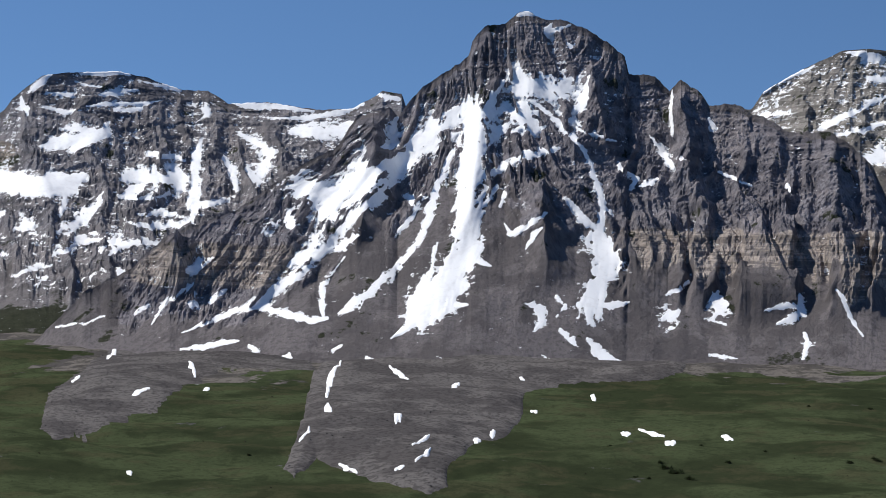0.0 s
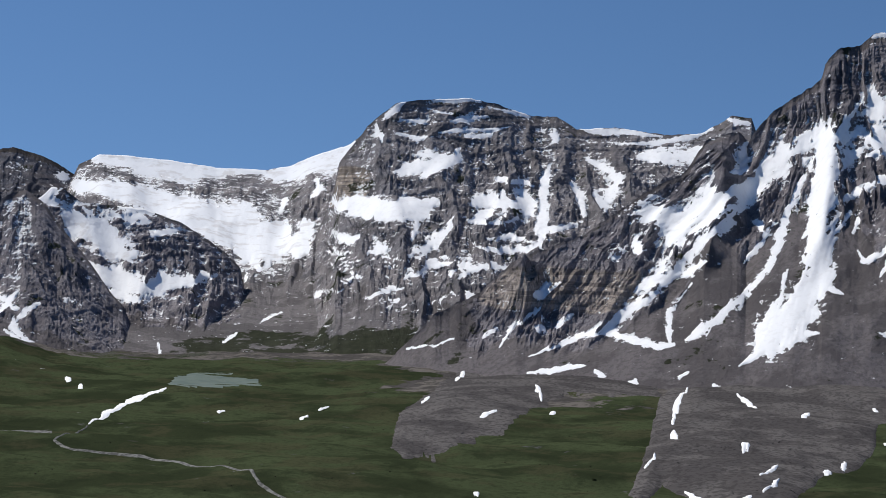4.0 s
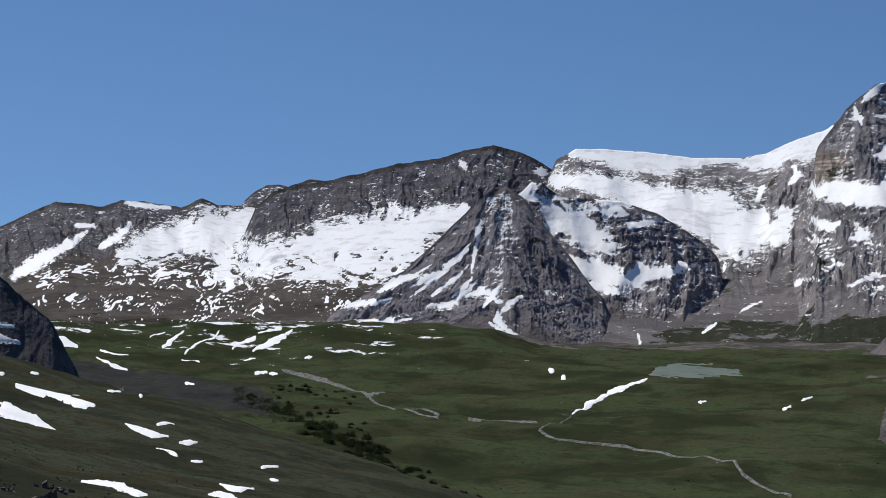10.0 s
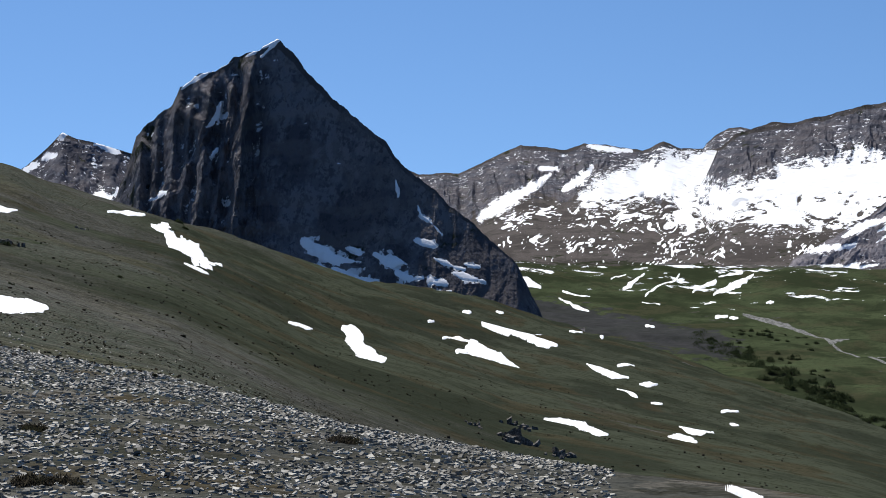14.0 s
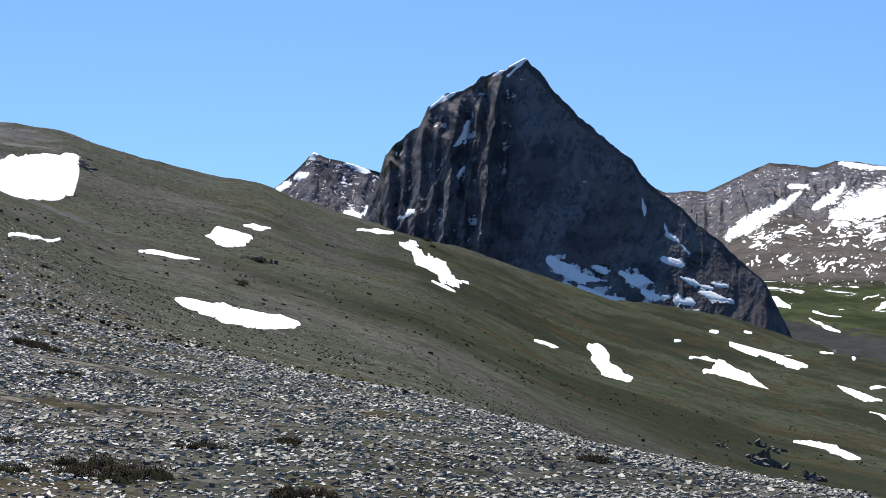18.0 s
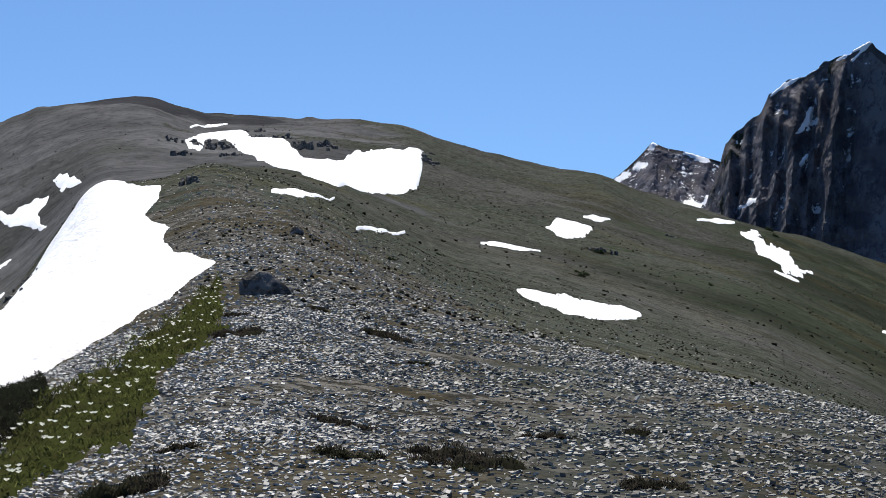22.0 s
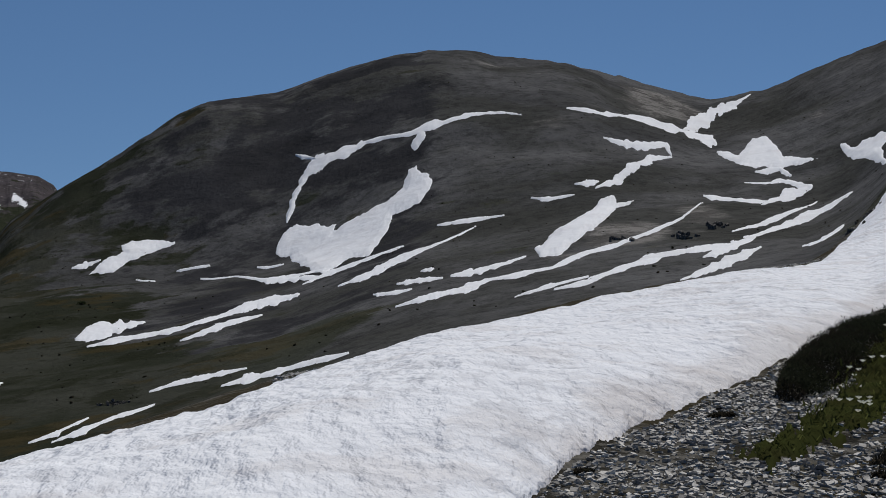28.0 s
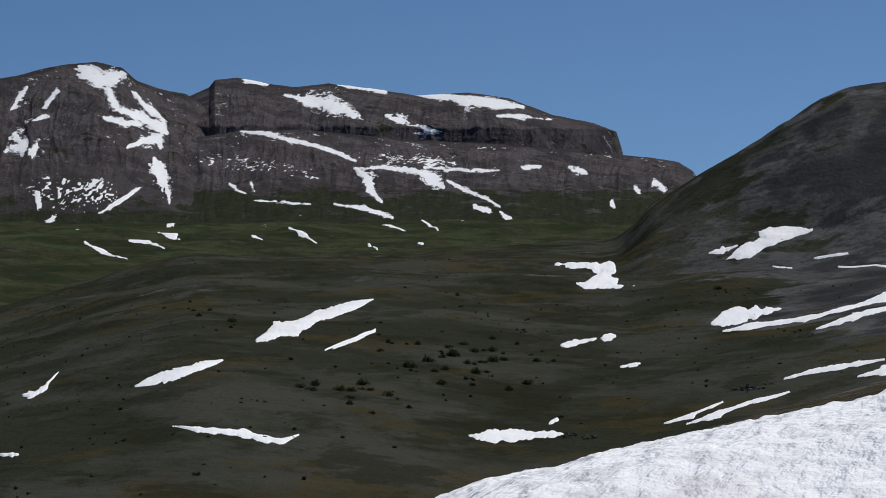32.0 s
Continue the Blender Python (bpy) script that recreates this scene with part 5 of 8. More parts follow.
snow_on("main_mountain", "snow_gully", 0.6, [(-1.55, 66, 2.4), (-2.10, 81, 4.3), (-2.64, 92, 4.3), (-3.18, 95, 4.2), (-3.73, 102, 1.6)])
snow_on("main_mountain", "snow_gully", 0.5, [(-0.28, 18, 1.8), (-0.50, 29, 5.2), (-0.65, 40, 2.1)])
snow_on("main_mountain", "snow_gully", 0.6, [(-6.61, 122, 1.1), (-6.88, 107, 3.3), (-7.12, 87, 3.8), (-7.34, 75, 1.9)])
snow_on("main_mountain", "snow_gully", 0.6, [(-7.32, 185, 0.9), (-7.27, 152, 1.7), (-7.33, 121, 0.8)])
snow_on("main_mountain", "snow_gully", 0.6, [(-7.60, 89, 3.2), (-7.87, 89, 3.8)])
snow_on("main_mountain", "snow_gully", 0.6, [(-8.49, 142, 2.8), (-8.61, 130, 2.8)])
snow_on("main_mountain", "snow_gully", 0.7, [(-8.77, 72, 0.8), (-9.30, 64, 1.6), (-9.83, 53, 0.8)])
snow_on("main_mountain", "snow_gully", 0.6, [(-10.98, 53, 2.7), (-11.07, 44, 2.7)])
snow_on("main_mountain", "snow_field", 0.6, [(-7.19, -78, 1.7), (-7.64, -70, 3.0), (-7.87, -67, 1.0)])
snow_on("main_mountain", "snow_field", 0.6, [(-7.37, -102, 11.0), (-7.55, -97, 4.9)])
snow_on("main_mountain", "snow_field", 0.6, [(-8.66, -79, 1.5), (-8.80, -93, 11.1), (-8.66, -106, 3.9), (-9.07, -110, 1.0)])
snow_on("main_mountain", "snow_field", 0.5, [(-10.26, -94, 1.2), (-10.84, -90, 3.5), (-11.36, -86, 5.5), (-11.45, -95, 4.9), (-11.02, -104, 3.9), (-10.66, -109, 1.0)])
snow_on("main_mountain", "snow_field", 0.5, [(-11.54, -118, 2.4), (-11.64, -129, 5.7), (-11.50, -142, 2.8)])
snow_on("main_mountain", "snow_gully", 0.5, [(-12.49, -69, 1.5), (-12.70, -80, 3.5), (-12.85, -95, 2.9), (-13.06, -109, 2.4), (-13.32, -120, 1.0)])
snow_on("main_mountain", "snow_field", 0.6, [(-8.55, -141, 1.2), (-8.99, -143, 2.3), (-9.44, -144, 0.7)])
snow_on("main_mountain", "snow_field", 1.1, [(-12.25, -137, 2.4), (-12.86, -141, 3.8), (-13.89, -140, 1.4)])
snow_on("main_mountain", "snow_gully", 0.6, [(8.74, -91, 1.0), (8.21, -79, 2.6), (8.00, -71, 1.0)])
snow_on("main_mountain", "snow_gully", 0.6, [(7.94, -81, 2.1), (8.00, -94, 5.1), (7.85, -100, 2.0)])
snow_on("main_mountain", "snow_gully", 0.6, [(7.49, -95, 1.5), (7.14, -83, 3.6), (6.92, -78, 1.3)])
snow_on("main_mountain", "snow_gully", 0.6, [(8.21, -55, 2.3), (7.95, -57, 3.7), (7.59, -45, 2.6), (7.32, -40, 0.8)])
snow_on("main_mountain", "snow_gully", 0.6, [(5.61, -69, 1.0), (5.55, -61, 2.1), (5.43, -56, 0.8)])
snow_on("main_mountain", "snow_gully", 0.6, [(9.31, -119, 0.8), (8.92, -98, 2.1), (8.75, -87, 0.8)])
snow_on("main_mountain", "snow_gully", 0.6, [(9.81, -108, 2.1), (9.42, -98, 2.1)])
snow_on("main_mountain", "snow_gully", 0.7, [(12.27, -126, 1.0), (11.39, -119, 2.1), (10.78, -111, 0.8)])
snow_on("main_mountain", "snow_gully", 0.8, [(-2.67, -87, 1.2), (-3.13, -93, 4.8), (-3.22, -108, 3.8), (-2.95, -117, 0.9)])
snow_on("main_mountain", "snow_gully", 0.8, [(-3.67, -81, 1.5), (-3.94, -90, 2.4), (-3.67, -102, 1.2)])
snow_on("main_mountain", "snow_gully", 0.8, [(-3.80, -117, 1.7), (-4.13, -125, 2.8), (-4.40, -134, 0.7)])
snow_on("main_mountain", "snow_cap", 0.6, [(-2.34, 291, 1.2), (-2.65, 294, 2.9), (-2.88, 291, 0.9)])
snow_on("main_mountain", "snow_cap", 0.6, [(-3.43, 279, 1.7), (-3.25, 265, 4.0), (-4.06, 277, 0.9)])
snow_on("main_mountain", "snow_cap", 0.6, [(-4.10, 244, 3.4), (-3.98, 247, 2.9)])
snow_on("main_mountain", "snow_gully", 0.8, [(1.55, 141, 1.1), (1.64, 130, 2.8), (1.46, 149, 1.1)])
snow_on("main_mountain", "snow_gully", 1, [(2.63, -7, 4.1), (3.35, -28, 3.1)])
snow_on("main_mountain", "snow_gully", 0.9, [(5.53, 3, 4.8), (5.71, -8, 3.8)])
snow_on("main_mountain", "snow_gully", 0.9, [(4.99, 18, 2.2), (4.89, 0, 4.3), (4.62, 3, 1.3)])
snow_on("main_mountain", "snow_gully", 0.9, [(1.99, 40, 4.3), (2.36, 22, 3.7)])
snow_on("main_mountain", "snow_gully", 0.9, [(1.18, 40, 2.1), (0.90, 26, 4.8), (0.63, 37, 2.1)])
snow_on("main_mountain", "snow_gully", 0.7, [(-1.74, 51, 1.3), (-1.38, 29, 3.1), (-1.01, 18, 1.3)])
snow_on("main_mountain", "snow_gully", 0.7, [(-2.01, 41, 2.1), (-1.83, 26, 2.1)])
snow_on("main_mountain", "snow_field", 0.6, [(8.38, -144, 1.0), (7.67, -139, 3.4), (6.95, -135, 2.4), (6.50, -133, 0.7)])
snow_on("main_mountain", "snow_field", 0.7, [(6.23, -137, 1.9), (5.96, -142, 1.9)])
snow_on("main_mountain", "snow_field", 0.7, [(5.14, -147, 2.8), (4.96, -145, 3.3)])
snow_on("main_mountain", "snow_field", 0.8, [(1.69, -147, 0.9), (1.15, -149, 2.7), (0.78, -152, 1.1)])
snow_on("main_mountain", "snow_field", 0.8, [(2.42, -147, 2.3), (2.15, -152, 1.8)])
snow_on("main_mountain", "snow_field", 0.7, [(3.51, -139, 1.9), (3.24, -134, 1.4)])
snow_on("main_mountain", "snow_field", 0.7, [(-1.32, -143, 1.1), (-1.50, -147, 1.4), (-1.86, -155, 0.9)])
snow_on("main_mountain", "snow_field", 0.7, [(-3.23, -142, 1.4), (-3.77, -150, 1.4)])
snow_on("right_mountain", "snow_cap", 0.6, [(-12.78, 339, 1.6), (-13.29, 333, 6.6), (-13.81, 325, 4.1)])
snow_on("right_mountain", "snow_field", 0.6, [(-11.75, 175, 2.7), (-12.45, 197, 6.3), (-13.31, 226, 5.6), (-13.96, 245, 2.4)])
snow_on("right_mountain", "snow_field", 0.5, [(-13.32, 117, 8.9), (-13.97, 129, 14.3)])
snow_on("right_mountain", "snow_field", 0.8, [(-10.16, 262, 1.6), (-11.04, 294, 3.3), (-11.74, 312, 1.2)])
snow_on("right_mountain", "snow_field", 0.8, [(-12.45, 169, 2.3), (-13.31, 179, 3.9), (-13.97, 192, 1.6)])
snow_on("right_mountain", "snow_field", 0.8, [(-13.47, 285, 4.1), (-13.95, 283, 4.1)])
snow_on("right_mountain", "snow_field", 0.8, [(-10.17, 216, 2.4), (-11.05, 218, 2.4)])
snow_on("banded_mountain", "snow_cap", 0.6, [(11.53, 273, 1.5), (10.90, 274, 4.7), (10.46, 278, 6.2), (10.01, 274, 1.9)])
snow_on("banded_mountain", "snow_ledge", 0.6, [(12.43, 271, 1.5), (12.78, 254, 4.6), (13.14, 232, 2.7)])
snow_on("banded_mountain", "snow_ledge", 0.5, [(13.35, 220, 3.4), (13.22, 203, 6.8), (13.18, 189, 2.3)])
snow_on("banded_mountain", "snow_ledge", 0.7, [(11.52, 252, 1.2), (10.45, 241, 3.9), (9.74, 245, 1.9)])
snow_on("banded_mountain", "snow_ledge", 0.7, [(11.52, 229, 2.3), (10.27, 238, 3.1)])
snow_on("banded_mountain", "snow_ledge", 0.6, [(11.51, 207, 1.1), (10.62, 215, 3.1), (9.55, 220, 3.1), (9.02, 227, 1.2)])
snow_on("banded_mountain", "snow_ledge", 0.6, [(10.47, 204, 3.1), (9.72, 208, 3.1)])
snow_on("banded_mountain", "snow_ledge", 0.9, [(12.77, 209, 1.5), (12.04, 197, 3.0), (11.51, 201, 1.1)])
snow_on("banded_mountain", "snow_ledge", 0.9, [(12.60, 234, 2.3), (11.88, 230, 3.1)])
snow_on("banded_mountain", "snow_ledge", 0.9, [(9.74, 264, 1.2), (8.85, 255, 3.1), (8.41, 249, 1.6)])
snow_on("banded_mountain", "snow_field", 0.35, [(12.74, 131, 2.9), (12.20, 139, 15.8), (11.49, 143, 17.5), (10.87, 156, 14.1), (10.69, 178, 2.3)])
snow_on("banded_mountain", "snow_field", 0.9, [(11.94, 166, 3.4), (11.50, 169, 7.5), (11.13, 155, 3.0)])
snow_on("banded_mountain", "snow_field", 0.3, [(14.71, 86, 3.4), (14.35, 76, 19.0), (13.44, 66, 20.3), (12.54, 63, 23.1), (11.82, 67, 20.2), (11.38, 81, 3.6)])
snow_on("banded_mountain", "snow_field", 0.35, [(11.99, 43, 4.9), (12.07, 24, 5.5), (12.16, 14, 1.7)])
snow_on("banded_mountain", "snow_field", 0.6, [(14.69, 22, 2.9), (14.14, 12, 6.9), (13.87, 20, 2.8)])
snow_on("banded_mountain", "snow_field", 0.6, [(13.33, 13, 4.1), (13.14, 0, 8.1), (13.59, -10, 2.0)])
snow_on("banded_mountain", "snow_gully", 0.6, [(10.83, 54, 2.4), (11.00, 29, 6.9), (11.44, 10, 8.8), (11.97, -4, 7.9), (12.24, -13, 2.6)])
snow_on("banded_mountain", "snow_field", 0.6, [(9.43, 122, 3.3), (8.81, 118, 6.6), (8.28, 113, 3.0)])
snow_on("banded_mountain", "snow_field", 0.45, [(10.04, 80, 13.6), (9.32, 77, 18.7), (8.62, 77, 18.9), (8.18, 83, 4.4)])
snow_on("banded_mountain", "snow_field", 0.9, [(10.20, 45, 2.5), (9.31, 44, 4.9), (8.78, 52, 1.8)])
snow_on("banded_mountain", "snow_gully", 0.6, [(7.76, 152, 1.9), (7.92, 109, 6.7), (7.94, 67, 7.2), (7.98, 38, 9.8), (8.06, 9, 3.4)])
snow_on("banded_mountain", "snow_field", 0.7, [(10.18, 5, 2.0), (9.29, -1, 6.0), (8.59, 0, 5.4), (8.06, 9, 1.7)])
snow_on("banded_mountain", "snow_field", 0.8, [(10.53, -27, 2.6), (9.64, -27, 4.5), (9.02, -29, 1.6)])
snow_on("banded_mountain", "snow_gully", 0.6, [(7.69, 213, 2.3), (7.57, 202, 5.4), (7.61, 224, 2.0)])
snow_on("banded_mountain", "snow_gully", 0.8, [(7.05, 120, 2.2), (6.78, 90, 7.4), (6.68, 59, 2.9)])
snow_on("banded_mountain", "snow_field", 0.9, [(6.35, 100, 4.4), (5.99, 80, 8.8), (5.49, 132, 4.5)])
snow_on("banded_mountain", "snow_field", 0.5, [(4.90, 170, 3.8), (4.18, 170, 14.4), (3.48, 172, 13.5), (2.86, 184, 3.4)])
snow_on("banded_mountain", "snow_field", 0.35, [(6.88, 228, 1.6), (6.16, 220, 6.2), (5.27, 217, 6.2), (4.20, 210, 1.5)])
snow_on("banded_mountain", "snow_field", 0.6, [(5.44, 195, 1.9), (4.37, 197, 4.6), (3.31, 207, 3.8), (2.61, 222, 1.9)])
snow_on("banded_mountain", "snow_field", 0.6, [(2.18, 242, 1.9), (1.83, 231, 4.5), (1.48, 230, 3.0)])
snow_on("banded_mountain", "snow_field", 0.9, [(6.50, 165, 3.5), (5.60, 132, 7.5), (6.14, 155, 3.8)])
snow_on("banded_mountain", "snow_field", 1.1, [(7.02, 98, 14.0), (6.12, 101, 10.4), (5.41, 121, 5.2)])
snow_on("banded_mountain", "broken_snow", 1.5, [(17.56, -72, 23.3), (15.75, -54, 30.5), (13.94, -36, 26.3), (12.14, -30, 26.1), (10.71, -20, 21.7)])
snow_on("banded_mountain", "broken_snow", 1.5, [(17.91, -113, 16.1), (16.64, -96, 19.7), (15.56, -74, 18.4)])
snow_on("banded_mountain", "broken_snow", 1.5, [(13.20, -79, 8.8), (11.93, -86, 11.7), (10.68, -75, 13.2), (9.62, -68, 10.4)])
snow_on("banded_mountain", "broken_snow", 1.4, [(15.58, -19, 9.0), (14.68, -7, 11.6), (13.78, 3, 11.2)])
snow_on("ice_dome", "ice_cap", 0.3, [(22.20, 184, 9.3), (21.29, 179, 24.7), (20.38, 170, 30.8), (19.28, 156, 27.6), (18.55, 161, 13.9), (17.64, 165, 6.2), (16.91, 161, 4.6)])
snow_on("ice_dome", "glacier", 0.3, [(22.73, 123, 14.9), (21.82, 113, 20.4), (20.72, 93, 25.8), (19.62, 68, 35.8), (18.52, 48, 44.0), (17.60, 32, 57.1), (17.04, -5, 44.7), (16.67, -24, 19.9)])
snow_on("ice_dome", "glacier", 0.4, [(16.69, 22, 32.1), (16.14, 12, 26.7), (15.77, -4, 18.4), (15.60, 34, 19.0)])
snow_on("ice_dome", "ice_cap", 0.4, [(16.64, 155, 12.3), (16.00, 164, 21.6), (15.28, 181, 27.7), (14.74, 193, 24.6), (14.20, 220, 12.4)])
snow_on("ice_dome", "snow_field", 0.7, [(15.27, 139, 4.4), (15.08, 119, 6.9), (15.44, 100, 2.6)])
snow_on("ice_dome", "snow_field", 0.6, [(16.26, 95, 4.3), (16.43, 68, 4.2)])
snow_on("nunatak", "glacier", 0.35, [(24.08, 87, 6.6), (23.72, 80, 13.1), (23.44, 67, 8.7)])
snow_on("nunatak", "glacier", 0.35, [(23.16, 45, 8.7), (22.70, 36, 23.8), (22.15, 13, 25.7), (21.59, -5, 21.3), (21.04, -18, 10.5)])
snow_on("nunatak", "snow_field", 0.5, [(22.86, -24, 2.7), (22.12, -41, 8.0), (21.39, -58, 15.8), (20.66, -65, 14.0), (19.57, -56, 9.3), (18.48, -47, 3.4)])
snow_on("nunatak", "snow_field", 0.5, [(21.75, -75, 2.9), (21.02, -83, 5.8), (20.48, -70, 2.6)])
snow_on("ice_dome", "snow_gully", 0.7, [(22.09, -112, 1.3), (22.08, -130, 3.1), (22.08, -139, 1.2)])
snow_on("ice_dome", "snow_gully", 0.8, [(19.10, -84, 1.3), (19.01, -99, 3.3), (18.72, -114, 1.6)])
snow_on("ice_dome", "broken_snow", 1.5, [(18.47, -67, 16.5), (16.66, -47, 13.5)])
snow_on("ice_dome", "snow_gully", 0.8, [(20.22, -141, 1.8), (20.16, -153, 2.3)])
snow_on("ice_dome", "broken_snow", 1.6, [(21.37, -108, 12.2), (20.28, -100, 14.0), (20.63, -122, 10.4)])
snow_on("nunatak", "snow_field", 0.7, [(21.71, 50, 2.8), (21.16, 44, 8.3), (20.52, 38, 2.8)])
snow_on("nunatak", "snow_field", 0.7, [(20.51, 15, 2.7), (20.06, 20, 6.2), (19.61, 27, 2.1)])
snow_on("nunatak", "snow_field", 1, [(21.44, 61, 3.5), (20.53, 53, 3.5)])
snow_on("serrated_ridge", "glacier", 0.4, [(34.4, -76, 10.0), (33.4, -58, 15.0), (32.4, -46, 16), (31.7, -32, 17), (30.89, -14, 28), (29.84, -5, 39.7), (28.79, 2, 44.9), (27.73, 11, 42.4), (26.84, 31, 29.6), (25.77, 53, 13.6)])
snow_on("serrated_ridge", "glacier", 0.5, [(32.78, -39, 30.5), (31.75, -30, 26.1), (30.70, -44, 30.4), (29.48, -45, 29.9), (28.24, -40, 27.4), (27.36, -24, 22.8)])
snow_on("serrated_ridge", "snow_ledge", 0.8, [(28.19, 69, 1.4), (27.83, 65, 4.5), (27.60, 64, 1.8)])
snow_on("serrated_ridge", "snow_ledge", 0.8, [(25.81, 166, 3.8), (25.72, 161, 3.7)])
snow_on("serrated_ridge", "snow_ledge", 0.8, [(23.27, 146, 4.7), (23.27, 146, 4.7)])
snow_on("serrated_ridge", "snow_ledge", 1.2, [(27.22, 109, 2.8), (26.86, 96, 2.7)])
snow_on("serrated_ridge", "broken_snow", 1.6, [(35.6, -92, 9.0), (34.2, -78, 18.0), (32.77, -75, 21.9), (32.25, -75, 24.4), (31.04, -77, 27.4), (29.81, -80, 25.3), (28.58, -74, 23.5), (27.17, -63, 14.6)])
snow_on("serrated_ridge", "broken_snow", 1.7, [(37.4, -124, 9.0), (35.2, -112, 20.0), (32.75, -116, 23.1), (31.72, -111, 20.5), (30.15, -109, 20.4), (28.39, -111, 16.8), (26.97, -105, 15.2)])
snow_on("dark_spur", "snow_streak", 0.6, [(27.51, -69, 2.2), (26.98, -58, 5.7), (26.45, -50, 2.5)])
snow_on("dark_spur", "snow_streak", 0.6, [(28.57, -79, 1.6), (28.05, -66, 5.1), (27.52, -57, 2.2)])
snow_on("dark_spur", "snow_streak", 0.7, [(26.25, -86, 1.8), (25.90, -75, 4.9), (25.55, -58, 1.9)])
snow_on("dark_spur", "snow_streak", 0.7, [(25.72, -86, 1.8), (25.27, -77, 5.5), (25.00, -81, 4.3), (24.63, -92, 2.1)])
snow_on("dark_spur", "snow_streak", 0.7, [(26.63, -52, 1.6), (26.10, -34, 3.8), (25.66, -17, 1.3)])
snow_on("dark_spur", "snow_streak", 0.8, [(26.96, -98, 1.5), (26.07, -94, 3.0), (26.60, -102, 1.2)])
snow_on("dark_spur", "snow_streak", 0.8, [(24.72, -103, 1.5), (24.71, -118, 3.5), (24.43, -128, 3.5), (24.07, -135, 1.5)])
snow_on("dark_spur", "snow_streak", 0.8, [(23.92, -84, 1.5), (24.36, -95, 3.0), (24.63, -107, 1.2)])
snow_on("dark_spur", "snow_streak", 0.7, [(23.10, -80, 3.1), (22.65, -88, 2.4)])
snow_on("dark_spur", "snow_streak", 0.7, [(29.79, -119, 1.2), (29.26, -122, 3.1), (28.38, -119, 2.5), (27.49, -114, 1.2)])
snow_on("dark_spur", "snow_streak", 0.7, [(29.97, -103, 1.2), (29.10, -95, 3.8), (28.21, -90, 1.9)])
snow_on("dark_spur", "broken_snow", 1.5, [(27.51, -85, 11.9), (26.07, -105, 10.0), (25.17, -104, 8.5)])
snow_on("dark_spur", "snow_streak", 1, [(25.40, 9, 1.0), (25.23, 27, 2.0), (25.55, -50, 1.3)])
snow_on("far_ridge", "glacier", 0.3, [(36.64, -29, 17.3), (35.92, -12, 29.7), (35.02, 1, 39.3), (33.95, 20, 43.4), (33.06, 34, 35.2), (32.71, 69, 16.4)])
snow_on("far_ridge", "glacier", 0.4, [(33.60, -25, 29.3), (32.89, -43, 36.9), (33.42, -49, 28.1)])
snow_on("far_ridge", "snow_gully", 0.5, [(40.08, -68, 4.5), (39.53, -46, 11.0), (38.81, -22, 9.4), (38.26, 3, 7.7), (37.81, 26, 3.0)])
snow_on("far_ridge", "snow_gully", 0.6, [(37.36, -11, 2.9), (36.81, 15, 7.9), (36.45, 43, 3.1)])
snow_on("far_ridge", "snow_gully", 0.6, [(38.08, 42, 3.1), (37.62, 43, 4.1)])
snow_on("far_ridge", "snow_ledge", 0.8, [(36.54, 101, 2.1), (36.09, 91, 4.2), (35.19, 86, 2.1)])
snow_on("far_ridge", "broken_snow", 1.5, [(39.54, -78, 14.3), (38.08, -62, 20.9), (36.64, -68, 22.5), (35.20, -69, 24.7), (33.78, -79, 26.1), (32.36, -84, 25.9)])
snow_on("far_ridge", "broken_snow", 1.7, [(39.91, -105, 15.2), (38.27, -104, 16.8), (36.65, -107, 18.3), (34.67, -116, 18.0), (32.72, -120, 17.7), (31.31, -114, 17.7)])
snow_on("far_ridge", "broken_snow", 1.8, [(38.46, -129, 10.3), (36.65, -132, 11.8), (34.32, -136, 10.0), (32.01, -133, 10.1)])
snow_on("pyramid_mountain", "snow_patch", 0.5, [(48.82, 42, 0.6), (48.62, 45, 2.6), (48.49, 50, 1.7), (48.30, 59, 0.6)])
snow_on("pyramid_mountain", "snow_patch", 0.6, [(48.96, 18, 0.4), (48.60, 23, 1.7), (48.45, 25, 0.6)])
snow_on("pyramid_mountain", "snow_patch", 0.6, [(50.59, -7, 0.6), (50.23, -3, 1.4), (49.90, 0, 0.4)])
snow_on("pyramid_mountain", "snow_cap", 0.7, [(47.48, 91, 0.4), (46.93, 97, 1.2), (46.48, 101, 1.1), (47.02, 90, 0.6)])
snow_on("pyramid_mountain", "snow_cap", 0.8, [(49.56, 70, 0.4), (49.10, 77, 1.2), (48.38, 84, 0.9), (47.93, 88, 0.4)])
snow_on("pyramid_mountain", "snow_streak", 0.7, [(42.76, 4, 0.4), (42.71, -2, 1.1), (42.68, -7, 0.4)])
snow_on("pyramid_mountain", "snow_streak", 0.6, [(42.08, -11, 0.4), (41.94, -18, 1.3), (41.54, -24, 1.3), (41.27, -30, 0.7)])
snow_on("pyramid_mountain", "snow_streak", 0.7, [(42.09, -34, 1.6), (41.54, -36, 1.3)])
snow_on("pyramid_mountain", "snow_patch", 0.6, [(45.73, -34, 1.8), (45.37, -40, 5.1), (44.83, -45, 3.8), (43.92, -47, 1.3)])
snow_on("pyramid_mountain", "snow_patch", 0.6, [(45.56, -49, 0.8), (44.65, -54, 3.0), (43.92, -58, 3.8), (43.38, -59, 1.3)])
snow_on("pyramid_mountain", "snow_patch", 0.6, [(44.28, -38, 1.8), (43.92, -41, 2.6)])
snow_on("pyramid_mountain", "snow_patch", 0.6, [(43.46, -42, 1.3), (43.01, -46, 3.4), (42.46, -48, 0.8)])
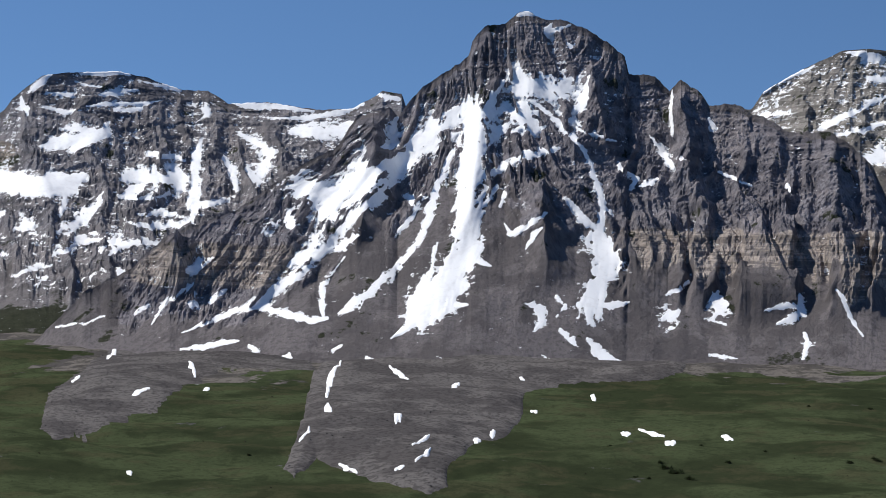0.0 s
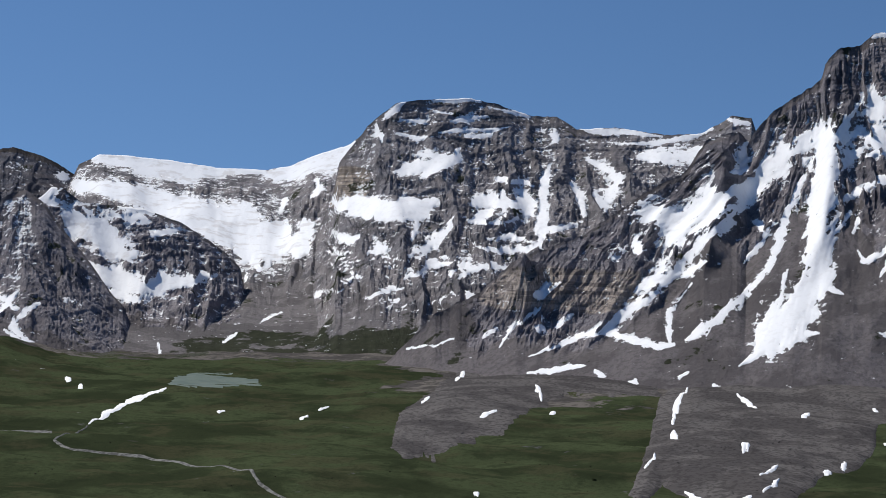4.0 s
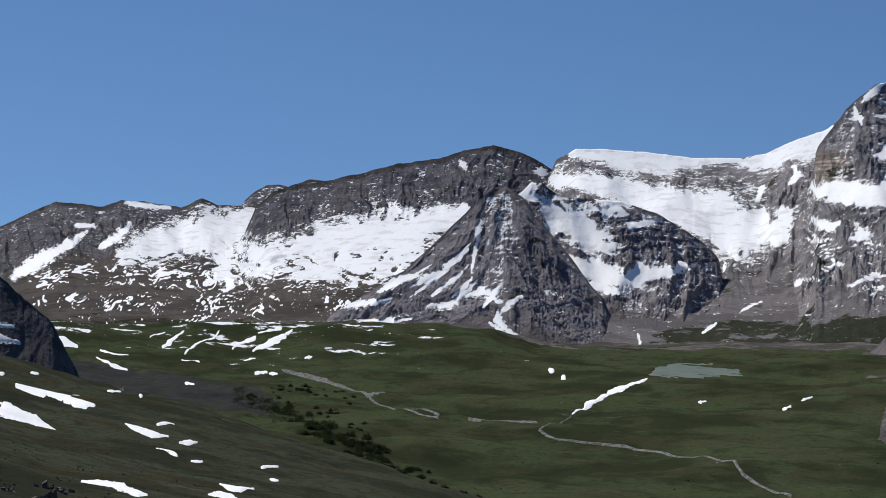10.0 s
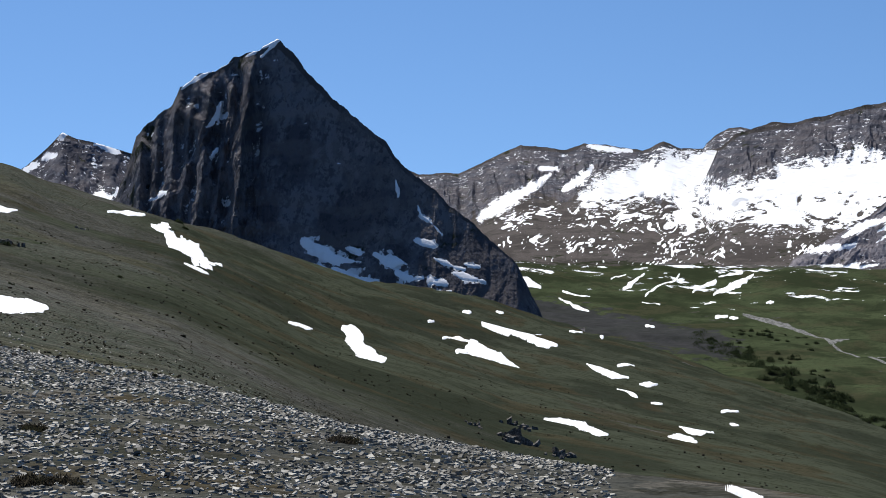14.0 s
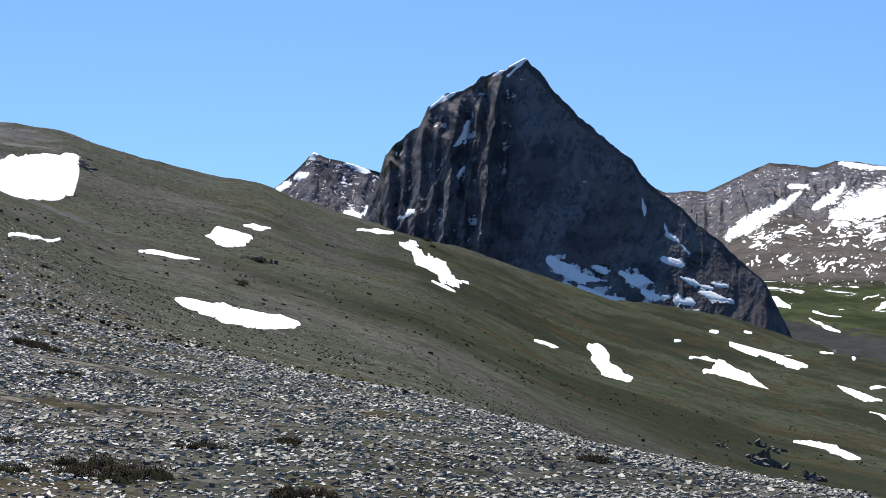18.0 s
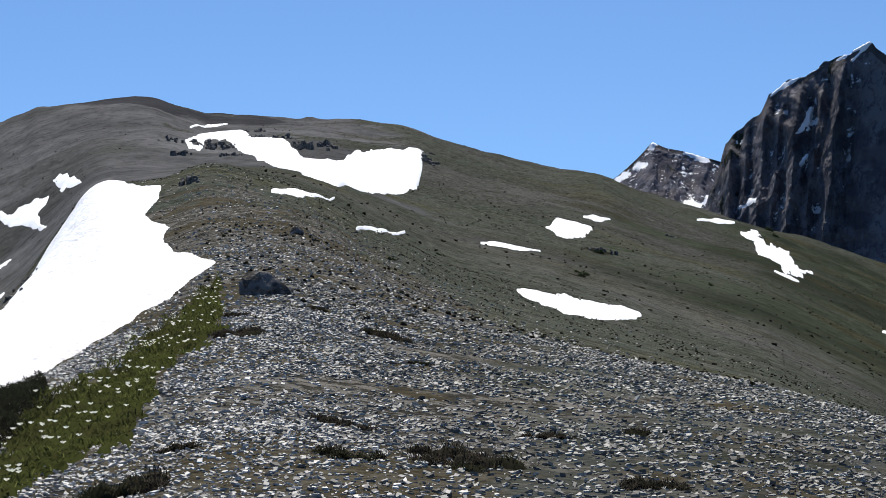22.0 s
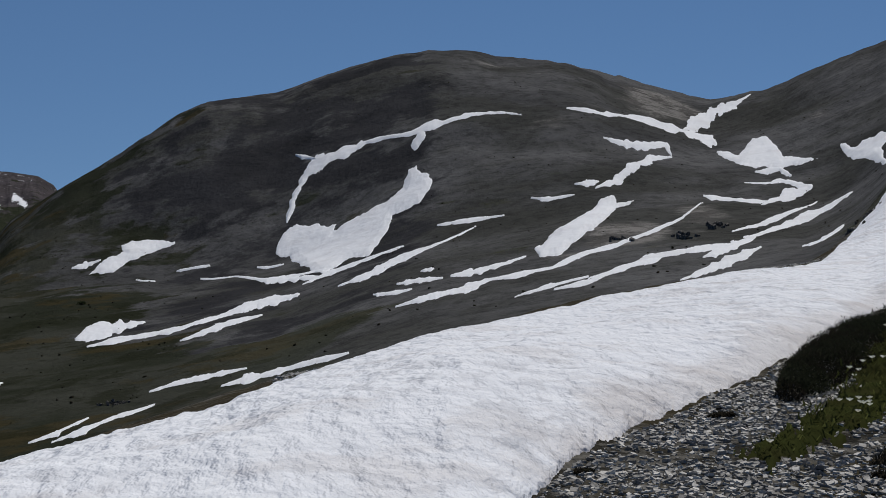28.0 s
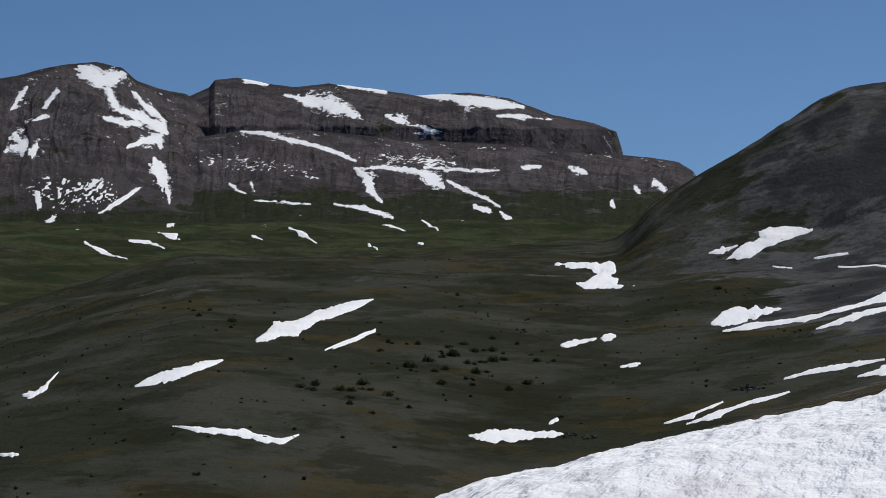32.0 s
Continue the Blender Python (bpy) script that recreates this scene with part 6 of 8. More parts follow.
snow_on("pyramid_mountain", "snow_patch", 0.6, [(42.74, -53, 1.6), (42.37, -57, 3.7), (41.92, -56, 1.0)])
snow_on("pyramid_mountain", "snow_patch", 0.6, [(41.55, -44, 0.6), (41.00, -49, 2.1), (40.55, -51, 0.8)])
snow_on("pyramid_mountain", "snow_patch", 0.6, [(40.91, -53, 1.0), (40.46, -55, 2.9), (39.91, -58, 1.0)])
snow_on("pyramid_mountain", "snow_patch", 0.6, [(41.65, -58, 2.1), (41.19, -59, 1.6)])
snow_on("pyramid_mountain", "snow_patch", 0.6, [(41.38, -72, 1.0), (40.83, -71, 3.2), (40.01, -72, 1.3)])
snow_on("pyramid_mountain", "snow_patch", 0.7, [(42.47, -68, 0.6), (41.56, -65, 1.6), (41.01, -64, 0.8)])
snow_on("pyramid_mountain", "snow_patch", 0.7, [(40.55, -48, 1.3), (40.09, -49, 1.6)])
snow_on("little_peak", "snow_cap", 0.6, [(53.33, 93, 3.8), (53.24, 99, 3.8)])
snow_on("little_peak", "snow_patch", 0.6, [(53.90, 56, 1.9), (53.63, 61, 5.2), (53.45, 63, 1.5)])
snow_on("little_peak", "snow_patch", 0.5, [(52.66, -20, 2.1), (52.13, -15, 7.1), (51.69, -3, 5.7), (51.51, 3, 1.8)])
snow_on("little_peak", "snow_patch", 0.6, [(54.43, 36, 3.0), (54.16, 46, 3.0)])
snow_on("little_peak", "snow_patch", 0.7, [(52.21, 82, 2.3), (51.60, 66, 3.0)])
snow_on("little_peak", "snow_patch", 0.7, [(52.92, -12, 3.5), (52.57, -17, 3.5)])
snow_on("brown_peak", "snow_field", 0.4, [(118.60, 82, 2.2), (118.34, 71, 10.2), (117.90, 57, 10.2), (117.47, 64, 10.3), (117.29, 75, 2.2)])
snow_on("brown_peak", "snow_field", 0.6, [(117.73, 42, 3.6), (117.47, 18, 6.3), (117.03, 4, 5.6), (116.59, -5, 7.1), (116.15, -19, 8.5), (115.88, -28, 2.1)])
snow_on("brown_peak", "snow_gully", 0.7, [(117.82, -5, 2.7), (117.29, -9, 5.5), (116.76, -16, 2.8)])
snow_on("brown_peak", "snow_gully", 0.7, [(116.94, 39, 1.5), (116.50, 15, 4.4), (115.97, -9, 1.8)])
snow_on("brown_peak", "snow_gully", 0.5, [(117.12, -50, 1.6), (116.59, -41, 5.5), (116.15, -37, 6.2), (116.06, -51, 2.0)])
snow_on("brown_peak", "snow_gully", 0.5, [(116.29, -67, 3.3), (116.18, -80, 8.4), (116.00, -96, 7.7), (115.83, -112, 6.2), (115.79, -126, 1.8)])
snow_on("brown_peak", "snow_field", 0.8, [(120.86, -56, 4.4), (120.43, -45, 9.2), (120.09, -53, 7.8), (120.60, -32, 2.6)])
snow_on("brown_peak", "snow_gully", 0.8, [(120.68, 7, 1.7), (120.42, 25, 4.2), (120.20, 44, 1.4)])
snow_on("brown_peak", "snow_gully", 0.8, [(119.65, 12, 2.1), (119.30, 40, 2.8)])
snow_on("brown_peak", "snow_gully", 0.7, [(118.27, -101, 3.0), (117.95, -93, 3.7)])
snow_on("brown_peak", "snow_gully", 0.7, [(118.00, -134, 1.2), (117.48, -124, 3.0), (117.03, -114, 3.0), (116.68, -105, 1.2)])
snow_on("brown_peak", "snow_gully", 0.8, [(119.92, -109, 3.6), (119.84, -125, 2.9)])
snow_on("brown_peak", "snow_gully", 0.8, [(119.58, -146, 3.4), (119.41, -138, 2.3)])
snow_on("brown_peak", "broken_snow", 1.8, [(119.32, -116, 14.2), (117.56, -112, 14.3), (120.18, -102, 14.5)])
snow_on("brown_peak", "snow_gully", 0.8, [(120.25, -11, 2.0), (119.56, -2, 2.0)])
snow_on("table_mountain", "snow_field", 0.6, [(112.12, 41, 2.4), (111.49, 32, 7.2), (110.77, 28, 9.5), (110.22, 15, 7.1), (109.68, -3, 3.9), (109.28, -13, 1.2)])
snow_on("table_mountain", "snow_field", 0.8, [(108.86, 5, 3.2), (108.41, -8, 6.2), (107.77, -15, 5.4), (106.95, -25, 2.3)])
snow_on("table_mountain", "snow_field", 0.6, [(107.96, 47, 1.2), (107.14, 43, 4.1), (106.23, 34, 7.3), (105.33, 29, 6.5), (104.51, 25, 2.1)])
snow_on("table_mountain", "snow_ledge", 0.8, [(105.32, 7, 1.2), (104.41, 6, 2.4), (103.60, 0, 1.2)])
snow_on("table_mountain", "snow_ledge", 0.8, [(113.38, 71, 2.5), (112.75, 65, 2.5)])
snow_on("table_mountain", "snow_ledge", 0.8, [(110.41, 65, 2.5), (108.96, 53, 2.5)])
snow_on("lower_terrace", "snow_gully", 0.5, [(113.56, -24, 1.1), (112.75, -29, 2.9), (111.85, -40, 2.8), (111.12, -49, 2.8), (110.40, -59, 2.8), (109.85, -70, 1.7)])
snow_on("lower_terrace", "snow_field", 0.5, [(109.85, -82, 2.7), (109.48, -93, 7.9), (109.39, -109, 4.5), (109.02, -125, 1.6)])
snow_on("lower_terrace", "snow_field", 0.6, [(109.67, -80, 1.3), (108.76, -81, 2.7), (107.85, -86, 4.1), (107.30, -99, 6.7), (107.02, -106, 2.0)])
snow_on("lower_terrace", "snow_gully", 0.5, [(106.93, -97, 1.3), (106.38, -110, 2.6), (105.65, -121, 2.6), (105.19, -131, 1.2)])
snow_on("lower_terrace", "snow_gully", 0.5, [(105.19, -136, 1.2), (104.91, -144, 3.6), (104.63, -154, 4.1), (104.58, -161, 1.2)])
snow_on("lower_terrace", "snow_gully", 0.7, [(106.01, -130, 2.5), (105.55, -135, 3.1)])
snow_on("lower_terrace", "snow_ledge", 0.6, [(107.67, -81, 1.0), (106.21, -85, 2.1), (105.21, -84, 1.0)])
snow_on("lower_terrace", "snow_ledge", 0.7, [(104.48, -80, 2.1), (103.94, -80, 2.1)])
snow_on("lower_terrace", "snow_field", 0.6, [(102.97, -81, 1.8), (102.67, -86, 4.3), (102.43, -90, 1.4)])
snow_on("lower_terrace", "snow_gully", 0.6, [(100.26, -103, 2.8), (99.95, -114, 2.8)])
snow_on("lower_terrace", "snow_gully", 0.6, [(100.85, -111, 2.7), (100.72, -115, 2.0)])
snow_on("lower_terrace", "snow_gully", 0.6, [(101.62, -126, 2.6), (101.54, -131, 1.9)])
snow_on("lower_terrace", "broken_snow", 1.6, [(115.08, -71, 11.2), (113.65, -75, 12.9), (112.20, -82, 11.1), (111.12, -93, 9.3)])
snow_on("lower_terrace", "broken_snow", 1.8, [(109.67, -66, 8.3), (108.21, -70, 9.9), (106.76, -75, 10.0)])
snow_on("lower_terrace", "snow_ledge", 0.7, [(113.10, -122, 0.9), (112.20, -123, 2.4), (111.29, -127, 1.2)])
snow_on("lower_terrace", "snow_ledge", 0.7, [(110.57, -127, 0.9), (109.47, -132, 2.4), (108.65, -142, 1.2)])
snow_on("lower_terrace", "snow_gully", 0.7, [(113.91, -102, 1.3), (113.64, -110, 2.5), (113.37, -114, 0.9)])
snow_on("lower_terrace", "snow_gully", 0.7, [(113.19, -100, 2.5), (113.10, -111, 2.5)])
snow_on("ice_dome", "snow_gully", 0.5, [(18.82, -116, 1.3), (18.64, -102, 2.6), (18.43, -87, 1.0)])
snow_on("ice_dome", "snow_gully", 0.5, [(17.02, -116, 1.0), (16.66, -108, 1.9), (16.30, -102, 1.0)])
snow_on("ice_dome", "snow_gully", 0.5, [(22.05, -116, 0.9), (22.03, -126, 2.5), (22.01, -134, 1.2)])
snow_on("ice_dome", "snow_gully", 0.5, [(24.64, -125, 1.0), (24.28, -114, 2.6), (23.73, -100, 1.4)])
snow_on("ice_dome", "snow_gully", 0.6, [(18.18, -139, 1.2), (17.91, -133, 2.5), (17.73, -129, 0.9)])
snow_on("ice_dome", "snow_gully", 0.5, [(20.81, -124, 0.9), (20.54, -115, 2.5), (20.27, -106, 1.0)])
snow_on("ice_dome", "snow_gully", 0.5, [(19.55, -87, 1.0), (19.19, -77, 2.7), (18.65, -66, 1.0)])
snow_on("dark_spur", "snow_streak", 0.5, [(26.83, -84, 1.2), (26.11, -60, 3.1), (25.66, -42, 0.9)])
snow_on("dark_spur", "snow_streak", 0.5, [(26.10, -95, 1.2), (25.65, -75, 3.1), (25.38, -59, 0.9)])
snow_on("dark_spur", "snow_streak", 0.5, [(27.55, -86, 0.9), (26.83, -64, 2.5), (26.29, -48, 1.0)])
snow_on("dark_spur", "snow_streak", 0.5, [(25.19, -97, 1.2), (24.83, -81, 3.1), (24.61, -70, 0.9)])
snow_on("dark_spur", "snow_streak", 0.5, [(28.28, -74, 1.0), (27.56, -61, 2.5), (26.84, -39, 1.0)])
snow_on("dark_spur", "snow_streak", 0.6, [(26.11, -35, 1.0), (25.75, -17, 1.9), (25.49, -2, 0.6)])
snow_on("dark_spur", "snow_streak", 0.6, [(25.00, -119, 0.9), (24.73, -127, 2.3), (24.18, -138, 0.9)])
snow_on("banded_mountain", "snow_gully", 0.6, [(12.41, -48, 1.3), (11.88, -36, 3.9), (11.36, -19, 1.6)])
snow_on("banded_mountain", "snow_gully", 0.6, [(13.63, -77, 1.3), (13.11, -64, 3.1), (12.40, -60, 1.3)])
snow_on("banded_mountain", "snow_gully", 0.6, [(15.59, -87, 1.4), (15.06, -72, 3.3), (14.35, -62, 1.3)])
snow_on("banded_mountain", "snow_gully", 0.6, [(11.72, -2, 1.7), (11.20, 17, 5.4), (10.85, 40, 2.1)])
snow_on("banded_mountain", "snow_field", 0.6, [(10.66, -43, 1.9), (10.15, -30, 5.2), (9.63, -22, 2.0)])
snow_on("banded_mountain", "snow_field", 0.6, [(10.33, 45, 2.8), (9.90, 55, 7.1), (9.55, 65, 2.8)])
snow_on("banded_mountain", "snow_field", 0.6, [(8.08, 27, 2.1), (7.36, 37, 5.6), (6.64, 48, 2.1)])
snow_on("banded_mountain", "snow_field", 0.6, [(9.70, 16, 2.0), (8.98, 21, 4.1), (8.25, 12, 1.7)])
snow_on("main_mountain", "snow_gully", 0.6, [(1.18, 90, 1.7), (0.46, 103, 5.5), (-0.09, 117, 2.2)])
snow_on("main_mountain", "snow_gully", 0.6, [(3.36, 22, 2.1), (2.63, 40, 5.3), (1.91, 59, 2.2)])
snow_on("main_mountain", "snow_gully", 0.6, [(1.53, -14, 1.0), (1.08, 8, 3.1), (0.72, 29, 1.3)])
snow_on("main_mountain", "snow_gully", 0.6, [(-2.18, 124, 1.4), (-2.63, 131, 4.4), (-3.00, 119, 1.6)])
snow_on("main_mountain", "snow_gully", 0.6, [(-1.36, 102, 1.4), (-1.73, 120, 4.4), (-2.18, 140, 1.7)])
snow_on("main_mountain", "snow_gully", 0.6, [(0.10, 145, 1.7), (0.28, 133, 4.5), (0.55, 113, 1.7)])
snow_on("main_mountain", "snow_gully", 0.7, [(-6.27, 53, 0.8), (-6.62, 57, 2.7), (-6.89, 62, 0.8)])
snow_on("main_mountain", "snow_gully", 0.7, [(-3.63, 151, 1.1), (-4.08, 139, 3.3), (-4.45, 132, 1.1)])

lay_snow()
for key, form in FORMS.items():
    tawny = np.zeros(form["R"].shape)
    for b0, b1, z0, z1 in TAWNY.get(key, ()):
        tawny = np.maximum(tawny, smooth(form["B"], b0 - 0.6, b0 + 0.6) * (1 - smooth(form["B"], b1 - 0.6, b1 + 0.6)) * smooth(form["Z"], z0 - 14, z0 + 14) * (1 - smooth(form["Z"], z1 - 14, z1 + 14)))
    turf = np.zeros(form["R"].shape)
    for b0, b1, z0, z1 in TURF_BEDS.get(key, ()):
        turf = np.maximum(turf, smooth(form["B"], b0 - 0.8, b0 + 0.8) * (1 - smooth(form["B"], b1 - 0.8, b1 + 0.8)) * smooth(form["Z"], z0 - 8, z0 + 8) * (1 - smooth(form["Z"], z1 - 18, z1 + 18)))
    dust = form["dust"] - 0.16 * form["cover"] + (0.28 * form["hollow"] + 0.22 * form["trough"]) * (1 - 0.6 * form["cover"]) + 0.55 * form["shelf"]
    mesh = mesh_from("rock_face", form["P"], quads(*form["R"].shape), ROCKS[LOOKS[key][0]], False, dict(cover=form["cover"], dust=dust, tawny=tawny, turf=turf))
    part("rock_face", mesh, PEAKS[key])

# ---- snow patches on the ground ----
snow_patch(0.6, 0.147, [(-3.06, 1456, 1.57), (-2.87, 1457, 1.18)])
snow_patch(0.7, 0.143, [(-5.78, 1325, 1.43), (-6.05, 1322, 1.43)])
snow_patch(0.6, 0.177, [(-6.32, 1345, 0.58), (-6.77, 1323, 2.50), (-7.13, 1311, 0.71)])
snow_patch(0.6, 0.096, [(-7.19, 1213, 1.31), (-7.49, 1216, 1.31)])
snow_patch(0.6, 0.226, [(-8.98, 1290, 2.09), (-9.30, 1276, 1.38)])
snow_patch(0.7, 0.058, [(-4.83, 1632, 2.21), (-4.92, 1592, 1.72)])
snow_patch(0.7, 0.104, [(10.06, 1082, 0.88), (9.93, 1084, 0.88)])
snow_patch(0.6, 0.109, [(22.36, 1494, 0.48), (21.91, 1557, 2.10), (21.47, 1634, 2.65), (21.03, 1717, 2.79), (20.50, 1777, 2.88), (19.96, 1845, 0.80)])
snow_patch(0.7, 0.097, [(23.09, 1954, 2.12), (22.97, 1944, 2.11)])
snow_patch(0.7, 0.049, [(22.68, 1876, 2.03), (22.60, 1876, 2.03)])
snow_patch(0.7, 0.210, [(18.32, 1628, 1.32), (18.10, 1634, 0.88)])
snow_patch(0.7, 0.081, [(15.68, 1577, 1.28), (15.45, 1609, 0.87)])
snow_patch(0.7, 0.197, [(15.11, 1637, 1.33), (14.78, 1656, 1.34)])
snow_patch(0.7, 0.110, [(32.61, 2095, 1.0), (32.21, 2150, 2.74), (31.76, 2196, 2.79), (31.34, 2279, 1.09)])
snow_patch(0.7, 0.110, [(35.46, 2110, 1.01), (35.17, 2151, 2.05), (34.8, 2238, 1.07)])
snow_patch(0.7, 0.110, [(33.25, 2102, 1.0), (32.91, 2184, 2.08), (32.54, 2205, 1.05)])
snow_patch(0.7, 0.110, [(32.43, 2236, 0.71), (32.07, 2267, 1.44), (31.7, 2290, 0.73)])
snow_patch(0.7, 0.110, [(32.89, 2009, 0.96), (32.54, 2022, 0.96)])
snow_patch(0.7, 0.110, [(32.54, 1880, 1.49), (32.17, 1883, 1.2)])
snow_patch(0.7, 0.110, [(32.1, 1873, 1.19), (31.84, 1874, 1.19)])
snow_patch(0.7, 0.110, [(35.86, 2176, 0.69), (35.39, 2228, 1.06)])
snow_patch(0.7, 0.110, [(34.77, 2056, 0.65), (34.22, 2146, 1.02), (33.67, 2250, 0.72)])
snow_patch(0.7, 0.110, [(37.53, 2012, 0.64), (37.1, 1933, 1.54), (36.59, 1909, 0.91)])
snow_patch(0.7, 0.110, [(37.41, 2073, 0.66), (36.95, 2050, 1.3), (36.55, 2042, 0.65)])
snow_patch(0.7, 0.110, [(39.13, 2128, 1.02), (38.59, 2106, 2.01), (38.13, 2089, 1.0)])
snow_patch(0.7, 0.110, [(34.86, 2016, 0.96), (34.31, 1964, 0.94)])
snow_patch(0.7, 0.110, [(30.94, 2026, 0.97), (30.72, 2030, 0.97)])
snow_patch(0.7, 0.06, [(37.20, 636, 0.52), (36.80, 653, 0.53)])
snow_patch(0.7, 0.087, [(34.77, 1654, 1.34), (34.50, 1642, 1.33)])
snow_patch(0.7, 0.06, [(36.21, 635, 0.52), (36.13, 635, 0.52)])
snow_patch(0.5, 0.034, [(40.02, 479, 0.16), (39.56, 479, 0.65), (38.84, 481, 0.78), (38.11, 462, 0.62), (37.60, 454, 0.15)])
snow_patch(0.5, 0.085, [(41.30, 401, 0.13), (40.84, 415, 0.56), (40.44, 416, 0.18)])
snow_patch(0.5, 0.057, [(40.84, 366, 0.32), (40.30, 398, 1.32), (39.93, 394, 1.07), (39.39, 393, 0.64), (38.84, 388, 0.13)])
snow_patch(0.4, 0.069, [(44.49, 324, 0.47), (44.13, 321, 1.55), (44.04, 278, 1.43), (43.67, 273, 1.15), (43.40, 262, 0.79), (43.13, 270, 0.18)])
snow_patch(0.6, 0.035, [(46.25, 271, 0.09), (45.85, 285, 0.39), (45.49, 295, 0.10)])
snow_patch(0.5, 0.138, [(36.67, 420, 0.14), (36.31, 414, 0.78), (35.86, 408, 0.77), (35.32, 408, 0.13)])
snow_patch(0.5, 0.081, [(35.67, 430, 0.35), (35.14, 443, 0.36)])
snow_patch(0.5, 0.160, [(34.96, 402, 0.22), (34.69, 404, 0.66), (34.40, 406, 0.13)])
snow_patch(0.6, 0.041, [(38.04, 235, 0.08), (37.40, 237, 0.38), (36.86, 234, 0.51), (36.32, 226, 0.31), (35.99, 225, 0.07)])
snow_patch(0.6, 0.066, [(34.07, 254, 0.11), (33.62, 259, 0.49), (33.18, 256, 0.19)])
snow_patch(0.6, 0.047, [(33.71, 297, 0.10), (33.27, 288, 0.39), (32.64, 300, 0.13)])
snow_patch(0.6, 0.080, [(32.38, 371, 0.30), (31.85, 384, 0.42)])
snow_patch(0.6, 0.076, [(32.11, 346, 0.28), (31.85, 345, 0.28)])
snow_patch(0.6, 0.050, [(32.47, 13.4, 0.00), (31.94, 12.8, 0.01), (31.32, 12.0, 0.01)])
snow_patch(0.7, 0.058, [(35.68, 379, 0.31), (35.05, 361, 0.29)])
snow_patch(0.7, 0.082, [(34.60, 352, 0.29), (34.24, 356, 0.19)])
snow_patch(0.5, 0.023, [(50.57, 417, 0.14), (50.16, 413, 0.67), (49.80, 375, 1.02), (49.36, 366, 1.22), (48.82, 334, 0.72), (48.37, 368, 0.16)])
snow_patch(0.6, 0.107, [(49.54, 305, 0.10), (49.18, 305, 0.33), (48.79, 304, 0.10)])
snow_patch(0.5, 0.062, [(51.93, 412, 0.13), (51.31, 434, 0.47), (50.77, 442, 0.14)])
snow_patch(0.8, 0.111, [(40.65, 593, 0.48), (40.38, 595, 0.48)])
snow_patch(0.8, 0.072, [(39.56, 612, 0.50), (39.34, 616, 0.50)])
snow_patch(0.8, 0.121, [(41.75, 431, 0.35), (41.57, 434, 0.23)])
snow_patch(0.3, 0.044, [(57.72, 94.1, 0.06), (57.16, 93.6, 0.40), (56.27, 92.8, 0.56), (55.38, 95.8, 0.64), (54.49, 103.3, 0.56), (53.86, 109.7, 0.16)])
snow_patch(0.5, 0.053, [(58.86, 164, 0.05), (58.20, 169, 0.23), (57.49, 170, 0.18), (56.96, 178, 0.04)])
snow_patch(0.35, 0.065, [(56.74, 248, 0.19), (56.25, 252, 1.07), (55.71, 257, 1.24), (55.35, 266, 0.29)])
snow_patch(0.4, 0.058, [(55.53, 301, 0.16), (55.17, 305, 0.49), (54.71, 318, 0.14)])
snow_patch(0.5, 0.078, [(26.51, 389, 0.25), (25.98, 381, 1.38), (25.63, 359, 1.74), (25.37, 321, 1.36), (25.19, 313, 0.38)])
snow_patch(0.5, 0.047, [(62.85, 78.9, 0.03), (62.12, 94.0, 0.13), (61.31, 126.9, 0.05)])
snow_patch(0.5, 0.032, [(65.53, 77.0, 0.03), (64.84, 82.2, 0.13), (64.12, 91.8, 0.10), (63.54, 121.6, 0.03)])
snow_patch(0.6, 0.113, [(68.07, 394, 0.13), (67.53, 421, 0.45), (66.90, 425, 0.09)])
snow_patch(0.45, 0.264, [(91.71, 341, 0.97), (91.54, 352, 0.67), (91.37, 360, 0.57), (91.02, 369, 0.94), (90.42, 372, 1.54), (89.80, 372, 1.07), (89.19, 374, 0.48), (87.96, 367, 0.47), (87.43, 366, 1.40), (86.72, 366, 0.93), (85.65, 370, 0.71), (84.93, 372, 0.59), (84.21, 369, 0.18)], even=True)
snow_patch(0.45, 0.242, [(87.60, 355, 0.56), (87.43, 361, 1.38)], even=True)
snow_patch(0.45, 0.300, [(91.46, 383, 0.37), (90.76, 374, 0.48)], even=True)
snow_patch(0.45, 0.100, [(82.77, 377, 0.24), (81.68, 375, 0.48), (80.59, 395, 0.75), (79.50, 396, 1.01), (78.95, 397, 0.76)], even=True)
snow_patch(0.45, 0.085, [(79.04, 401, 0.64), (78.68, 425, 1.08), (78.05, 453, 1.01), (77.51, 456, 0.87), (76.97, 474, 0.23)], even=True)
snow_patch(0.45, 0.077, [(79.04, 396, 0.50), (78.40, 389, 1.36), (78.03, 367, 0.70)], even=True)
snow_patch(0.45, 0.150, [(81.58, 347, 0.17), (80.94, 345, 0.55), (80.21, 345, 0.77), (79.58, 352, 0.56), (79.39, 337, 0.21)], even=True)
snow_patch(0.45, 0.155, [(79.39, 337, 0.21), (80.03, 332, 0.63), (80.57, 319, 0.81), (81.11, 305, 0.78), (81.80, 294, 0.19)], even=True)
snow_patch(0.45, 0.172, [(82.47, 300, 0.19), (82.02, 299, 0.57), (81.69, 301, 0.19)], even=True)
snow_patch(0.45, 0.180, [(83.86, 294, 0.19), (83.28, 290, 0.37), (82.47, 290, 0.14)], even=True)
snow_patch(0.45, 0.136, [(76.75, 318, 0.30), (76.02, 319, 0.51), (75.65, 311, 0.30)], even=True)
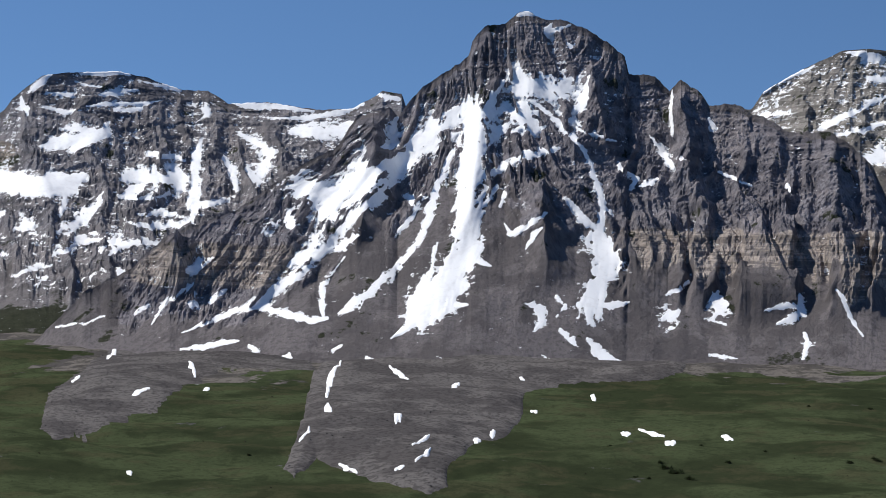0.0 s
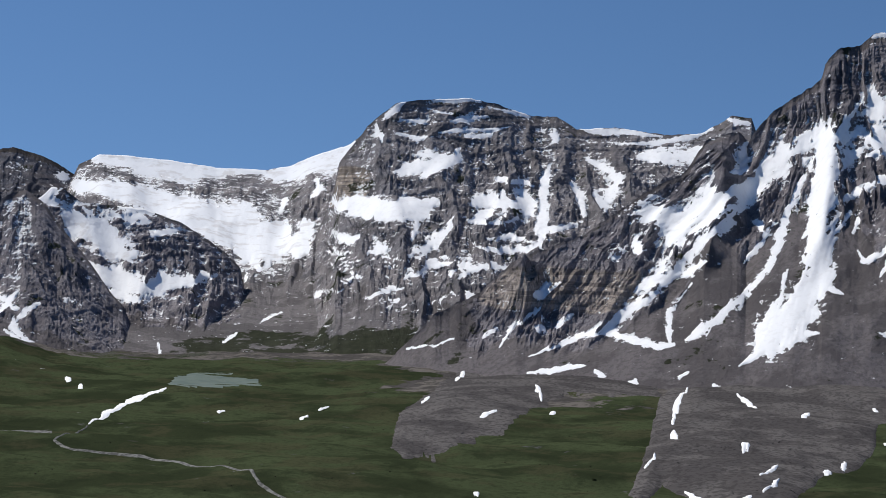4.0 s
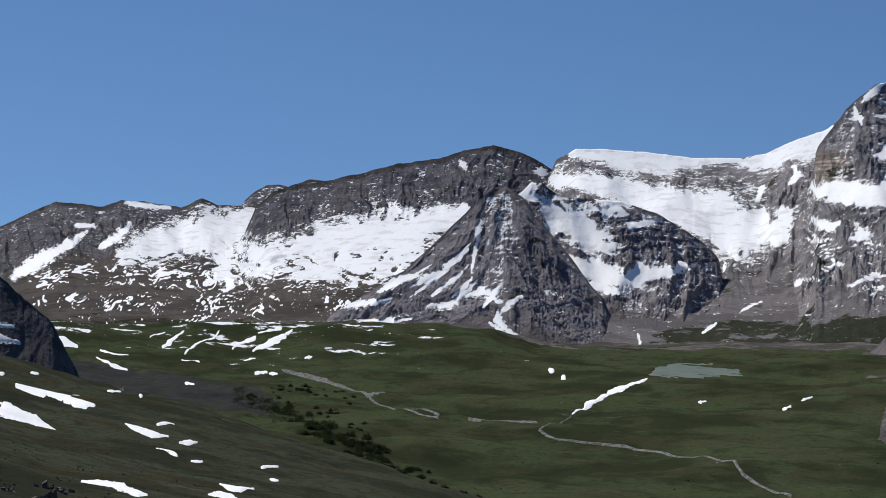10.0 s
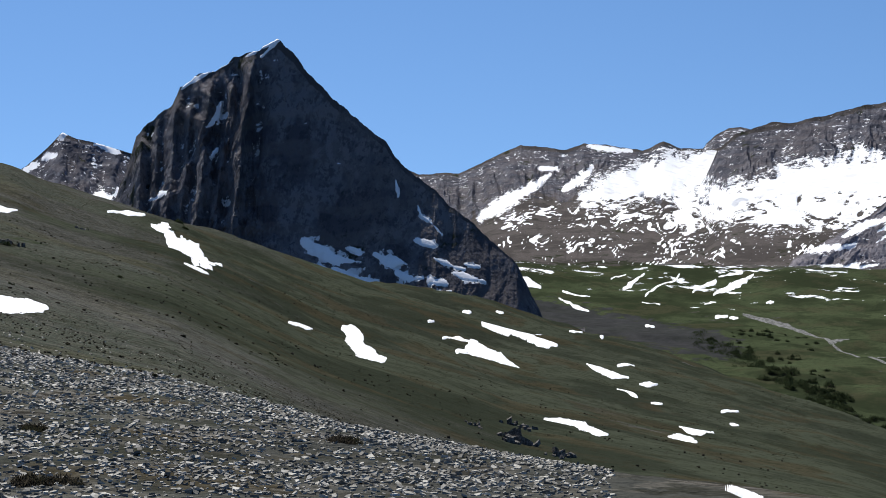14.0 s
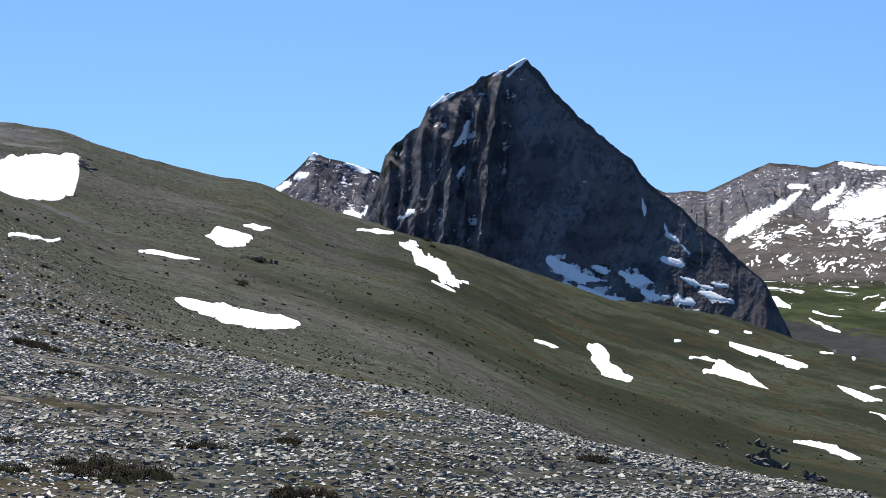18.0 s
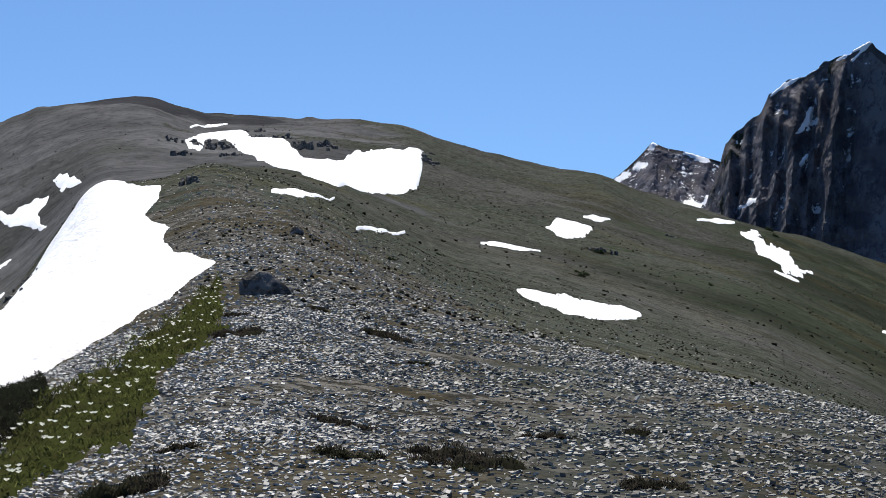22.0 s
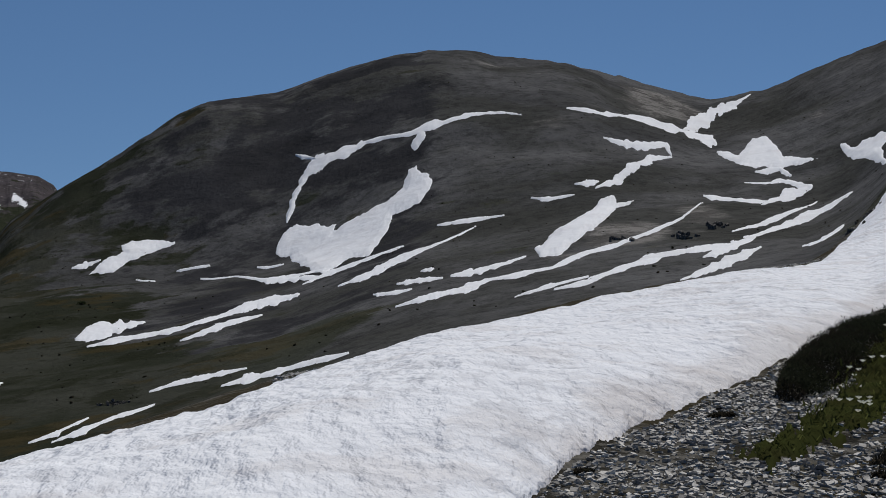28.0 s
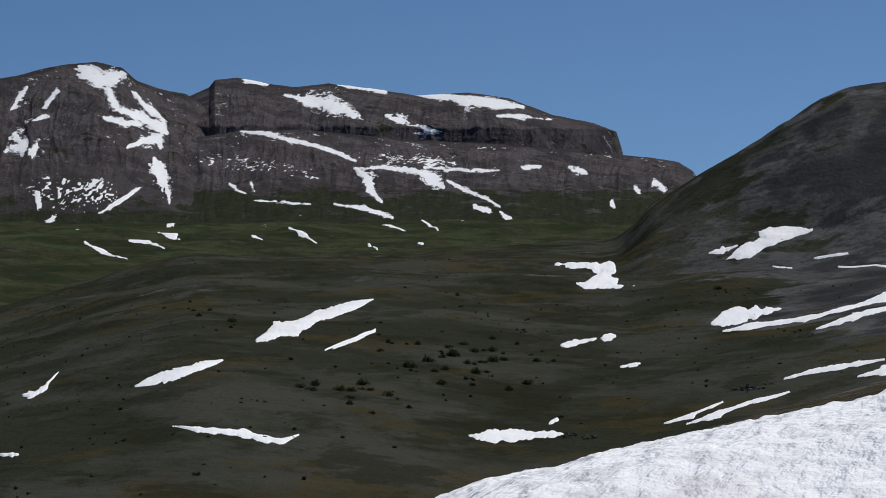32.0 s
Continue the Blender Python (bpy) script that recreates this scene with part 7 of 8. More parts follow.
snow_patch(0.45, 0.120, [(77.10, 304, 0.14), (76.47, 304, 0.29), (75.92, 307, 0.39), (75.47, 298, 0.47), (75.01, 291, 0.37), (75.64, 287, 0.82), (76.19, 281, 0.45), (76.55, 272, 0.22)], even=True)
snow_patch(0.45, 0.091, [(78.37, 290, 0.28), (77.82, 287, 0.36), (76.91, 280, 0.27), (76.18, 279, 0.18)], even=True)
snow_patch(0.45, 0.101, [(72.38, 318, 0.40), (71.99, 309, 0.98), (71.54, 286, 0.36)], even=True)
snow_patch(0.45, 0.082, [(77.44, 226, 0.11), (76.72, 236, 0.30), (75.81, 249, 0.32), (74.82, 270, 0.13)], even=True)
snow_patch(0.45, 0.070, [(77.08, 208, 0.20), (76.17, 230, 0.37), (75.09, 247, 0.39), (74.19, 254, 0.32), (73.74, 255, 0.12)], even=True)
snow_patch(0.45, 0.074, [(78.34, 184, 0.12), (77.62, 191, 0.49), (76.71, 207, 0.40)], even=True)
snow_patch(0.45, 0.080, [(79.06, 164, 0.08), (78.15, 172, 0.38), (77.25, 179, 0.45), (76.52, 188, 0.18)], even=True)
snow_patch(0.45, 0.085, [(81.98, 176, 0.11), (80.89, 183, 0.23), (79.62, 192, 0.43), (78.35, 195, 0.37), (77.26, 198, 0.25)], even=True)
snow_patch(0.45, 0.060, [(75.25, 182, 0.09), (74.71, 184, 0.23), (73.99, 193, 0.18)], even=True)
snow_patch(0.45, 0.093, [(86.41, 210, 0.33), (85.61, 209, 0.40), (84.71, 213, 0.27), (83.99, 218, 0.14)], even=True)
snow_patch(0.45, 0.093, [(88.15, 216, 0.14), (87.58, 214, 0.27), (86.68, 210, 0.17)], even=True)
snow_patch(0.45, 0.090, [(88.19, 188, 0.12), (87.04, 188, 0.48), (85.96, 189, 0.48), (85.24, 195, 0.25), (84.34, 193, 0.25), (83.08, 196, 0.31), (82.17, 208, 0.33), (81.08, 214, 0.20), (79.09, 240, 0.23), (78.37, 274, 0.13)], even=True)
snow_patch(0.45, 0.104, [(84.34, 172, 0.08), (83.43, 175, 0.22), (81.98, 178, 0.17)], even=True)
snow_patch(0.45, 0.102, [(83.07, 171, 0.11), (81.98, 173, 0.22), (80.35, 187, 0.15)], even=True)
snow_patch(0.45, 0.153, [(86.87, 285, 0.18), (85.98, 284, 0.36), (84.72, 281, 0.13)], even=True)
snow_patch(0.45, 0.097, [(90.05, 239, 0.15), (89.17, 240, 0.53), (88.11, 252, 0.64), (87.05, 259, 0.41), (85.62, 276, 0.13)], even=True)
snow_patch(0.45, 0.088, [(91.19, 260, 0.17), (90.41, 269, 0.43), (89.18, 271, 0.34), (87.94, 273, 0.13)], even=True)
snow_patch(0.45, 0.091, [(88.91, 211, 0.13), (88.46, 208, 0.20), (87.66, 205, 0.13)], even=True)
snow_patch(0.45, 0.077, [(92.66, 289, 0.28), (91.63, 280, 0.45), (90.58, 266, 0.25)], even=True)
snow_patch(0.45, 0.094, [(92.66, 245, 0.55), (91.88, 247, 0.55), (91.28, 246, 0.20)], even=True)
snow_patch(0.45, 0.096, [(87.40, 222, 0.14), (86.95, 221, 0.18)], even=True)
snow_patch(0.45, 0.156, [(92.66, 314, 0.30), (91.80, 310, 0.20)], even=True)
snow_patch(0.45, 0.102, [(98.36, 245, 0.31), (97.73, 249, 0.95), (96.65, 252, 0.56), (96.20, 253, 0.16)], even=True)
snow_patch(0.45, 0.095, [(98.00, 232, 0.18), (97.00, 234, 0.52), (95.19, 232, 0.37), (93.38, 243, 0.39), (92.11, 249, 0.55), (91.34, 246, 0.24)], even=True)
snow_patch(0.45, 0.098, [(95.09, 218, 0.14), (94.27, 222, 0.35), (93.37, 227, 0.36), (92.46, 231, 0.15)], even=True)
snow_patch(0.45, 0.127, [(96.05, 174, 0.11), (95.15, 176, 0.22), (94.06, 175, 0.28), (92.96, 174, 0.17)], even=True)
snow_patch(0.45, 0.115, [(93.77, 165, 0.10), (92.95, 166, 0.37), (91.50, 165, 0.31), (89.68, 159, 0.25)], even=True)
snow_patch(0.45, 0.130, [(99.83, 153, 0.07), (98.94, 156, 0.20), (97.95, 163, 0.10)], even=True)
snow_patch(0.45, 0.128, [(99.11, 151, 0.07), (98.21, 154, 0.24), (96.95, 161, 0.20), (95.86, 164, 0.08)], even=True)
snow_patch(0.45, 0.199, [(98.50, 340, 0.16), (98.05, 342, 0.44), (97.60, 344, 0.22)], even=True)
snow_patch(0.45, 0.181, [(95.23, 328, 0.21), (94.14, 325, 0.31)], even=True)
snow_patch(0.45, 0.141, [(96.50, 325, 0.10), (95.86, 319, 0.15)], even=True)
snow_patch(0.45, 0.112, [(103.18, 227, 0.18), (102.65, 230, 0.37), (102.03, 233, 0.19)], even=True)
snow_patch(0.45, 0.108, [(101.89, 233, 0.37), (101.41, 237, 0.38)], even=True)
snow_patch(0.45, 0.100, [(101.27, 203, 0.13), (100.59, 205, 0.23)], even=True)
snow_patch(0.45, 0.141, [(105.85, 150, 0.38), (104.80, 152, 0.48), (103.58, 153, 0.39), (103.05, 153, 0.12)], even=True)
snow_patch(0.45, 0.143, [(103.53, 159, 0.15), (103.23, 163, 0.21)], even=True)
snow_patch(0.45, 0.097, [(93.59, 308, 0.10), (92.30, 284, 0.36), (90.67, 281, 0.27)], even=True)
snow_patch(0.45, 0.122, [(94.50, 314, 0.10), (93.40, 304, 0.19)], even=True)
snow_patch(0.45, 0.107, [(120.40, 188, 0.12), (120.05, 187, 0.30), (119.70, 190, 0.24), (119.26, 203, 0.10)], even=True)
snow_patch(0.45, 0.114, [(110.81, 205, 0.10), (109.99, 216, 0.14), (109.17, 231, 0.11)], even=True)
snow_patch(0.45, 0.114, [(121.10, 143, 0.11), (120.50, 141, 0.16)], even=True)
snow_patch(0.45, 0.142, [(106.11, 150, 0.14), (105.37, 150, 0.33), (104.64, 152, 0.39)], even=True)
snow_patch(0.45, 0.145, [(115.71, 145, 0.07), (114.71, 141, 0.27), (113.44, 141, 0.36), (112.90, 139, 0.18), (112.17, 138, 0.44), (111.62, 142, 0.11)], even=True)
snow_sheet((0.203, [(92.15, 321), (91.89, 334), (91.63, 337), (90.76, 331), (90.15, 325), (90.23, 321), (89.45, 324), (88.48, 322), (88.04, 328), (87.86, 342), (87.60, 340), (87.42, 332), (87.15, 329), (87.10, 319), (87.41, 307), (88.30, 308), (88.74, 288), (89.00, 280), (89.79, 283), (90.58, 271), (91.19, 297), (91.63, 317)]))
snow_sheet((0.133, [(77.94, 354), (77.30, 345), (76.85, 367), (76.49, 366), (76.22, 354), (75.85, 335), (74.85, 320), (75.48, 320), (76.02, 320), (77.11, 325)]))
snow_sheet((0.128, [(74.13, 323), (73.68, 315), (72.97, 313), (72.61, 306), (72.64, 299), (72.96, 297), (72.77, 271), (72.55, 257), (73.13, 283), (73.95, 311)]))
snow_sheet((0.100, [(83.72, 225), (83.09, 240), (82.46, 255), (81.65, 281), (81.19, 284), (81.10, 280), (80.59, 280), (81.10, 271), (81.46, 246), (82.18, 227), (82.99, 212), (83.53, 215)]))
snow_sheet((0.245, [(97.99, 334), (97.60, 342), (96.88, 349), (96.98, 355), (96.35, 356), (95.89, 356), (95.29, 351), (95.98, 348), (96.34, 344), (96.87, 339), (97.41, 333)]))
snow_sheet((0.086, [(103.39, 358), (102.42, 366), (101.54, 360), (101.39, 345), (101.71, 339), (101.39, 329), (101.35, 313), (100.67, 305), (101.43, 305), (102.41, 305), (102.68, 317), (102.24, 325), (101.97, 345), (102.60, 353)]))
snow_patch(0.5, 0.083, [(113.00, 213, 0.14), (112.36, 225, 0.81), (111.64, 231, 0.98), (110.91, 251, 0.76), (110.18, 264, 0.72), (109.27, 276, 0.12)])
snow_patch(0.5, 0.111, [(110.54, 207, 0.07), (109.81, 217, 0.23), (109.17, 229, 0.07)])
snow_patch(0.5, 0.091, [(116.87, 176, 0.08), (116.15, 179, 0.54), (115.43, 180, 0.65), (114.71, 186, 0.35), (114.08, 192, 0.06)])
snow_patch(0.7, 0.062, [(118.45, 1989, 0.86), (118.18, 1900, 2.05), (117.66, 1801, 1.46), (117.13, 1697, 0.37)])
snow_patch(0.7, 0.056, [(117.07, 2019, 0.65), (116.47, 2006, 1.63), (115.97, 1875, 0.81)])
snow_patch(0.7, 0.054, [(116.15, 2211, 0.96), (115.70, 2130, 2.88), (115.47, 2033, 0.66)])
snow_patch(0.7, 0.033, [(115.86, 2342, 3.17), (115.65, 2410, 2.61)])
snow_patch(0.7, 0.101, [(111.98, 2253, 0.97), (111.65, 2160, 2.34), (111.10, 2070, 0.67)])
snow_patch(0.7, 0.064, [(113.19, 2105, 1.14), (112.83, 2050, 1.11)])
snow_patch(0.7, 0.070, [(109.43, 1982, 1.61), (109.14, 1818, 1.47)])
snow_patch(0.7, 0.129, [(107.83, 2576, 0.84), (107.56, 2513, 2.72), (107.19, 2335, 0.76)])
snow_patch(0.7, 0.069, [(109.65, 2589, 0.56), (108.74, 2484, 2.01), (108.23, 2355, 0.76)])
snow_patch(0.7, 0.131, [(107.82, 1973, 1.60), (107.64, 1960, 1.59)])
snow_patch(0.6, 0.104, [(3.24, 2004, 0.63), (3.47, 1773, 2.10), (3.65, 1664, 2.62), (3.72, 1476, 0.81)], 0.25)
snow_patch(0.5, 0.151, [(3.69, 1431, 2.54), (3.59, 1399, 1.93)], 0.25)
snow_patch(0.6, 0.205, [(1.69, 1783, 0.70), (1.42, 1750, 2.07), (1.10, 1698, 0.80)], 0.25)
snow_patch(0.5, 0.051, [(-0.37, 1588, 2.19), (-0.54, 1668, 1.97)], 0.25)
snow_patch(0.6, 0.144, [(4.59, 1224, 0.39), (4.32, 1249, 1.48), (4.28, 1280, 0.40)], 0.25)
snow_patch(0.6, 0.151, [(-1.60, 1282, 1.52), (-1.66, 1303, 1.28)], 0.25)
snow_patch(0.6, 0.086, [(-1.02, 1239, 0.98), (-1.24, 1243, 0.74)], 0.25)
snow_patch(0.6, 0.170, [(3.31, 1148, 0.36), (3.04, 1125, 1.11), (2.73, 1106, 0.26)], 0.25)
snow_patch(0.6, 0.220, [(1.49, 1088, 0.86), (1.22, 1091, 0.65)], 0.25)
snow_patch(0.6, 0.115, [(0.85, 1102, 0.35), (0.49, 1137, 0.90), (0.36, 1162, 0.37)], 0.25)
snow_patch(0.6, 0.069, [(1.50, 1303, 1.28), (1.32, 1307, 1.03)], 0.25)
snow_patch(0.6, 0.116, [(8.11, 1903, 0.75), (7.99, 1852, 2.56), (7.93, 1783, 0.84)], 0.25)
snow_patch(0.6, 0.085, [(11.77, 1639, 1.29), (11.56, 1699, 1.67)], 0.25)
snow_patch(0.6, 0.056, [(10.69, 1974, 1.56), (10.42, 2129, 1.68)], 0.25)
snow_patch(0.7, 0.068, [(7.66, 1616, 1.27), (7.48, 1642, 0.97)], 0.25)
snow_patch(0.7, 0.125, [(9.89, 1532, 0.91), (9.36, 1559, 0.92)], 0.25)
snow_patch(0.7, 0.097, [(0.95, 1170, 0.69), (0.40, 1228, 0.73)], 0.25)
snow_patch(0.7, 0.195, [(-2.50, 1754, 1.38), (-2.65, 1745, 1.38)], 0.25)

# the cornice snow below the broken summit rocks
SUMMIT_SNOW = (0.045, [(68.25, 353), (67.88, 366), (67.5, 391), (66.87, 401), (66.47, 406), (66.14, 354), (65.51, 370), (64.96, 339), (64.51, 301), (63.51, 308), (62.87, 329), (61.97, 345), (61.15, 349), (60.64, 379), (60.73, 317), (60.96, 259), (61.68, 238), (62.41, 214), (63.41, 174), (64.5, 178), (65.5, 259), (66.14, 309), (66.51, 339), (66.96, 356), (67.59, 356), (67.86, 332), (68.14, 333)])
tagged(new("snow_field", outline_sheet("snow_field", SNOW, 0.35, SUMMIT_SNOW, 0.4, 0.02, 0.0, 0.0025)), "snow field with ragged edges below dark summit rocks", "snow field")

# ---- lake, stream, rock glaciers ----
tagged(new("lake", outline_sheet("lake", WATER, 0.1, LAKE, 0.5, soft=0.002)), "small milky grey-green lake in the valley", "lake", kind="structure")
stream(.5, 0.114, [(31.67, 1894, 1.20), (30.95, 1845, 1.76), (30.23, 1799, 2.29), (29.50, 1712, 2.72), (28.96, 1560, 2.48), (28.41, 1582, 1.51)])
stream(.3, 0.144, [(28.87, 1542, 0.98), (28.06, 1478, 1.41), (27.33, 1427, 0.91), (26.69, 1392, 0.89)])
stream(.3, 0.039, [(25.69, 1388, 0.66), (24.42, 1415, 0.68), (23.51, 1421, 0.90)])
stream(.4, 0.248, [(22.41, 1482, 0.94), (23.05, 1372, 0.87), (23.42, 1324, 1.26), (22.88, 1293, 1.23), (21.70, 1275, 0.81), (20.62, 1261, 1.20)])
stream(.4, 0.200, [(20.62, 1261, 0.80), (19.36, 1223, 1.17), (18.11, 1167, 0.74), (17.22, 1124, 1.43), (16.96, 1083, 1.38), (16.34, 1053, 1.01), (15.46, 1015, 0.97)])
stream(.4, 0.072, [(27.52, 1474, 0.94), (26.66, 1417, 0.90)])
LOBES = []
for shape in ROCK_GLACIERS:
    lobe = tagged(new("rock_glacier", None), "grey lobe of bare rubble spilling over green meadow", "rock glacier")
    part("rubble_sheet", outline_sheet("rubble_sheet", TALUS, 0.035, shape, RUBBLE_DEEP, 0.04, 0.0, RUBBLE_SOFT), lobe)
    LOBES.append((lobe, shape))

# ---- loose stones, plants and boulders ----
def plan_points(count, b_range, r_range, seed, outline=None, g=0.1):
    """Random places (bearing, range), even over the ground."""
    rng = np.random.default_rng(seed)
    b = rng.uniform(*b_range, count)
    r = np.sqrt(rng.uniform(r_range[0] ** 2, r_range[1] ** 2, count))
    if outline:
        keep = inside(np.radians(b), g * np.log(r), [(radians(p), g * math.log(q)) for p, q in outline]) > 0
        b, r = b[keep], r[keep]
    return b, r, rng


def heights(b, r):
    fine = BEARINGS[:FINE]
    j = np.clip(np.searchsorted(fine, b), 1, FINE - 1)
    z = np.empty(len(b))
    for col in np.unique(j):
        m = j == col
        u = (b[m] - fine[col - 1]) / (fine[col] - fine[col - 1])
        z[m] = (1 - u) * np.interp(r[m], GR[:, col - 1], GZ[:, col - 1]) + u * np.interp(r[m], GR[:, col], GZ[:, col])
    return z


def stones(b, r, size, rng, flat=0.16, tilt=0.2):
    """Angular chips: five-sided slabs, uneven, lying on the ground. Returns points and triangles."""
    n, k = len(b), 4
    z = heights(b, r)
    ang = np.sort(rng.uniform(0, 2 * np.pi, (n, k)), 1) * 0.35 + (np.arange(k) * 2 * np.pi / k + rng.uniform(0, 6.28, (n, 1))) * 0.65
    rad = size[:, None] * rng.uniform(0.55, 1.0, (n, k)) * 0.5
    stretch = rng.uniform(0.55, 1.0, (n, 1))
    x, y = np.cos(ang) * rad, np.sin(ang) * rad * stretch
    spin = rng.uniform(0, 6.28, (n, 1))
    x, y = x * np.cos(spin) - y * np.sin(spin), x * np.sin(spin) + y * np.cos(spin)
    h = size[:, None] * flat * rng.uniform(0.5, 1.2, (n, 1))
    tx, ty = rng.normal(0, tilt, (n, 1)), rng.normal(0, tilt, (n, 1))
    top = np.stack([x * 0.86, y * 0.86, h * rng.uniform(0.8, 1.15, (n, k)) + x * tx + y * ty], -1)
    low = np.stack([x, y, -0.35 * h + x * tx + y * ty], -1)
    pts = np.concatenate([top, low], 1)
    a = np.radians(b)
    pts = pts + np.stack([-np.sin(a) * r, np.cos(a) * r, z], -1)[:, None]
    tri = [(0, 1, 2), (0, 2, 3)]
    for i in range(k):
        j = (i + 1) % k
        tri += [(i, k + i, k + j), (i, k + j, j)]
    faces = (np.array(tri)[None] + (np.arange(n) * 2 * k)[:, None, None]).reshape(-1, 3)
    return pts.reshape(-1, 3), faces


def blades(centre, size, rng, lean=0.6):
    """One slim leaf for each centre point, pointing up and out. Returns points and quads."""
    n = len(centre)
    a = rng.uniform(0, 6.28, n)
    out = np.stack([np.cos(a) * lean, np.sin(a) * lean, rng.uniform(0.35, 1.0, n)], -1)
    out /= np.linalg.norm(out, axis=1)[:, None]
    side = np.stack([-np.sin(a), np.cos(a), np.zeros(n)], -1)
    s = (size * rng.uniform(0.6, 1.2, n))[:, None]
    pts = np.stack([centre - side * s * 0.13, centre + side * s * 0.13, centre + out * s + side * s * 0.07, centre + out * s - side * s * 0.07], 1)
    return pts.reshape(-1, 3), np.arange(n * 4).reshape(n, 4)


def joined(parts):
    pts, faces, base = [], [], 0
    for p, f in parts:
        pts.append(p)
        faces.append(f + base)
        base += len(p)
    return np.vstack(pts), np.vstack(faces)


def ground_xyz(b, r, z):
    a = np.radians(b)
    return np.stack([-np.sin(a) * r, np.cos(a) * r, z], -1)


def off_snow(b, r):
    g, outline = DRIFT
    return inside(np.radians(b), g * np.log(r), [(radians(p), g * math.log(q)) for p, q in outline]) < -0.001


def off_mat(b, r):
    g, outline = MAT
    return inside(np.radians(b), g * np.log(r), [(radians(p), g * math.log(q)) for p, q in outline]) < 0.0


groups, dull = [], []
for count, b_range, r_range, low, high, seed in ((60000, (38, 96), (7.5, 13), 0.02, 0.085, 1), (52000, (36, 92), (13, 25), 0.028, 0.105, 2), (28000, (40, 78), (25, 46), 0.045, 0.13, 3), (5000, (52, 70), (46, 90), 0.08, 0.2, 4), (40000, (61, 84), (8, 24), 0.025, 0.08, 5), (60000, (36, 66), (9, 30), 0.034, 0.105, 6), (22000, (38, 68), (28, 95), 0.06, 0.17, 7)):
    b, r, rng = plan_points(count, b_range, r_range, seed)
    dense = fbm(np.radians(b) * r / 2.4, r / 2.4, 55, 3) + rng.uniform(-0.4, 0.9, len(b))
    keep = off_snow(b, r) & (dense > (-0.4 if seed < 6 else 0.02)) & (off_mat(b, r) | (rng.uniform(0, 1, len(b)) < 0.15)) & (rng.uniform(0, 1, len(b)) < (0.03 if seed < 6 else 0.85) + 0.86 * smooth(b, 57, 69))
    b, r = b[keep], r[keep]
    rim = 15 + 30 * smooth(b, 46, 64)
    stay = rng.uniform(0, 1, len(b)) > 0.9 * smooth(r, rim, rim * 2.2)
    b, r = b[stay], r[stay]
    (groups if seed < 6 else dull).append(stones(b, r, low + (high - low) * rng.uniform(0, 1, len(b)) ** (2.0 if seed < 6 else 1.5), rng))
gravel = new("gravel", mesh_from("gravel", *joined(groups), STONE, False))
frost_chips = new("stone_chips", mesh_from("stone_chips", *joined(dull), LICHEN_STONE, False))
tagged(frost_chips, "small dull lichen-grey stone chips over the slope", "stone chips", kind="stuff")
for lobe, (g, outline) in LOBES:
    b, r, rng = plan_points(9000, (min(p[0] for p in outline), max(p[0] for p in outline)), (min(p[1] for p in outline), max(p[1] for p in outline)), 17, outline, g)
    keep = fbm(np.radians(b) * r / 40, r / 40, 57, 3) + rng.uniform(-0.6, 0.6, len(b)) > 0
    b, r = b[keep][:2600], r[keep][:2600]
    pts, faces = stones(b, r, rng.uniform(0.6, 1.9, len(b)), rng, 0.25, 0.2)
    lift = np.repeat(rubble_lift(b[:, None], r[:, None])[:, 0], 8)
    pts[:, 2] += lift
    tagged(part("scattered_rubble", mesh_from("scattered_rubble", pts, faces, TALUS, False), lobe, "scattered grey boulders on the rubble"), kind="stuff")
tagged(gravel, "loose flat chips of grey shale on the ridge", "gravel", kind="stuff")


def clump(b, r, wide, high, count, leaf, seed, deep=0.55):
    """Leaves over a low uneven mound."""
    rng = np.random.default_rng(seed)
    u, v = rng.uniform(0, 6.28, count), np.sqrt(rng.uniform(0, 1, count))
    lobes = 1 + 0.25 * np.sin(u * 3 + seed) + 0.15 * np.sin(u * 5 + seed * 2)
    x, y = np.cos(u) * v * wide * lobes, np.sin(u) * v * wide * lobes * deep
    bb, rr = b + np.degrees(x / r), np.maximum(r + y, 1.0)
    z = heights(bb, rr) + high * (1 - v ** 2) * rng.uniform(0.2, 1.0, count)
    return blades(ground_xyz(bb, rr, z), np.full(count, leaf), rng)


def mound(b, r, wide, high, deep=0.55, seed=0):
    """A low solid mound under a plant."""
    n, m = 7, 16
    v, u = np.linspace(0.02, 1, n)[:, None], np.linspace(0, 2 * np.pi, m, endpoint=False)[None]
    lobes = 1 + 0.25 * np.sin(u * 3 + seed) + 0.15 * np.sin(u * 5 + seed * 2)
    x, y = np.cos(u) * v * wide * lobes, np.sin(u) * v * wide * lobes * deep
    bb, rr = b + np.degrees(x / r), np.maximum(r + y, 1.0)
    z = heights(bb.ravel(), rr.ravel()).reshape(bb.shape) + high * 0.8 * (1 - v ** 2) - 0.02 * high
    return flat_grid(bb, rr, z).reshape(-1, 3), quads(n, m, True)


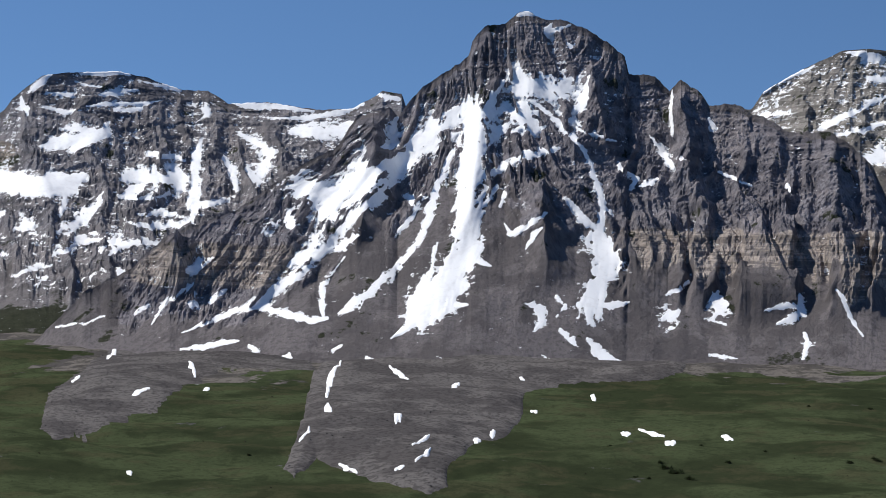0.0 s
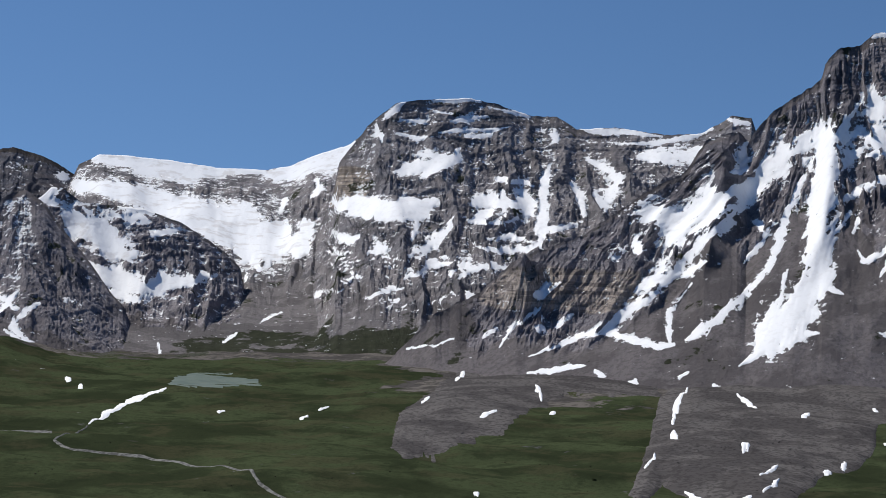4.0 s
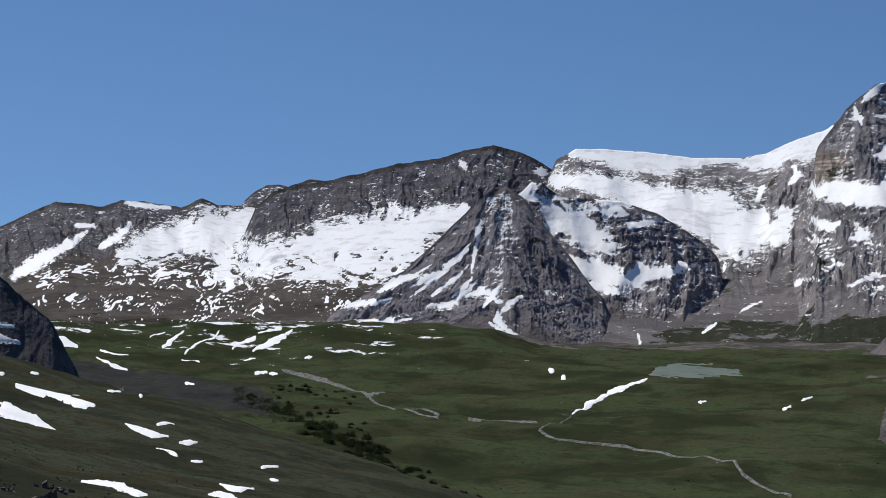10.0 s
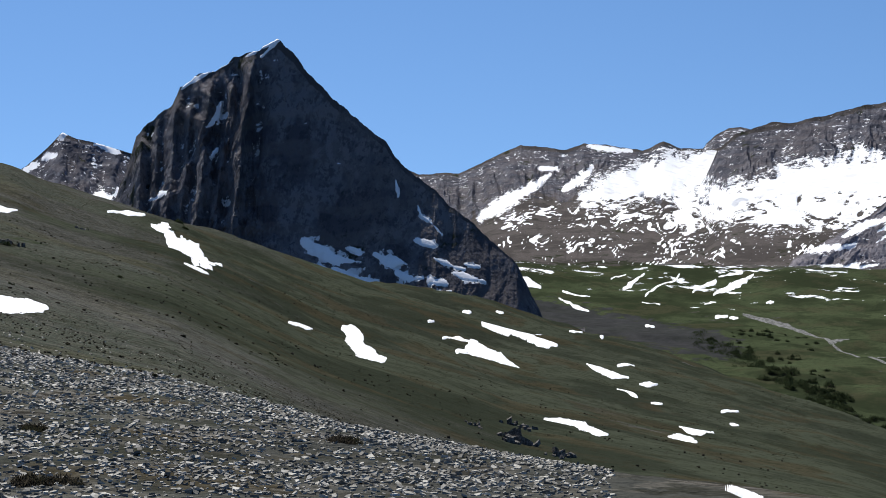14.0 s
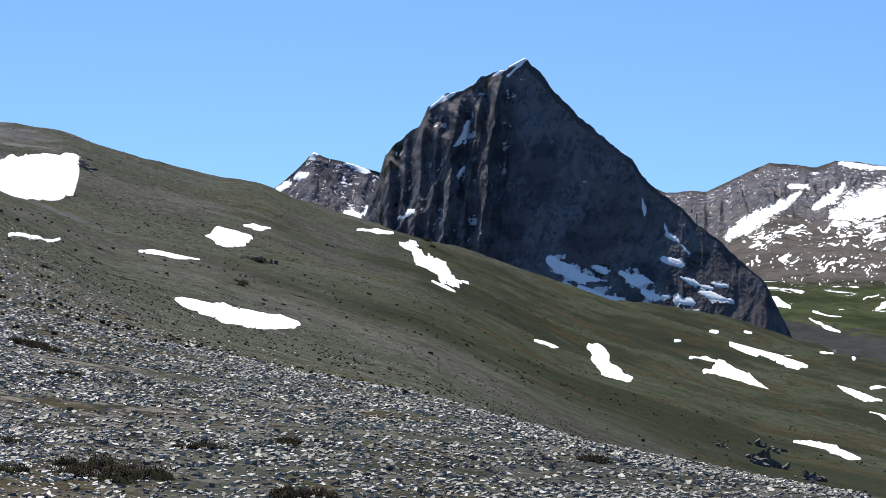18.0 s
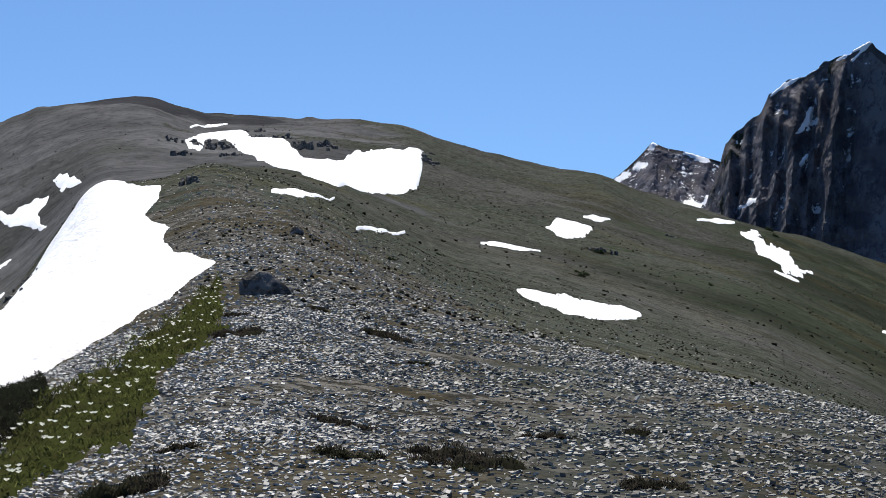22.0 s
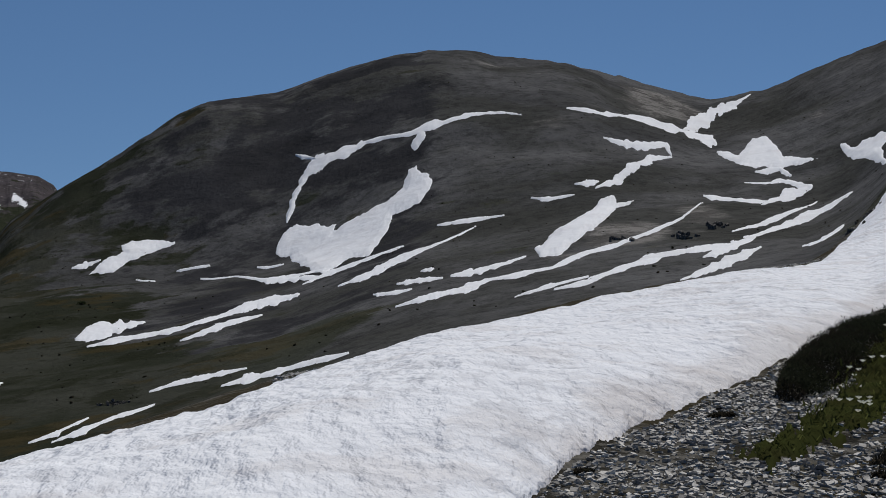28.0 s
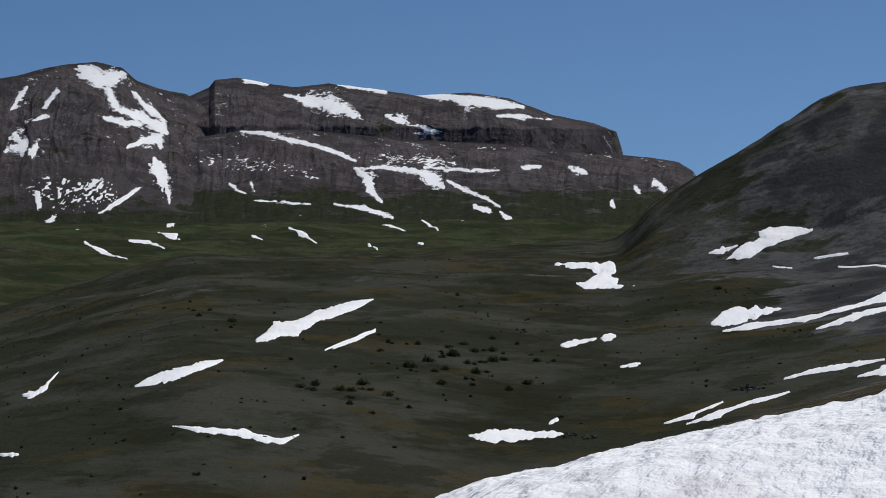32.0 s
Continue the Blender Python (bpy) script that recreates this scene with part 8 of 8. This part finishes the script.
TURF = []
TURF += [(66.71, 20.2, 0.26), (61.97, 21.5, 0.23), (63.28, 11.6, 0.15), (59.26, 12.1, 0.27), (70.56, 10.7, 0.27), (72.19, 9.8, 0.16), (53.65, 11.4, 0.12), (54.00, 14.8, 0.12), (56.62, 13.7, 0.09), (49.93, 10.5, 0.13), (66.88, 22.7, 0.14), (64.15, 24.3, 0.09), (63.64, 13.2, 0.15), (60.88, 18.6, 0.08)]
TURF += [(71.67, 10.3, 0.16), (69.91, 10.8, 0.17), (72.73, 9.5, 0.09), (82.22, 9.1, 0.03), (78.03, 11.3, 0.07), (68.53, 12.0, 0.10), (70.06, 9.8, 0.06)]
TURF += [(62.16, 21.4, 0.22), (57.07, 13.5, 0.09), (60.31, 11.8, 0.17), (54.38, 11.4, 0.10), (64.05, 24.1, 0.08), (53.72, 154.7, 0.49), (59.14, 50.3, 0.13), (61.18, 27.2, 0.07), (44.34, 15.6, 0.15), (48.28, 177.6, 0.45), (55.15, 210.4, 1.87), (55.71, 139.9, 0.53)]
for i, (b, r, w) in enumerate(TURF):
    if not off_snow(np.array([b]), np.array([r]))[0]:
        continue
    high = min(w * 0.35, 0.1)
    rng, tufts = np.random.default_rng(400 + i), []
    for k in range(7):
        bb, rr, ww = b + math.degrees(rng.normal(0, 0.62) * w / r), r + rng.normal(0, 0.55) * w, w * rng.uniform(0.22, 0.6)
        tufts += [mound(bb, rr, ww, high * 0.7, 0.8, i + k), clump(bb, rr, ww * 1.2, high * rng.uniform(0.6, 1.1), 150, 0.02 + 0.045 * w, i * 9 + k, 0.8)]
    both = joined(tufts)
    tagged(new("turf_clump", mesh_from("turf_clump", *both, HEATHER)), "low dark clump of dry heather among shale chips", "heather clump", "heather clumps on the ridge")

# green mat with white flowers, and the dark juniper behind it
b, r, rng = plan_points(95000, (66, 78), (9, 34), 21, MAT[1], MAT[0])
keep = outline_rule(MAT, 0.006, 1.1)(np.radians(b), MAT[0] * np.log(r)) + rng.uniform(-0.5, 0.3, len(b)) > 0
b, r = b[keep], r[keep]
z = heights(b, r) + 0.02 + 0.2 * np.clip(fbm(np.radians(b) * r / 0.5, r / 0.5, 61, 3), 0, 1)
plant_mat = new("plant_mat", None)
tagged(plant_mat, "green cushion mat of alpine plants with white flowers", "plant mat")
part("cushion", outline_sheet("cushion", MOSS, 1.1, MAT, 0.03, 0.06, 0.0, 0.006), plant_mat)
part("leaves", mesh_from("leaves", *blades(ground_xyz(b, r, z), np.full(len(b), 0.05), rng, 0.75), MOSS), plant_mat)
pick = (rng.uniform(0, 1, len(b)) < 0.032) & (fbm(np.radians(b) * r / 0.9, r / 0.9, 63, 2) > -0.1)
fb, fr, fz = b[pick], r[pick], z[pick] + 0.07
petals = []
for k in range(5):
    a = k * 2 * math.pi / 5 + rng.uniform(0, 1, len(fb))
    c = ground_xyz(fb, fr, fz)
    d = np.stack([np.cos(a), np.sin(a), np.full(len(a), 0.8)], -1) * 0.016
    e = np.stack([-np.sin(a), np.cos(a), np.zeros(len(a))], -1) * 0.014
    pts = np.stack([c, c + d + e, c + 1.4 * d, c + d - e], 1).reshape(-1, 3)
    petals.append((pts, np.arange(len(pts)).reshape(-1, 4)))
tagged(part("flowers", mesh_from("flowers", *joined(petals), PETAL), plant_mat, "small white five-petalled flowers"), kind="stuff")

g, outline = BUSH
b, r, rng = plan_points(90000, (72, 77), (11, 19), 23, outline, g)
depth = inside(np.radians(b), g * np.log(r), [(radians(p), g * math.log(q)) for p, q in outline])
z = heights(b, r) + rng.uniform(0.0, 1.0, len(b)) * np.clip(depth / 0.006, 0, 1) ** 0.5 * (0.2 + 0.08 * fbm(np.radians(b) * r / 0.5, r / 0.5, 71, 2))
juniper = new("juniper", mesh_from("juniper", *blades(ground_xyz(b, r, z), np.full(len(b), 0.036), rng, 1.1), JUNIPER))
tagged(juniper, "dark creeping juniper bush along the snow's edge", "bush")


def rock(name, b, r, wide, high, seed, material=BOULDER, flat_top=0.75):
    """An angular boulder sunk a little into the ground."""
    rng = random.Random(seed)
    bm = bmesh.new()
    bmesh.ops.create_icosphere(bm, subdivisions=3, radius=1.0)
    cuts = [(Vector((rng.uniform(-1, 1), rng.uniform(-1, 1), rng.uniform(-0.3, 0.9))).normalized(), rng.uniform(0.55, 0.8)) for _ in range(9)] + [(Vector((0, 0, 1)), flat_top)]
    for v in bm.verts:
        for n, d in cuts:
            over = v.co.dot(n) - d
            if over > 0:
                v.co -= n * over * 0.92
        v.co *= 1 + 0.05 * noise.noise(v.co * 3 + Vector((seed, 0, 0)))
        v.co = Vector((v.co.x * wide, v.co.y * wide * 0.7, (v.co.z + 0.45) * high * 0.75))
    mesh = bpy.data.meshes.new(name)
    bm.to_mesh(mesh)
    bm.free()
    mesh.materials.append(material)
    ob = new(name, mesh)
    ob.matrix_world = Matrix.Translation(toward(b, r, spot(b, r) - high * 0.1)) @ Matrix.Rotation(radians(b + rng.uniform(-20, 20)), 4, "Z")
    return ob


BOULDERS = []
BOULDERS += [(65.78, 26.6, 0.36), (64.76, 52.1, 0.23)]
BLOCKS = []
BLOCKS += [(70.01, 54.9, 0.30)]
CRAGS = []
CRAGS += [(67.77, 347, 3.0), (67.23, 345, 2.4), (66.78, 310, 1.8), (66.14, 390, 2.4), (65.87, 358, 1.9), (64.33, 326, 3.0), (63.78, 331, 2.2), (64.55, 335, 1.8), (65.05, 362, 1.6), (66.87, 343, 2.0), (68.32, 315, 2.0), (68.68, 346, 2.0), (60.5, 372, 1.5), (59.9, 368, 1.8), (68.10, 76.9, 0.68), (55.15, 210.1, 1.74), (52.75, 320.8, 1.43), (60.47, 334.2, 2.55)]
CRAGS += [(39.16, 173.7, 2.49), (37.52, 165.8, 1.58), (40.26, 180.3, 1.15), (38.79, 205.9, 1.96)]
CRAGS += [(79.03, 219.0, 2.09), (77.95, 233.0, 1.85), (81.04, 219.0, 1.74), (73.97, 62.6, 0.50), (73.17, 69.0, 0.48)]
CRAGS += [(97.40, 171.4, 0.87), (96.86, 170.5, 0.65)]
CRAGS += [(97.13, 170.3, 0.76), (102.25, 149.9, 0.67), (102.80, 151.9, 0.58)]
for i, (b, r, w) in enumerate(BOULDERS):
    tagged(rock("boulder", b, r, w * 1.15, w * 1.15, 5 + i), "dark angular boulder lying on the shale ridge", "boulder")
for i, (b, r, w) in enumerate(BLOCKS):
    tagged(rock("snow_block", b, r, w, w * 1.3, 9, SNOW), "broken block of grey snow in the drift", "snow block")
for i, (b, r, w) in enumerate(CRAGS):
    rng = np.random.default_rng(100 + i)
    n = 13
    bb, rr = b + np.degrees(rng.normal(0, 0.5, n) * w / r), r + rng.normal(0, 0.9, n) * w
    crag = tagged(new("rock_outcrop", None), "broken outcrop of dark rock blocks on the slope", "rock outcrop", "rock outcrops on the slopes")
    for k in range(n):
        block = stones(bb[k:k + 1], rr[k:k + 1], w * rng.uniform(0.25, 0.8, 1), rng, 0.42, 0.3)
        part("rock_block", mesh_from("rock_block", *block, BOULDER, False), crag)

# shrubs
SHRUBS = []
SHRUBS += [(32.23, 1498.0, 1.91), (31.87, 1459.9, 2.79), (31.51, 1424.7, 3.17), (31.15, 1364.3, 3.47), (30.88, 1275.9, 3.65), (30.61, 1254.8, 3.59), (30.25, 1246.5, 3.57), (29.89, 1189.7, 3.41), (29.62, 1165.6, 3.34), (29.26, 1154.5, 3.67), (28.89, 1133.5, 3.60), (28.53, 1113.1, 3.54), (28.17, 499.7, 1.43), (27.81, 467.6, 1.34), (27.35, 1021.3, 2.60), (26.90, 449.5, 1.14), (26.45, 442.2, 0.98), (25.90, 437.1, 0.83), (25.36, 443.4, 0.71), (32.76, 1535.2, 1.95), (30.24, 1384.8, 2.20), (29.69, 1533.8, 1.95), (31.14, 1575.0, 2.50), (31.68, 1570.3, 2.00), (30.60, 1545.8, 2.46), (29.16, 1274.4, 2.03)]
SHRUBS += [(-7.23, 1133.2, 3.60), (-7.50, 1116.5, 4.26), (-7.05, 1144.1, 2.18), (-7.95, 1076.5, 2.74), (-9.20, 1148.8, 2.19), (-12.97, 1153.3, 2.57), (-13.75, 1180.1, 2.63), (-6.24, 1083.2, 1.38), (-10.34, 1203.1, 1.53), (-13.56, 1496.7, 1.90), (6.21, 1186.6, 1.51), (-6.69, 1068.5, 1.70), (-5.42, 1204.4, 1.53), (-8.30, 1211.3, 1.54), (-11.65, 1500.0, 1.91)]
SHRUBS += [(110.34, 171.7, 0.55), (109.61, 176.8, 0.67), (108.15, 193.1, 0.86), (107.42, 199.6, 0.76), (106.69, 206.7, 0.92), (105.95, 192.8, 0.74), (105.40, 204.4, 0.78), (107.04, 181.5, 0.58), (108.69, 170.1, 0.49), (111.08, 174.3, 0.50), (104.84, 182.7, 0.52), (106.32, 221.9, 0.56), (103.93, 207.5, 0.53), (98.18, 287.2, 0.73), (106.53, 292.5, 0.47), (105.41, 229.7, 0.51), (107.79, 215.5, 0.55), (111.80, 144.6, 0.28), (114.89, 121.2, 0.27), (117.23, 140.1, 0.22), (113.81, 232.0, 0.59), (114.90, 243.9, 0.54)]
SHRUBS += [(55.51, 147.2, 0.42), (55.06, 207.0, 0.66), (55.78, 148.6, 0.28), (61.77, 62.9, 0.14), (60.22, 117.1, 0.15), (54.89, 125.2, 0.20), (49.94, 421.4, 0.80)]
SHRUBS += [(61.29, 21.7, 0.04), (49.69, 463.9, 1.33), (49.51, 432.6, 0.96), (48.46, 171.7, 0.27), (55.62, 142.4, 0.32), (61.67, 64.3, 0.10), (51.54, 199.0, 0.32), (46.84, 166.1, 0.21)]


def shrub(b, r, w, seed):
    """A low wind-cut fir: a leaning stem with several leafy humps."""
    rng = np.random.default_rng(seed)
    pieces = []
    for k in range(4):
        c = clump(b + math.degrees(rng.normal(0, 0.4) * w / r), r + rng.normal(0, 0.4) * w, w * rng.uniform(0.45, 0.8), w * rng.uniform(0.5, 1.0), 70, w * 0.34, seed * 7 + k, 0.9)
        pieces.append(c)
    bush = new("dwarf_fir", None)
    tagged(bush, "low wind-bent dark dwarf fir on the slope", "shrub", "dwarf firs on the slopes")
    part("crown", mesh_from("crown", *joined(pieces), FIR), bush)
    part("stem", mesh_from("stem", *mound(b, r, w * 0.5, w * 0.55, 0.9, seed), HEATHER), bush)


scatter = random.Random(8)
for i, (b, r, w) in enumerate(SHRUBS):
    shrub(b, r, w, i)
    if b > 100:
        for k in range(4):
            shrub(b + scatter.uniform(-1.8, 1.8), r * scatter.uniform(0.88, 1.12), w * scatter.uniform(0.3, 0.8), 900 + i * 7 + k)
    if 900 < r and 24 < b < 33:
        for k in range(5):
            shrub(b + scatter.uniform(-0.4, 0.4), r * scatter.uniform(0.97, 1.05), w * scatter.uniform(0.6, 1.5), 200 + i * 5 + k)

# the dark belt of wind-cut firs along the foot of the slope
THICKET = [(33.2, 1530), (31.9, 1440), (31.1, 1340), (30.4, 1240), (29.6, 1150), (28.6, 1080), (27.4, 950), (26.4, 800), (25.2, 640)]
pieces, rng = [], np.random.default_rng(77)
belt = sorted(THICKET)
for k in range(520):
    b = rng.uniform(belt[0][0], belt[-1][0])
    r = float(line(b, belt)) * (1 + rng.normal(0, 0.03))
    if fbm(np.array([b * 2.5]), np.array([r / 70]), 79, 3)[0] < -0.45:
        continue
    w = rng.uniform(1.3, 3.4) * (r / 1300) ** 0.6
    pieces.append(clump(b, r, w * 1.3, w * 0.9, 34, w * 0.5, 3000 + k, 0.9))
tagged(new("fir_thicket", mesh_from("fir_thicket", *joined(pieces), FIR)), "dark belt of wind-cut firs along the slope's foot", "thicket", kind="stuff")

# tussocks and pebbles too many to count over the slopes
pieces = []
for count, b_range, r_range, size, seed in ((11000, (34, 70), (22, 120), 0.12, 31), (9000, (30, 66), (120, 480), 0.34, 32), (1800, (96, 123), (60, 400), 0.4, 33), (1300, (70, 100), (90, 420), 0.4, 34), (1500, (-15, 26), (980, 2000), 1.3, 35)):
    b, r, rng = plan_points(count, b_range, r_range, seed)
    keep = off_snow(b, r) & (fbm(np.radians(b) * r / (size * 60), r / (size * 60), 36, 3) + rng.uniform(-0.6, 0.6, len(b)) > 0.1)
    b, r = b[keep], r[keep]
    pieces.append(stones(b, r, size * rng.uniform(0.4, 1.5, len(b)), rng, 0.3, 0.2))
tagged(new("tussocks", mesh_from("tussocks", *joined(pieces), HEATHER, True)), "scattered dark heath tussocks over the slopes", "tussocks", kind="stuff")
